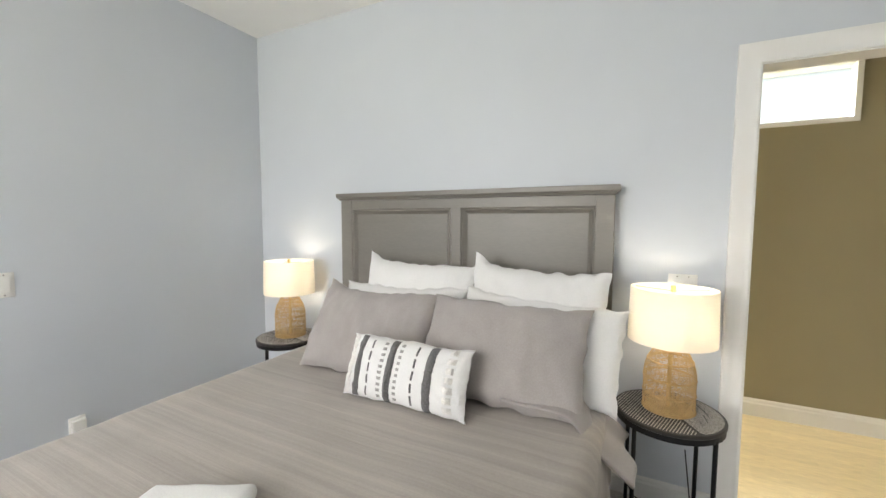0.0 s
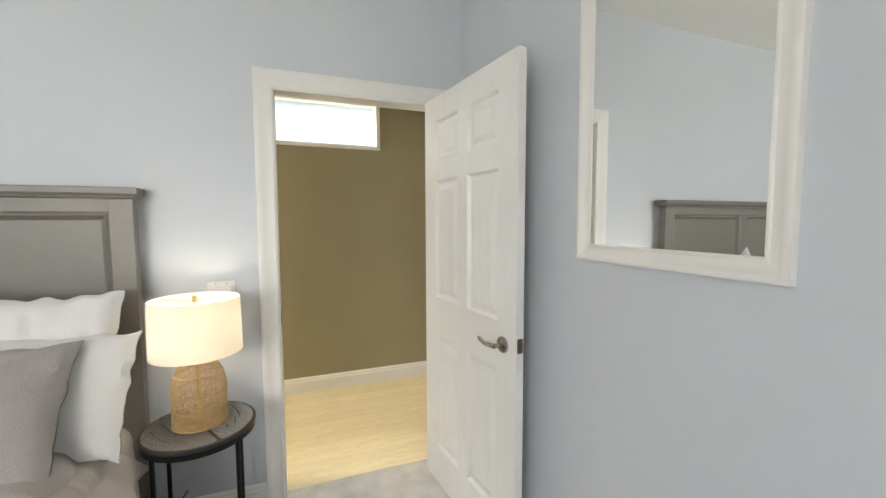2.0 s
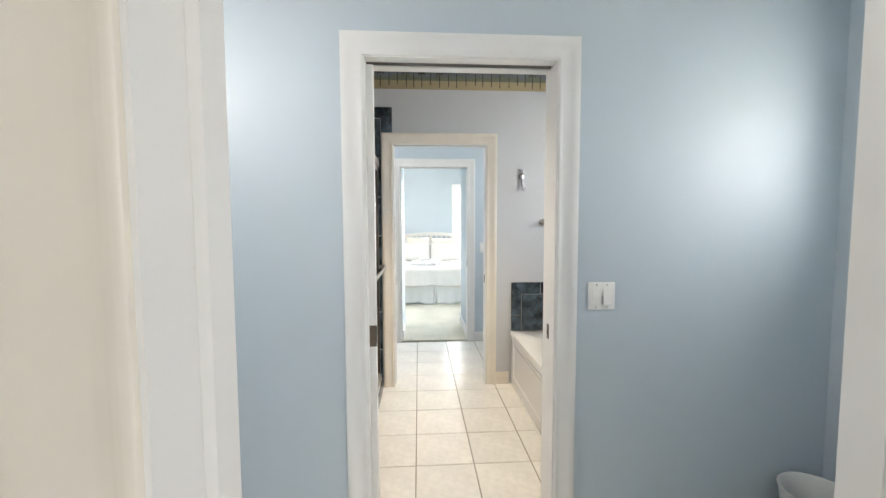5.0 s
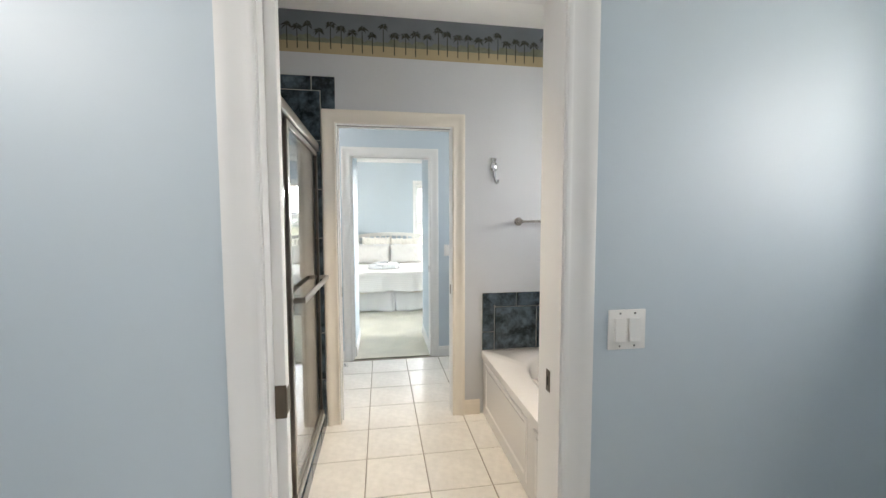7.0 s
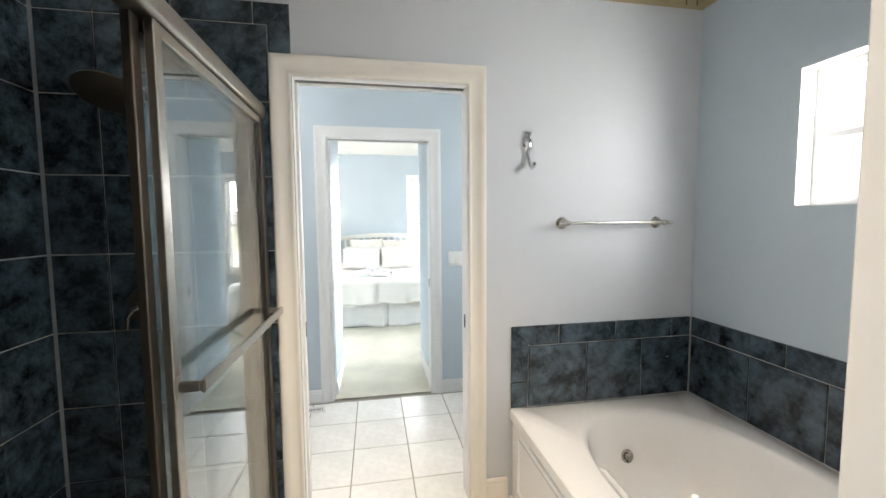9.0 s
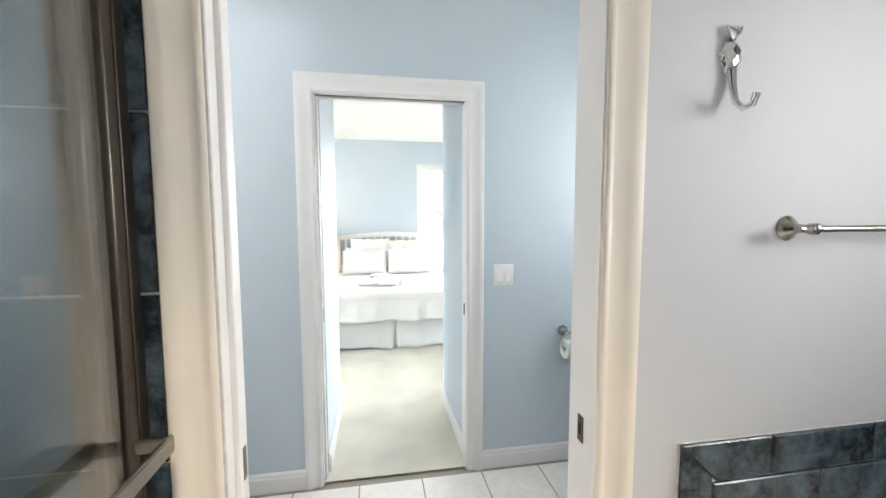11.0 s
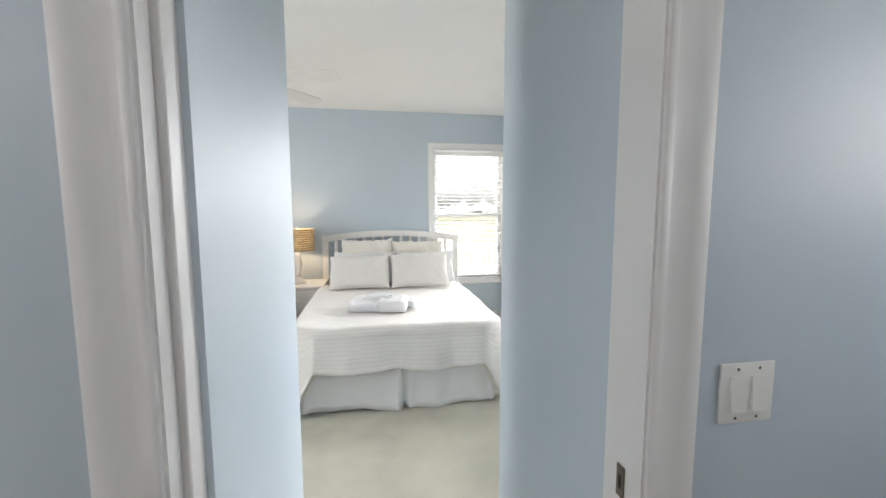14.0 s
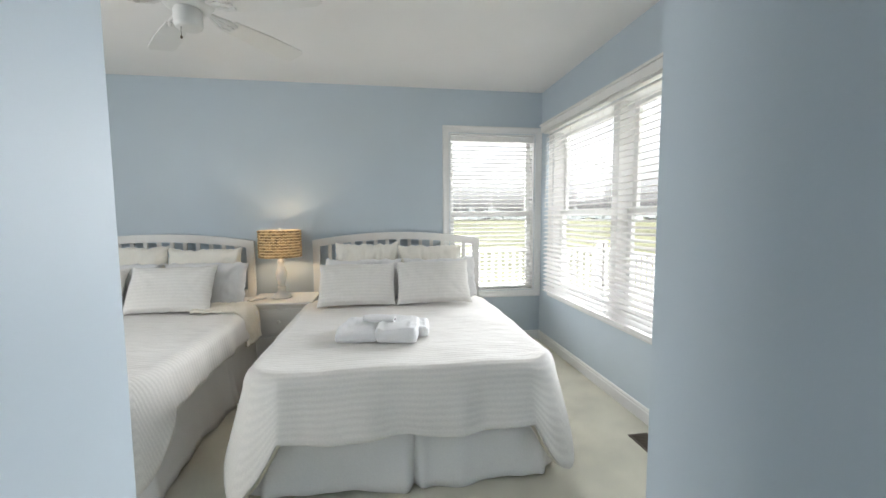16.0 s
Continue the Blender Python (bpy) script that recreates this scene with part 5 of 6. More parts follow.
bar = thing("towel_bar", "brushed nickel towel bar above the tub", "towel bar")
bz, by = 1.393, B0 - 0.062
for x in (1.357, 1.885):
    bm = bmesh.new()
    lathe(bm, [(0.030, 0.0), (0.030, -0.004), (0.024, -0.010), (0.012, -0.022), (0.009, -0.045), (0.013, -0.054), (0.013, -0.068), (0.008, -0.073), (0.0, -0.074)], 24, (x, B0, bz), "y")
    part("mount", bm, NICKEL, bar, smooth=True)
    bm = bmesh.new()
    s = -1 if x < 1.6 else 1
    lathe(bm, [(0.0, 0.045 * s), (0.006, 0.043 * s), (0.008, 0.034 * s), (0.005, 0.026 * s), (0.010, 0.018 * s), (0.010, 0.0)], 14, (x, by, bz), "x")
    part("finial", bm, NICKEL, bar, smooth=True)
bm = bmesh.new()
tube(bm, [(1.36, by, bz), (1.885, by, bz)], 0.008, 12)
part("rod", bm, NICKEL, bar, smooth=True)

# wallpaper border with palms under the bath ceiling
border = structure(new("wallpaper_border"), "wallpaper border with dark palm trees on sand", "wallpaper")
rnd = random.Random(5)


def palm(bm, put, u, z0, h):
    """A flat printed palm: thin trunk and a spray of pointed fronds."""
    w = 0.0035
    q = [put(u - w, z0), put(u + w, z0), put(u + w * 0.7, z0 + h), put(u - w * 0.7, z0 + h)]
    bm.faces.new([bm.verts.new(p) for p in q])
    for k in range(9):
        a = radians(-35 + 250 * k / 8) + rnd.uniform(-0.12, 0.12)
        r = rnd.uniform(0.030, 0.046)
        tip = (u + r * math.cos(a), z0 + h + r * 0.8 * math.sin(a) - 0.006)
        mid = (u + 0.55 * r * math.cos(a), z0 + h + 0.5 * r * math.sin(a) + 0.006)
        nx, nz = -math.sin(a) * 0.0055, math.cos(a) * 0.0055
        pts = [put(u, z0 + h), put(mid[0] - nx, mid[1] - nz), put(*tip), put(mid[0] + nx, mid[1] + nz)]
        bm.faces.new([bm.verts.new(p) for p in pts])


def border_run(axis, face, o, u0, u1):
    lay = lambda d: (lambda u, z: (face + o * d, u, z) if axis == "x" else (u, face + o * d, z))
    for mat_, z0, z1, d, nm in ((SKYPAPER, 2.548, TOP, 0.0015, "sky_band"), (SANDPAPER, 2.478, 2.548, 0.0015, "sand_band")):
        bm = bmesh.new()
        put = lay(d)
        bm.faces.new([bm.verts.new(put(*q)) for q in ((u0, z0), (u1, z0), (u1, z1), (u0, z1))])
        part(nm, bm, mat_, border)
    put = lay(0.0021)
    bm = bmesh.new()
    u = u0
    prev = 0.03
    while u < u1 - 0.02:
        nxt = 0.018 + 0.030 * rnd.random()
        w = min(rnd.uniform(0.02, 0.05), u1 - u)
        bm.faces.new([bm.verts.new(put(*q)) for q in ((u, 2.548), (u + w, 2.548), (u + w, 2.548 + nxt), (u + w * 0.5, 2.552 + max(prev, nxt)), (u, 2.548 + prev))])
        prev = nxt
        u += w
    part("bushes", bm, HILLPAPER, border)
    put = lay(0.0027)
    u = u0 + 0.03
    k = 0
    while u < u1 - 0.02:
        bm = bmesh.new()
        palm(bm, put, u, 2.505 + rnd.uniform(-0.012, 0.014), 0.130 + rnd.uniform(-0.022, 0.03))
        part("palm", bm, PALMINK, border)
        u += rnd.uniform(0.060, 0.078)


border_run("y", B0, -1, SB, E0)
border_run("x", E0, -1, A1, B0)

# ---------------------------------------------------------------- small windows of the bath rooms


def small_window(name, y0, y1):
    w = tagged(new(name), "small bright window with a white frame", "window", kind="structure")
    bm = bmesh.new()
    for a, b, c, d in ((y0, y1, WZ0, WZ0 + 0.035), (y0, y1, WZ1 - 0.035, WZ1), (y0, y0 + 0.035, WZ0 + 0.035, WZ1 - 0.035), (y1 - 0.035, y1, WZ0 + 0.035, WZ1 - 0.035)):
        box(bm, E0 + 0.075, E0 + 0.115, a, b, c, d)
    part("window_frame", bm, TRIM, w)
    bm = bmesh.new()
    zc = (WZ0 + WZ1) / 2
    box(bm, E0 + 0.080, E0 + 0.110, y0 + 0.035, y1 - 0.035, zc - 0.012, zc + 0.012)
    part("meeting_rail", bm, TRIM, w)
    for z0, z1 in ((WZ0 + 0.035, zc - 0.012), (zc + 0.012, WZ1 - 0.035)):
        bm = bmesh.new()
        box(bm, E0 + 0.094, E0 + 0.098, y0 + 0.035, y1 - 0.035, z0, z1)
        part("pane", bm, PANE, w).visible_shadow = False
    bm = bmesh.new()
    for a, b, c, d in ((y0, y1, WZ0, WZ0 + 0.004), (y0, y1, WZ1 - 0.004, WZ1), (y0, y0 + 0.004, WZ0 + 0.004, WZ1 - 0.004), (y1 - 0.004, y1, WZ0 + 0.004, WZ1 - 0.004)):
        box(bm, E0 - 0.002, E0 + 0.075, a, b, c, d)
    part("reveal", bm, TRIM, w)


small_window("window_2", -0.87, -0.29)
small_window("window_3", W0, W1)
small_window("window_4", 2.12, 2.70)

# ---------------------------------------------------------------- toilet room 2
van = thing("vanity", "white vanity cabinet with curved bronze drawer pulls", "cabinet")
VX0, VX1, VY0, VY1 = -1.168, -0.610, 1.95, C0 - 0.004
part("body", rbox(VX0, VX1 - 0.02, VY0, VY1, 0.09, 0.805, 0.002), WHITEPAINT, van)
part("toe_kick", rbox(VX0, VX1 - 0.08, VY0, VY1, 0.0, 0.089, 0.001), DARK, van)
for y0, y1, z0, z1 in ((2.50, VY1 - 0.010, 0.685 + 0.006, 0.795), (2.50, VY1 - 0.010, 0.49, 0.685 - 0.006), (2.50, VY1 - 0.010, 0.30, 0.478), (2.50, VY1 - 0.010, 0.11, 0.288), (1.96, 2.49, 0.11, 0.795)):
    d = part("drawer" if y0 > 2.3 else "door", rbox(VX1 - 0.0195, VX1, y0, y1, z0, z1, 0.004), WHITEPAINT, van)
    bm = bmesh.new()
    yc, zc = (y0 + y1) / 2 + 0.08 * (y0 > 2.3), (z0 + z1) / 2
    tube(bm, [(VX1, yc + 0.055, zc - 0.004), (VX1 + 0.022, yc + 0.045, zc), (VX1 + 0.026, yc, zc + 0.006), (VX1 + 0.022, yc - 0.045, zc), (VX1, yc - 0.055, zc - 0.004)], [0.012, 0.009, 0.007, 0.009, 0.012], 8)
    part("handle", bm, BRONZE, d, "curved dark bronze pull", smooth=True)
top = thing("marble_counter", "pale cultured marble vanity top with splash", "worktop")
part("top", rbox(VX0, VX1 + 0.020, VY0 - 0.01, VY1, 0.806, 0.838, 0.006), CULTURED, top, smooth=True)
part("side_splash", rbox(VX0, VX1 + 0.015, VY1 - 0.020, VY1, 0.839, 0.968, 0.005), CULTURED, top, smooth=True)
part("back_splash", rbox(VX0, VX0 + 0.02, VY0, VY1 - 0.021, 0.839, 0.968, 0.005), CULTURED, top, smooth=True)

tp = thing("toilet_paper_holder", "nickel toilet paper holder with a half-used roll", "paper holder", at=(1.435, C0, 0.775))
bm = bmesh.new()
lathe(bm, [(0.030, 0.0), (0.029, -0.010), (0.020, -0.030), (0.013, -0.048), (0.012, -0.062), (0.0, -0.066)], 20, (0, 0, 0), "y")
part("mount", bm, NICKEL, tp, smooth=True)
bm = bmesh.new()
tube(bm, [(-0.02, -0.055, -0.002), (0.055, -0.055, -0.002)], 0.007, 10)
tube(bm, [(0.0, -0.055, -0.004), (-0.030, -0.062, -0.030), (-0.038, -0.068, -0.065), (-0.020, -0.070, -0.088), (0.09, -0.070, -0.088)], 0.005, 8)
part("arm", bm, NICKEL, tp, smooth=True)
bm = bmesh.new()
lathe(bm, [(0.020, -0.022), (0.050, -0.024), (0.052, -0.02), (0.052, 0.075), (0.050, 0.079), (0.020, 0.077)], 28, (0.0, -0.070, -0.088), "x", closed=True)
part("roll", bm, PAPER, tp, "white toilet paper roll", smooth=True)


def toilet(at, rz):
    """Back to local +y wall at y = 0, facing local -y."""
    t = thing("toilet", "white ceramic toilet against the outside wall", "toilet", at=at, rz=rz)
    part("tank", rbox(-0.215, 0.215, -0.215, -0.015, 0.40, 0.745, 0.025, 3), CERAMIC, t, smooth=True)
    part("tank_lid", rbox(-0.23, 0.23, -0.23, -0.008, 0.747, 0.785, 0.012, 3), CERAMIC, t, smooth=True)
    bm = bmesh.new()
    tube(bm, [(0.17, -0.215, 0.69), (0.17, -0.235, 0.69), (0.14, -0.240, 0.688), (0.10, -0.240, 0.684)], [0.012, 0.010, 0.008, 0.007], 8)
    part("lever", bm, CHROME, t, smooth=True)
    bm = bmesh.new()

    def bowl(u, v):
        a = 2 * math.pi * u
        prof = [(0.11, 0.0), (0.115, 0.05), (0.10, 0.15), (0.13, 0.25), (0.178, 0.36), (0.185, 0.395)]
        k = min(int(v * 5), 4)
        f = v * 5 - k
        r = prof[k][0] + (prof[k + 1][0] - prof[k][0]) * f
        z = prof[k][1] + (prof[k + 1][1] - prof[k][1]) * f
        return Vector((r * math.cos(a), -0.42 + r * 1.28 * math.sin(a) + 0.05 * (1 - v), z))
    grid(bm, 32, 14, bowl, wrap=True)
    part("bowl", bm, CERAMIC, t, smooth=True)
    bm = bmesh.new()
    lathe(bm, [(0.0, 0.397), (0.188, 0.397), (0.194, 0.405), (0.194, 0.425), (0.186, 0.432), (0.0, 0.436)], 32)
    for v in bm.verts:
        v.co.y = v.co.y * 1.27 - 0.42
    part("seat", bm, PLASTIC, t, smooth=True)
    part("pedestal", rbox(-0.10, 0.10, -0.32, -0.03, 0.0, 0.398, 0.03, 3), CERAMIC, t, smooth=True)
    return t


toilet((E0, 2.345, 0), -90)


def floor_vent(at, rz, w, l, label, mat, n):
    t = thing("floor_vent", label, "vent", at=at, rz=rz)
    bm = bmesh.new()
    for x0, x1, y0, y1 in ((-l / 2, l / 2, -w / 2, -w / 2 + 0.012), (-l / 2, l / 2, w / 2 - 0.012, w / 2), (-l / 2, -l / 2 + 0.012, -w / 2 + 0.012, w / 2 - 0.012), (l / 2 - 0.012, l / 2, -w / 2 + 0.012, w / 2 - 0.012)):
        box(bm, x0, x1, y0, y1, 0.0, 0.006)
    part("frame", bm, mat, t)
    # black sheet under the slats for the shaded duct
    bm = bmesh.new()
    box(bm, -l / 2 + 0.01, l / 2 - 0.01, -w / 2 + 0.01, w / 2 - 0.01, 0.0, 0.001)
    part("backing", bm, DARK, t)
    for k in range(n):
        x = -l / 2 + 0.012 + (l - 0.024) * (k + 0.5) / n
        bm = bmesh.new()
        box(bm, x - 0.0035, x + 0.0035, -w / 2 + 0.012, w / 2 - 0.012, 0.001, 0.005)
        part("slat", bm, mat, t)
    return t


floor_vent((-0.035, 2.835, 0.001), 8, 0.085, 0.165, "white metal floor vent in the tiles", PLASTIC, 11)
floor_vent((1.975, 5.21, 0.005), 90, 0.125, 0.29, "dark bronze floor vent in the carpet", BRONZE, 18)
thr = structure(part("threshold", rbox(DL, DR, C0 + 0.02, C0 + 0.055, -0.01, 0.009, 0.003), CARPET2), "carpet edge at the tile floor", "threshold")

# ---------------------------------------------------------------- bedroom 2: beds


def white_bed(center, head_center, label):
    t = thing("bed", label, "bed", "white beds", at=(center, F2, 0), rz=180)
    o = -(head_center - center)
    hw, zb = 0.795, 1.06
    arch = lambda x: zb + 0.07 + 0.065 * (1 - (x / hw) ** 2)
    for s in (-1, 1):
        part("post", rbox(o + s * hw - 0.035, o + s * hw + 0.035, 0.035, 0.080, 0.0, zb + 0.062, 0.006), WHITEPAINT, t)
    bm = bmesh.new()
    n = 24
    prev = None
    for k in range(n + 1):
        x = -hw - 0.035 + (2 * hw + 0.07) * k / n
        zt, z0 = arch(x) + 0.002, arch(x) - 0.070
        ring = [bm.verts.new(q) for q in ((o + x, 0.032, z0), (o + x, 0.083, z0), (o + x, 0.083, zt), (o + x, 0.032, zt))]
        if prev:
            for j in range(4):
                bm.faces.new((prev[j], prev[(j + 1) % 4], ring[(j + 1) % 4], ring[j]))
        else:
            bm.faces.new(ring)
        prev = ring
    bm.faces.new(prev)
    part("top_rail", bm, WHITEPAINT, t)
    part("lower_rail", rbox(o - hw + 0.035, o + hw - 0.035, 0.040, 0.075, 0.56, 0.66, 0.004), WHITEPAINT, t)
    for k in range(13):
        x = -hw + 0.035 + 0.09 + (2 * hw - 0.25) * k / 12
        part("slat", rbox(o + x - 0.018, o + x + 0.018, 0.048, 0.066, 0.66, arch(x) - 0.068, 0.003, 1), WHITEPAINT, t)
    part("box_spring", rbox(-0.71, 0.71, 0.09, 2.12, 0.17, 0.38, 0.02), SKIRT, t)
    part("mattress", rbox(-0.715, 0.715, 0.09, 2.13, 0.382, 0.600, 0.05, 4), WHITELINEN, t, smooth=True)
    for x in (-0.66, 0.66):
        for y in (0.2, 2.0):
            part("leg", rbox(x - 0.02, x + 0.02, y - 0.02, y + 0.02, 0.0, 0.169, 0.002), BLACKMETAL, t, "black metal frame leg")
    return t


def skirt(center, seed):
    """Box-pleated cloth hanging round the bed base on three sides, a little off the floor."""
    front = 2.135
    lens = [front - 0.12, 1.44, front - 0.12]
    total = sum(lens)
    pleats = [lens[0] * 0.5, lens[0], lens[0] + 0.70, lens[0] + 1.44, total - lens[0] * 0.5]

    def f(u, v):
        d = u * total
        if d <= lens[0]:
            p, nrm = Vector((-0.72, 0.12 + d)), Vector((-1, 0))
        elif d <= lens[0] + lens[1]:
            p, nrm = Vector((-0.72 + d - lens[0], front)), Vector((0, 1))
        else:
            p, nrm = Vector((0.72, front - (d - lens[0] - lens[1]))), Vector((1, 0))
        k = 1 - v
        sway = 0.5 + 0.5 * math.sin(d * 5.2 + seed)
        swell = 0.030 + 0.020 * sway + 0.010 * math.sin(d * 13 + seed + 2 * math.sin(d * 5)) + 0.003 * math.sin(d * 41 + seed)
        for q in pleats:
            swell -= 0.045 * math.exp(-((d - q) / 0.016) ** 2) - 0.012 * math.exp(-((abs(d - q) - 0.045) / 0.022) ** 2)
        q = p + nrm * (0.006 + k * swell)
        hem = 0.006 + 0.018 * (1 - sway) + 0.006 * math.sin(d * 17 + seed)
        return Vector((q.x, q.y, 0.39 * v + k * max(0.004, hem)))
    ob = cloth("bed_skirt", SKIRT, f, 420, 10, 0.003)
    ob.matrix_basis = pose(center, F2, 0, 0, 0, 180)
    return tagged(ob, "box-pleated white bed skirt round the bed base", "bed skirt", "bed skirts")


def coverlet(center, seed, side):
    ob = cloth("coverlet", COVERLET, drape(1.45, 1.515, 0.628, side, 0.335, r=0.075, wave=0.012, seed=seed, flare=0.30, tip=0.92), 120, 110, 0.010, (2.10, 1.85))
    ob.matrix_basis = pose(center, F2 - 0.63, 0, 0, 0, 180)
    tagged(ob, "white ribbed coverlet hanging over the bed", "coverlet", "coverlets")
    bl = cloth("blanket", CREAMLINEN, drape(1.44, 1.655, 0.608, 0.36 if center > 0 else 0.20, 0.325, r=0.060, wave=0.010, seed=seed, flare=0.24, tip=0.88), 80, 80, 0.006)
    bl.matrix_basis = pose(center, F2 - 0.45, 0, 0, 0, 180)
    tagged(bl, "cream fleece blanket showing below the coverlet", "blanket", "blankets")
    return ob


C2, C3 = 0.565, -1.39
white_bed(C2, 0.594, "white wooden bed with an arched slatted headboard")
white_bed(C3, -1.605, "white wooden bed with an arched slatted headboard")
for c, s in ((C2, 0.7), (C3, 2.9)):
    skirt(c, s)
    coverlet(c, s, 0.33 if c > 0 else 0.25)
g = "pillows on the white beds"
for c, s, shift in ((C2, 11.0, 0.0), (C3, 17.0, -0.07)):
    pillow("pillow", "cream pillow with a scalloped flange edge", IVORY, 0.58, 0.49, 0.17, (c - 0.27, F2 - 0.46, 0.635), 13, 0, s, g)
    pillow("pillow", "cream pillow with a scalloped flange edge", IVORY, 0.60, 0.465, 0.17, (c + 0.31, F2 - 0.46, 0.635), 13, 0, s + 1, g)
    pillow("pillow", "plain white pillow behind a ribbed one", WHITELINEN, 0.66, 0.38, 0.15, (c - 0.29, F2 - 0.66, 0.632), 24, 0, s + 2, g)
    pillow("pillow", "plain white pillow behind a ribbed one", WHITELINEN, 0.66, 0.38, 0.15, (c + 0.38, F2 - 0.66, 0.632), 24, 0, s + 3, g)
    pillow("pillow", "white ribbed pillow leaning on plain pillows", RIBCASE, 0.62, 0.38, 0.15, (c - 0.335 + shift, F2 - 0.875, 0.636), 31, 0, s + 4, g, rumple=0.35)
    pillow("pillow", "white ribbed pillow leaning on plain pillows", RIBCASE, 0.62, 0.39, 0.15, (c + 0.295 + shift, F2 - 0.875, 0.636), 31, 0, s + 5, g, rumple=0.35)

# thick cream fold of bedding turned over the edge of the bed beside the nightstand


def turned_fold(u, v):
    o = 0.62 * u
    x = min(o, 0.30)
    over = max(0.0, o - 0.30)
    bend = min(over / 0.075, math.pi / 2)
    x += 0.075 * math.sin(bend) + 0.16 * max(0.0, over - 0.118)
    z = 0.652 - 0.075 * (1 - math.cos(bend)) - 0.97 * max(0.0, over - 0.118)
    y = 0.02 - 0.34 * v - 0.05 * u
    puff = 0.020 * math.sin(math.pi * min(1.0, max(0.0, v))) ** 0.5
    n = 0.012 * soft_noise((x, y, z), 12, 3.0) + 0.006 * soft_noise((x, y, z), 40, 5.0)
    return Vector((x + (puff + n) * math.sin(bend), y + 0.012 * soft_noise((x, z, 0), 10, 8.0), z + (puff + n) * math.cos(bend)))


turned = cloth("turned_blanket", CREAMLINEN, turned_fold, 50, 30, 0.014)
turned.matrix_basis = pose(C3 + 0.41, F2 - 0.60, 0, 0, 0, 0)
tagged(turned, "cream fleece blanket corner turned over the bed edge", "blanket", "blankets")

# folded robes
robe = thing("folded_robe", "folded white robes with a rolled belt on top", "robe", at=(0.425, 5.615, 0.636), rz=-8)


def folded(x0, x1, y0, y1, layers, height, seed):
    """Thick towelling folded in layers: creased top, uneven rounded edges where the layers meet."""
    def f(u, v):
        a, b = 2 * math.pi * u, v
        e = 0.2
        cx, cy = math.copysign(abs(math.cos(a)) ** e, math.cos(a)), math.copysign(abs(math.sin(a)) ** e, math.sin(a))
        if b < 0.6:
            z = b / 0.6 * height * 0.92
            bulge = 1 - 0.05 * abs(math.cos(math.pi * layers * b / 0.6)) ** 6 - 0.05 * (b / 0.6) ** 2
            k = bulge
        else:
            w = (b - 0.6) / 0.4
            k = 0.92 * (1 - w)
            z = height * (0.92 + 0.08 * min(1.0, 4 * w))
        x, y = (x0 + x1) / 2 + cx * k * (x1 - x0) / 2, (y0 + y1) / 2 + cy * k * (y1 - y0) / 2
        z += min(1.0, b / 0.3) * (0.018 * soft_noise((x, y, 0), 8, seed) + 0.010 * soft_noise((x * 1.5, y * 0.6, 0), 24, seed + 2))
        x += 0.012 * soft_noise((x, y, z), 9, seed + 5)
        y += 0.012 * soft_noise((x, y, z), 9, seed + 8)
        return Vector((x, y, max(0.0, z)))
    bm = bmesh.new()
    grid(bm, 64, 30, f)
    bmesh.ops.remove_doubles(bm, verts=list(bm.verts), dist=0.0008)
    bmesh.ops.recalc_face_normals(bm, faces=list(bm.faces))
    return bm


part("left_fold", folded(-0.245, 0.0, -0.165, 0.175, 1, 0.066, 1.0), TOWELLING, robe, smooth=True)
part("right_fold", folded(-0.012, 0.235, -0.175, 0.20, 1, 0.082, 2.0), TOWELLING, robe, smooth=True)
part("under_fold", folded(0.15, 0.29, -0.06, 0.22, 1, 0.050, 3.0), TOWELLING, robe, smooth=True)
bm = bmesh.new()
tube(bm, [(-0.11, 0.07, 0.082), (-0.03, 0.035, 0.092), (0.04, -0.005, 0.100), (0.09, -0.03, 0.100)], [0.020, 0.025, 0.023, 0.018], 14)
part("rolled_belt", bm, TOWELLING, robe, smooth=True)
# small grey disc: shade at the rolled belt's end, put in as colour
bm = bmesh.new()
tube(bm, [(0.091, -0.030, 0.100), (0.0935, -0.031, 0.100)], 0.008, 10)
part("belt_end_shade", bm, PALEGREYYARN, robe)

# nightstand
ns = thing("nightstand", "white painted two-drawer nightstand between the beds", "nightstand", at=(-0.455, 6.965, 0))
part("body", rbox(-0.255, 0.255, -0.205, 0.225, 0.07, 0.590, 0.004), WHITEPAINT, ns)
part("top", rbox(-0.285, 0.285, -0.245, 0.235, 0.592, 0.620, 0.008, 3), WHITEPAINT, ns, smooth=True)
for z0, z1 in ((0.345, 0.560), (0.105, 0.320)):
    d = part("drawer", rbox(-0.215, 0.215, -0.224, -0.2055, z0, z1, 0.006), WHITEPAINT, ns)
    bm = bmesh.new()
    lathe(bm, [(0.0, -0.254), (0.011, -0.252), (0.017, -0.244), (0.013, -0.235), (0.006, -0.230), (0.007, -0.2242)], 16, (0, 0, (z0 + z1) / 2), "y")
    part("knob", bm, WHITEPAINT, d, smooth=True)
for x in (-0.22, 0.22):
    for y in (-0.17, 0.19):
        bm = bmesh.new()
        lathe(bm, [(0.0, 0.0), (0.018, 0.0), (0.028, 0.025), (0.026, 0.045), (0.016, 0.055), (0.022, 0.0695)], 16, (x, y, 0))
        part("foot", bm, WHITEPAINT, ns, smooth=True)

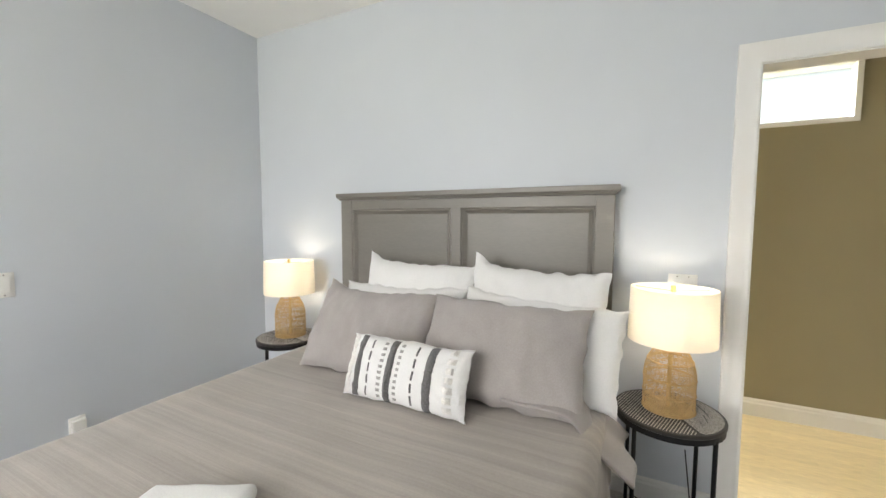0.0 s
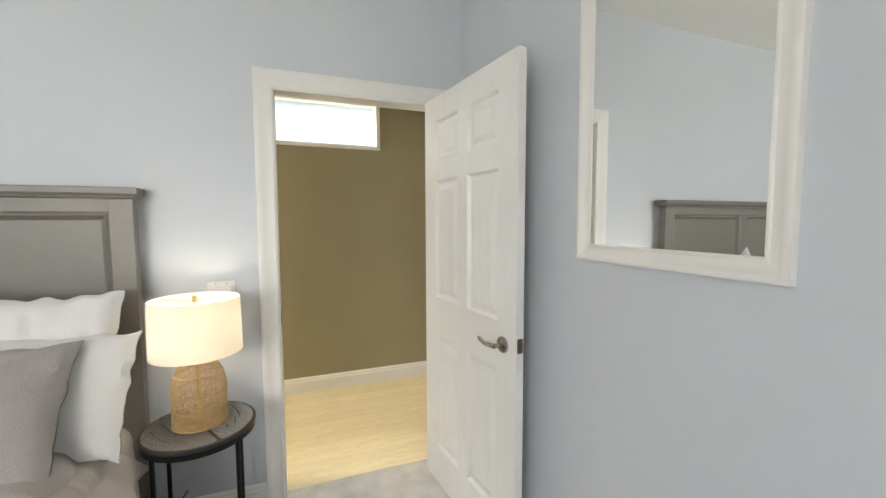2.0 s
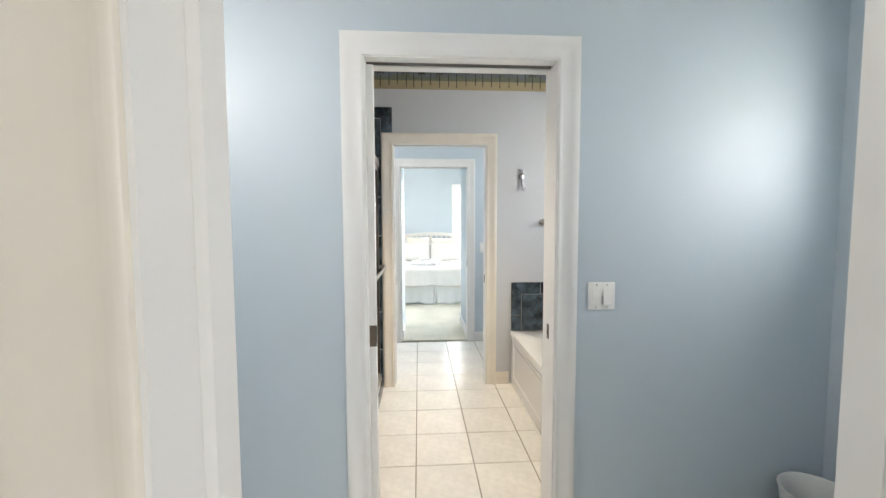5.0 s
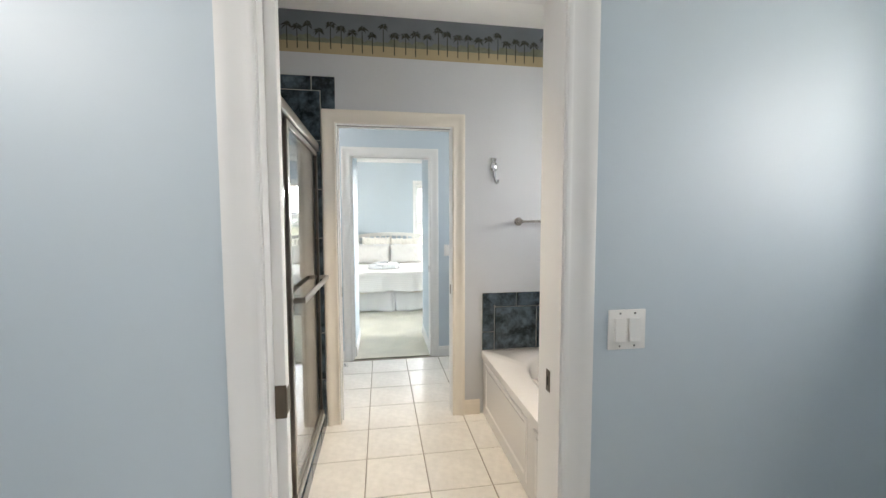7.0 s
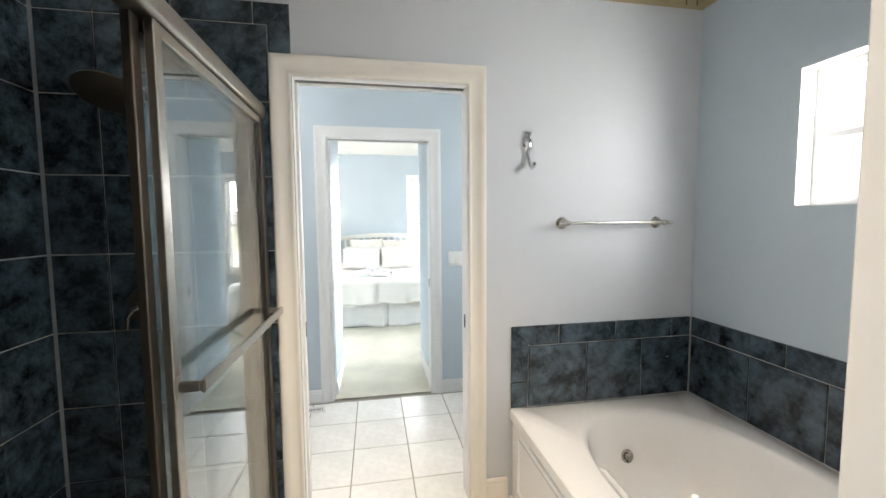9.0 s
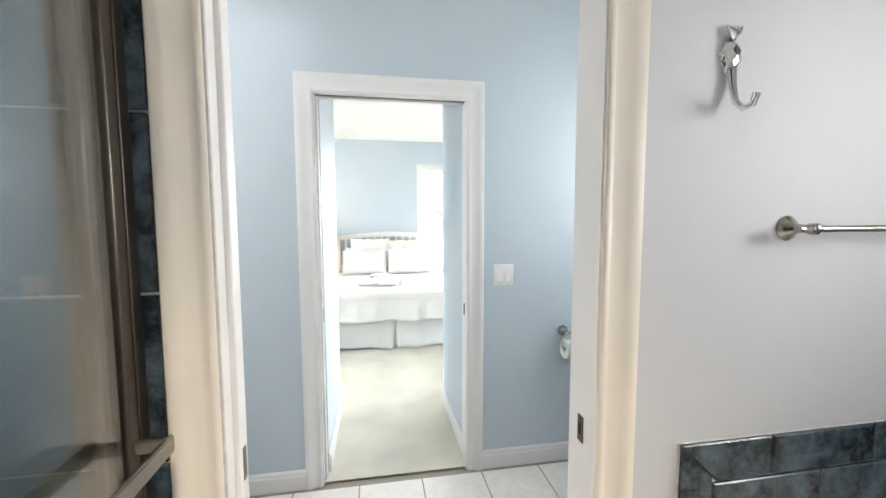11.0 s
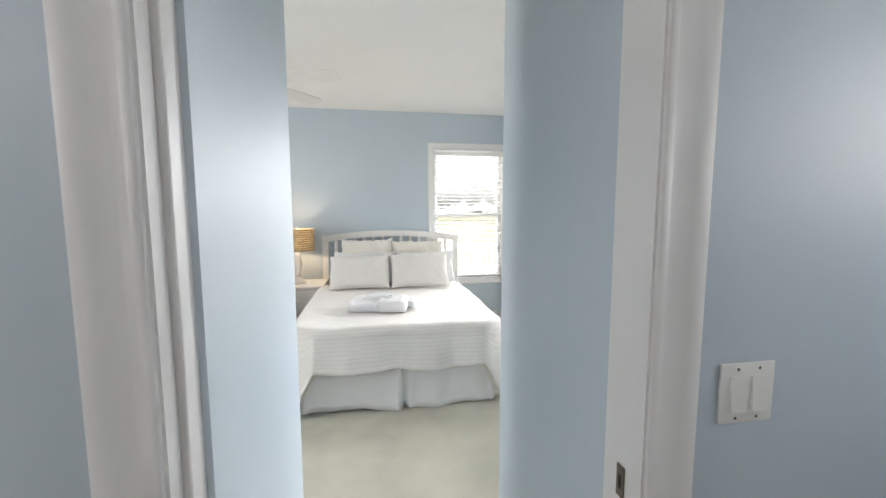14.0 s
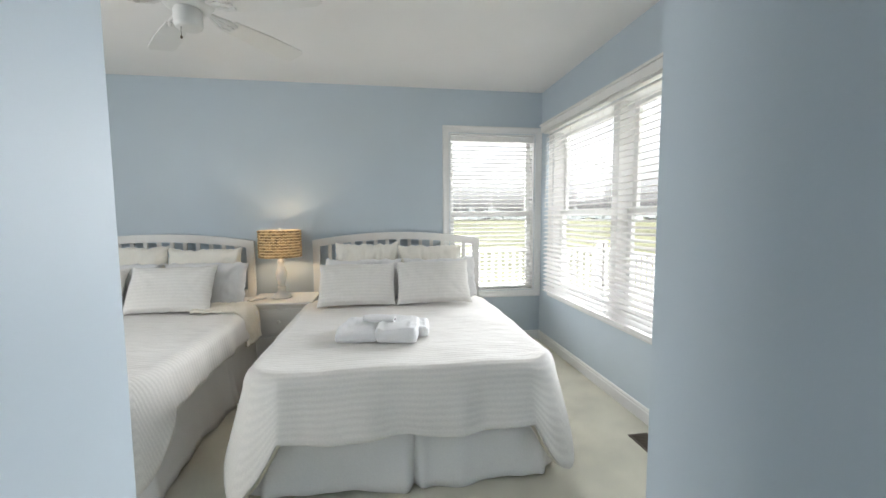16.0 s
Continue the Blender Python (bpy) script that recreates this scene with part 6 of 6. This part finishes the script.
lamp = thing("table_lamp", "lit table lamp with turned white base and braided seagrass shade", "lamp", at=(-0.475, 6.95, 0.621))
bm = bmesh.new()
lathe(bm, [(0.0, 0.0), (0.085, 0.0), (0.088, 0.012), (0.075, 0.022), (0.062, 0.034), (0.045, 0.050), (0.030, 0.075), (0.038, 0.100), (0.026, 0.112), (0.030, 0.13), (0.046, 0.20), (0.050, 0.225), (0.036, 0.270), (0.026, 0.310), (0.034, 0.325), (0.024, 0.340), (0.022, 0.365), (0.030, 0.372), (0.010, 0.378), (0.008, 0.50), (0.0, 0.50)], 24)
part("base", bm, WHITEPAINT, lamp, "turned white wooden base", smooth=True)
bm = bmesh.new()
rr = random.Random(3)
for row in range(10):
    for k in range(34):
        a = 2 * math.pi * (k + 0.5 * (row % 2)) / 34
        z = 0.382 + 0.0245 * row
        sx = 0.021
        tilt = 0.5 if row % 2 else -0.5
        ca, sa = math.cos(a), math.sin(a)
        vs = []
        for ph in (-1, 0, 1):
            for q in range(5):
                b = 2 * math.pi * q / 5
                rad = 0.0092 if ph == 0 else 0.003
                tng, rdl, zz = ph * sx, rad * math.cos(b) * 0.7, rad * 1.25 * math.sin(b) + ph * tilt * 0.012
                R = 0.180 + rdl + rr.uniform(-0.001, 0.001)
                vs.append(bm.verts.new((R * ca - tng * sa, R * sa + tng * ca, z + zz)))
        for ph in (0, 1):
            for q in range(5):
                bm.faces.new((vs[ph * 5 + q], vs[ph * 5 + (q + 1) % 5], vs[ph * 5 + 5 + (q + 1) % 5], vs[ph * 5 + 5 + q]))
part("shade", bm, SEAGRASS, lamp, "braided natural seagrass drum shade", smooth=True)
bm = bmesh.new()
lathe(bm, [(0.172, 0.374), (0.172, 0.615)], 40)
for f_ in [f_ for f_ in bm.faces if len(f_.verts) > 4]:
    bm.faces.remove(f_)
part("shade_lining", bm, translucent("shade_lining", (0.75, 0.62, 0.42), 0.25), lamp)
bm = bmesh.new()
for a in (0, 120, 240):
    tube(bm, [(0, 0, 0.600), (0.172 * math.cos(radians(a)), 0.172 * math.sin(radians(a)), 0.608)], 0.0018, 5)
lathe(bm, [(0.0, 0.50), (0.004, 0.50), (0.004, 0.60), (0.012, 0.605), (0.012, 0.628), (0.0, 0.634)], 12)
part("finial", bm, WHITEPAINT, lamp)
bulb("seagrass_lamp_bulb", (-0.475, 6.95, 1.09), 1.8, (1.0, 0.80, 0.56), 0.03)

bm = rbox(-0.022, 0.022, -0.085, 0.085, 0.0, 0.022, 0.008, 2)
remote = part("remote_control", bm, PLASTIC, smooth=True)
remote.matrix_basis = pose(-0.665, 6.86, 0.621, 0, 0, -38)
tagged(remote, "white remote control lying on the nightstand", "remote")

# ---------------------------------------------------------------- ceiling fan
fan = thing("ceiling_fan", "white five-blade ceiling fan with ornate blade irons", "fan", at=(-0.455, 5.37, 0))
bm = bmesh.new()
lathe(bm, [(0.0, TOP2 - 0.001), (0.075, TOP2 - 0.001), (0.070, TOP2 - 0.03), (0.040, TOP2 - 0.065), (0.018, TOP2 - 0.075), (0.018, 2.475)], 28)
part("canopy", bm, WHITEPAINT, fan, smooth=True)
bm = bmesh.new()
lathe(bm, [(0.018, 2.476), (0.060, 2.470), (0.105, 2.445), (0.118, 2.415), (0.118, 2.375), (0.100, 2.350), (0.070, 2.340), (0.0, 2.340)], 32)
part("motor_housing", bm, WHITEPAINT, fan, smooth=True)
bm = bmesh.new()
lathe(bm, [(0.0, 2.339), (0.055, 2.339), (0.062, 2.325), (0.062, 2.268), (0.056, 2.255), (0.048, 2.250), (0.0, 2.250)], 28)
part("switch_cup", bm, WHITEPAINT, fan, smooth=True)
bm = bmesh.new()
tube(bm, [(-0.020, -0.03, 2.25), (-0.020, -0.03, 2.205)], 0.0012, 5)
lathe(bm, [(0.0, 2.190), (0.005, 2.194), (0.005, 2.204), (0.0, 2.208)], 8, (-0.020, -0.03, 0))
part("pull_chain", bm, BRONZE, fan)
for k in range(5):
    a = -18 + 72 * k
    blade_bm = bmesh.new()

    def bl(u, v):
        x = 0.215 + 0.445 * u
        w = 0.052 + 0.018 * min(1, u * 2.2)
        if u > 0.94:
            w *= 1 - 0.25 * ((u - 0.94) / 0.06) ** 2
        y = (2 * v - 1) * w
        return Vector((x, y, 2.352 - 0.19 * y))
    vs = grid(blade_bm, 16, 5, bl)
    low = [[blade_bm.verts.new(v.co - Vector((0, 0, 0.006))) for v in row] for row in vs]
    for i in range(15):
        for j in range(4):
            blade_bm.faces.new((low[i][j], low[i][j + 1], low[i + 1][j + 1], low[i + 1][j]))
    for i in range(15):
        blade_bm.faces.new((vs[i][0], vs[i + 1][0], low[i + 1][0], low[i][0]))
        blade_bm.faces.new((vs[i][4], low[i][4], low[i + 1][4], vs[i + 1][4]))
    for j in range(4):
        blade_bm.faces.new((vs[0][j], vs[0][j + 1], low[0][j + 1], low[0][j]))
        blade_bm.faces.new((vs[15][j], low[15][j], low[15][j + 1], vs[15][j + 1]))
    b = part("blade", blade_bm, WHITEPAINT, fan)
    b.matrix_basis = pose(0, 0, 0, 0, 0, a)
    bm = bmesh.new()
    for s in (-1, 0, 1):
        tube(bm, [(0.095, 0, 2.366), (0.140, s * 0.028, 2.352), (0.185, s * 0.040, 2.346 - s * 0.006), (0.235, s * 0.028, 2.342 - s * 0.005)], [0.008, 0.007, 0.007, 0.009], 7)
    for s in (-1, 1):
        tube(bm, [(0.20 + 0.016 * math.cos(q), s * 0.020 + 0.016 * math.sin(q), 2.343) for q in (2 * math.pi * j / 14 for j in range(15))], 0.004, 5, False)
    d = part("blade_iron", bm, WHITEPAINT, b, "ornate scrolled blade iron", smooth=True)

sprinkler = thing("ceiling_sprinkler", "small metal fire sprinkler set in the white ceiling", "sprinkler", at=(1.345, 5.142, TOP2))
bm = bmesh.new()
lathe(bm, [(0.016, -0.004), (0.034, -0.005), (0.040, -0.001), (0.040, 0.0)], 24)
part("escutcheon", bm, WHITEPAINT, sprinkler, smooth=True)
bm = bmesh.new()
lathe(bm, [(0.0, -0.032), (0.013, -0.031), (0.013, -0.028), (0.004, -0.026), (0.004, -0.016), (0.010, -0.012), (0.012, -0.004)], 16)
part("head", bm, BRONZE, sprinkler, smooth=True)

# ---------------------------------------------------------------- bedroom 2: windows and blinds


def sash_window(name, axis, face, o, spans, z0, z1, label):
    """White wooden double-hung window; face is the inner wall face, o points outside."""
    w = tagged(new(name), label, "window", kind="structure")
    P = lambda u0, u1, d0, d1, a, b, bm: box(bm, *sorted((face + o * d0, face + o * d1)), u0, u1, a, b) if axis == "x" else box(bm, u0, u1, *sorted((face + o * d0, face + o * d1)), a, b)
    lo, hi = spans[0][0], spans[-1][1]
    bm = bmesh.new()
    P(lo, hi, 0.0, 0.14, z0, z0 + 0.012, bm)
    P(lo, hi, 0.0, 0.14, z1 - 0.012, z1, bm)
    P(lo, lo + 0.012, 0.0, 0.14, z0 + 0.012, z1 - 0.012, bm)
    P(hi - 0.012, hi, 0.0, 0.14, z0 + 0.012, z1 - 0.012, bm)
    for (a, b), (c, d) in zip(spans, spans[1:]):
        P(b, c, 0.0, 0.14, z0 + 0.012, z1 - 0.012, bm)
    part("window_frame", bm, TRIM, w)
    zm = 1.375
    for a, b in spans:
        a2, b2 = a + 0.012, b - 0.012
        for lo_z, hi_z, d in ((z0 + 0.012, zm + 0.02, 0.075), (zm - 0.02, z1 - 0.012, 0.108)):
            bm = bmesh.new()
            P(a2, b2, d, d + 0.03, lo_z, lo_z + 0.045, bm)
            P(a2, b2, d, d + 0.03, hi_z - 0.040, hi_z, bm)
            P(a2, a2 + 0.045, d, d + 0.03, lo_z + 0.045, hi_z - 0.040, bm)
            P(b2 - 0.045, b2, d, d + 0.03, lo_z + 0.045, hi_z - 0.040, bm)
            s = part("sash", bm, TRIM, w)
            bm = bmesh.new()
            P(a2 + 0.045, b2 - 0.045, d + 0.012, d + 0.016, lo_z + 0.045, hi_z - 0.040, bm)
            part("pane", bm, PANE, s).visible_shadow = False
    return w


def blind(axis, face, o, u0, u1, z0, z1, label, tilt, d=0.034):
    """Horizontal slat blind hung in the window, just off the inner face."""
    t = thing("window_blind", label, "blind", "window blinds")
    n = int((z1 - 0.09 - z0) / 0.0425)
    half = 0.024
    bm = bmesh.new()
    cur = 0.003
    prof = [(-half, 0), (-half * 0.5, cur), (0, cur * 1.35), (half * 0.5, cur), (half, 0)]
    ct, st = math.cos(radians(tilt)), math.sin(radians(tilt))
    rows = []
    for off in (0.0, -0.0026):
        for u in (u0 + 0.004, u1 - 0.004):
            rows.append([bm.verts.new(((o * (a * ct - b * st), u, a * st + b * ct + off) if axis == "x" else (u, o * (a * ct - b * st), a * st + b * ct + off))) for a, b in prof])
    for k in range(4):
        bm.faces.new((rows[0][k], rows[0][k + 1], rows[1][k + 1], rows[1][k]))
        bm.faces.new((rows[2][k], rows[3][k], rows[3][k + 1], rows[2][k + 1]))
    for k in (0, 4):
        bm.faces.new((rows[0][k], rows[1][k], rows[3][k], rows[2][k]))
    first = part("slat", bm, BLINDWHITE, t)
    here = lambda z: (face + o * d, 0, z) if axis == "x" else (0, face + o * d, z)
    first.location = here(z0 + 0.06)
    for k in range(1, n):
        s = new("slat", first.data)
        s.parent = t
        s.location = here(z0 + 0.06 + 0.0425 * k)
    B = lambda a, b, d0, d1, c, e, r: rbox(*sorted((face + o * d0, face + o * d1)), a, b, c, e, r) if axis == "x" else rbox(a, b, *sorted((face + o * d0, face + o * d1)), c, e, r)
    part("head_rail", B(u0 + 0.002, u1 - 0.002, d - 0.028, d + 0.026, z1 - 0.065, z1 - 0.013, 0.003), WHITEPAINT, t)
    part("bottom_rail", B(u0 + 0.004, u1 - 0.004, d - 0.024, d + 0.024, z0 + 0.016, z0 + 0.034, 0.004), WHITEPAINT, t)
    for q in (0.12, 0.5, 0.88):
        u = u0 + (u1 - u0) * q
        for dd in (d - 0.026, d + 0.026):
            bm = bmesh.new()
            a = (face + o * dd, u, z0 + 0.03) if axis == "x" else (u, face + o * dd, z0 + 0.03)
            b = (a[0], a[1], z1 - 0.06)
            tube(bm, [a, b], 0.0011, 4)
            part("ladder_cord", bm, WHITEPAINT, t)
    for q, l in ((0.90, 0.35), (0.93, 0.75)):
        u = u0 + (u1 - u0) * q
        bm = bmesh.new()
        a = (face + o * (d - 0.038), u, z1 - 0.06) if axis == "x" else (u, face + o * (d - 0.038), z1 - 0.06)
        tube(bm, [a, (a[0], a[1], z1 - l)], 0.0012, 5)
        lathe(bm, [(0.0, z1 - l - 0.035), (0.006, z1 - l - 0.030), (0.004, z1 - l), (0.0, z1 - l + 0.004)], 8, (a[0], a[1], 0))
        part("pull_cord", bm, WHITEPAINT, t)
    return t


sash_window("window_5", "y", F2, 1, [(1.13, 2.045)], 0.56, 2.20, "white double-hung window with lowered blind")
casing("trim_window", "y", F2, -1, 1.13, 2.045, 2.20, TRIM, "white trim round the end window", bottom=0.56, width=0.073)
blind("y", F2, 1, 1.142, 2.033, 0.572, 2.188, "white slat blind half open before the end window", 14)
sash_window("window_6", "x", E0, 1, [(4.85, 5.865), (5.94, 6.955)], 0.61, 2.17, "white double window with lowered blinds")
casing("trim_window", "x", E0, -1, 4.85, 6.955, 2.17, TRIM, "white trim round the double window", bottom=0.61, width=0.073)
blind("x", E0, 1, 4.795, 5.890, 0.575, 2.225, "white slat blind half open before the double window", 14, -0.052)
blind("x", E0, 1, 5.905, 7.010, 0.575, 2.225, "white slat blind half open before the double window", 14, -0.052)
bm = rbox(E0 - 0.104, E0 - 0.090, 4.77, 7.035, 2.172, 2.235, 0.005)
box(bm, E0 - 0.090, E0 - 0.001, 4.77, 4.784, 2.172, 2.235)
box(bm, E0 - 0.090, E0 - 0.001, 7.021, 7.035, 2.172, 2.235)
box(bm, E0 - 0.116, E0 - 0.001, 4.76, 7.045, 2.2352, 2.252)
val = structure(part("valance", bm, WHITEPAINT), "white moulded valance above the double window", "valance")

# ---------------------------------------------------------------- outdoors
GRASS = material("pale_marsh_grass", (0.26, 0.27, 0.16), 0.95, grain=0.25, grain_scale=1.5, patch=0.35, patch_scale=0.06)
DECK = material("weathered_white_rail", (0.75, 0.74, 0.72), 0.6, grain=0.05)
bm = bmesh.new()
grid(bm, 40, 40, lambda u, v: Vector((-1500 + 3000 * u, -1500 + 3000 * v, -1.2)))
structure(part("ground", bm, GRASS), "flat pale green marsh grass to the horizon", "ground")
slab("deck", 2.30, 4.3, 2.9, 9.6, -0.16, -0.10, DECK, "weathered deck outside the bedroom", "deck")
slab("deck_end", -1.0, 2.30, 7.45, 9.6, -0.16, -0.10, DECK, "weathered deck outside the bedroom", "deck")


def railing(a, b, label):
    t = thing("deck_railing", label, "railing", "deck railings")
    a, b = Vector(a), Vector(b)
    L = (b - a).length
    d = (b - a).normalized()
    n = int(L / 0.12)
    for z0, z1 in ((0.78, 0.83), (0.02, 0.06)):
        bm = bmesh.new()
        tube(bm, [a + Vector((0, 0, z0)), b + Vector((0, 0, z0))], 0.035, 4)
        part("rail", bm, DECK, t)
    me = None
    for k in range(n + 1):
        p = a + d * (L * k / n)
        if me is None:
            bm = bmesh.new()
            box(bm, -0.018, 0.018, -0.018, 0.018, 0.0, 0.80)
            ob = part("baluster", bm, DECK, t)
            me = ob.data
        else:
            ob = new("baluster", me)
            ob.parent = t
        ob.location = (p.x, p.y, -0.02)
    for p in (a, b):
        part("post", rbox(p.x - 0.05, p.x + 0.05, p.y - 0.05, p.y + 0.05, -0.1, 0.92, 0.005), DECK, t)


railing((4.2, 3.0, 0), (4.2, 9.5, 0), "white wooden deck railing with square balusters")
railing((-0.9, 9.5, 0), (4.15, 9.5, 0), "white wooden deck railing with square balusters")

# greyed tree colour: distance haze is mixed into the base colour
TREE = material("far_hazy_trees", (0.27, 0.30, 0.30), 1.0, grain=0.3, grain_scale=0.3)
bm = bmesh.new()
rt = random.Random(9)
for k in range(420):
    a = radians(rt.uniform(-30, 130))
    d = rt.uniform(260, 330)
    x, y, r = d * math.cos(a), d * math.sin(a), rt.uniform(2.5, 6.0)
    m4 = Matrix.Translation((x, y, -1.2 + r * 0.6)) @ Matrix.Diagonal((r * 1.4, r * 1.4, r * rt.uniform(0.6, 1.1), 1))
    res = bmesh.ops.create_icosphere(bm, subdivisions=1, radius=1.0, matrix=m4) if k < 1 else None
    if res is None:
        vs = []
        for j in range(7):
            q = 2 * math.pi * j / 7
            rr_ = r * rt.uniform(0.8, 1.5)
            vs.append(bm.verts.new((x + rr_ * math.cos(q), y + rr_ * math.sin(q), -1.2 + rt.uniform(0, r * 0.5))))
        tip = bm.verts.new((x, y, -1.2 + r * rt.uniform(1.2, 2.0)))
        for j in range(7):
            bm.faces.new((vs[j], vs[(j + 1) % 7], tip))
tagged(part("far_trees", bm, TREE), "low hazy tree line on the horizon", "trees", kind="stuff")

# pale siding of the house next door, above the hall window
SIDING = material("pale_siding", (0.27, 0.285, 0.31), 0.7, patch=0.03)
house = thing("neighbour_house", "pale sided house wall with a white soffit", "house")
part("wall", rbox(-9.2, -9.0, -9.0, 4.0, -1.2, 4.2, 0.02, 1), SIDING, house)
part("soffit", rbox(-9.0, -8.3, -9.0, 4.0, 4.0, 4.15, 0.02, 1), TRIM, house)

# ---------------------------------------------------------------- floor pieces
PT = 0.335
tx = [0.282 + PT * k for k in range(-5, 7)]
ty = [0.924 + PT * k for k in range(-7, 7)]
fl = {}
for x0 in tx[:-1]:
    for y0 in ty[:-1]:
        a, b = max(x0, -1.26), min(x0 + PT, out)
        c, d = max(y0, M0 + 0.052), min(y0 + PT, C0 + 0.018)
        if b - a < 0.03 or d - c < 0.03:
            continue
        key = (round(b - a, 3), round(d - c, 3))
        if key not in fl:
            w, l = b - a - 0.006, d - c - 0.006
            bm = bmesh.new()
            r1 = [bm.verts.new(p) for p in ((0, 0, 0), (w, 0, 0), (w, l, 0), (0, l, 0))]
            r2 = [bm.verts.new(p) for p in ((0.002, 0.002, 0.004), (w - 0.002, 0.002, 0.004), (w - 0.002, l - 0.002, 0.004), (0.002, l - 0.002, 0.004))]
            for k in range(4):
                bm.faces.new((r1[k], r1[(k + 1) % 4], r2[(k + 1) % 4], r2[k]))
            bm.faces.new(r2)
            ob = part("floor_tile", bm, TILE, tile_base)
            fl[key] = ob.data
        else:
            ob = new("floor_tile", fl[key])
            ob.parent = tile_base
        ob.location = (a + 0.003, c + 0.003, -0.004)

rp = random.Random(4)
x = -3.116
pl = {}
while x < HB - 0.06:
    w = min(0.092, HB - 0.052 - x)
    y = -7.5 + rp.uniform(-0.9, 0)
    while y < 0.5:
        L = rp.choice((0.9, 1.2, 1.5, 1.8))
        a, b = max(y, -7.5), min(y + L, 0.5)
        if b - a > 0.02 and w > 0.01:
            key = (round(w, 3), round(b - a, 2))
            if key not in pl:
                bm = bmesh.new()
                box(bm, 0.0004, w - 0.0004, 0.0004, key[1] - 0.0004, -0.004, 0.0)
                ob = part("plank", bm, BAMBOO, plank_base)
                pl[key] = ob.data
            else:
                ob = new("plank", pl[key])
                ob.parent = plank_base
            ob.location = (x, a, 0)
        y += L
    x += w
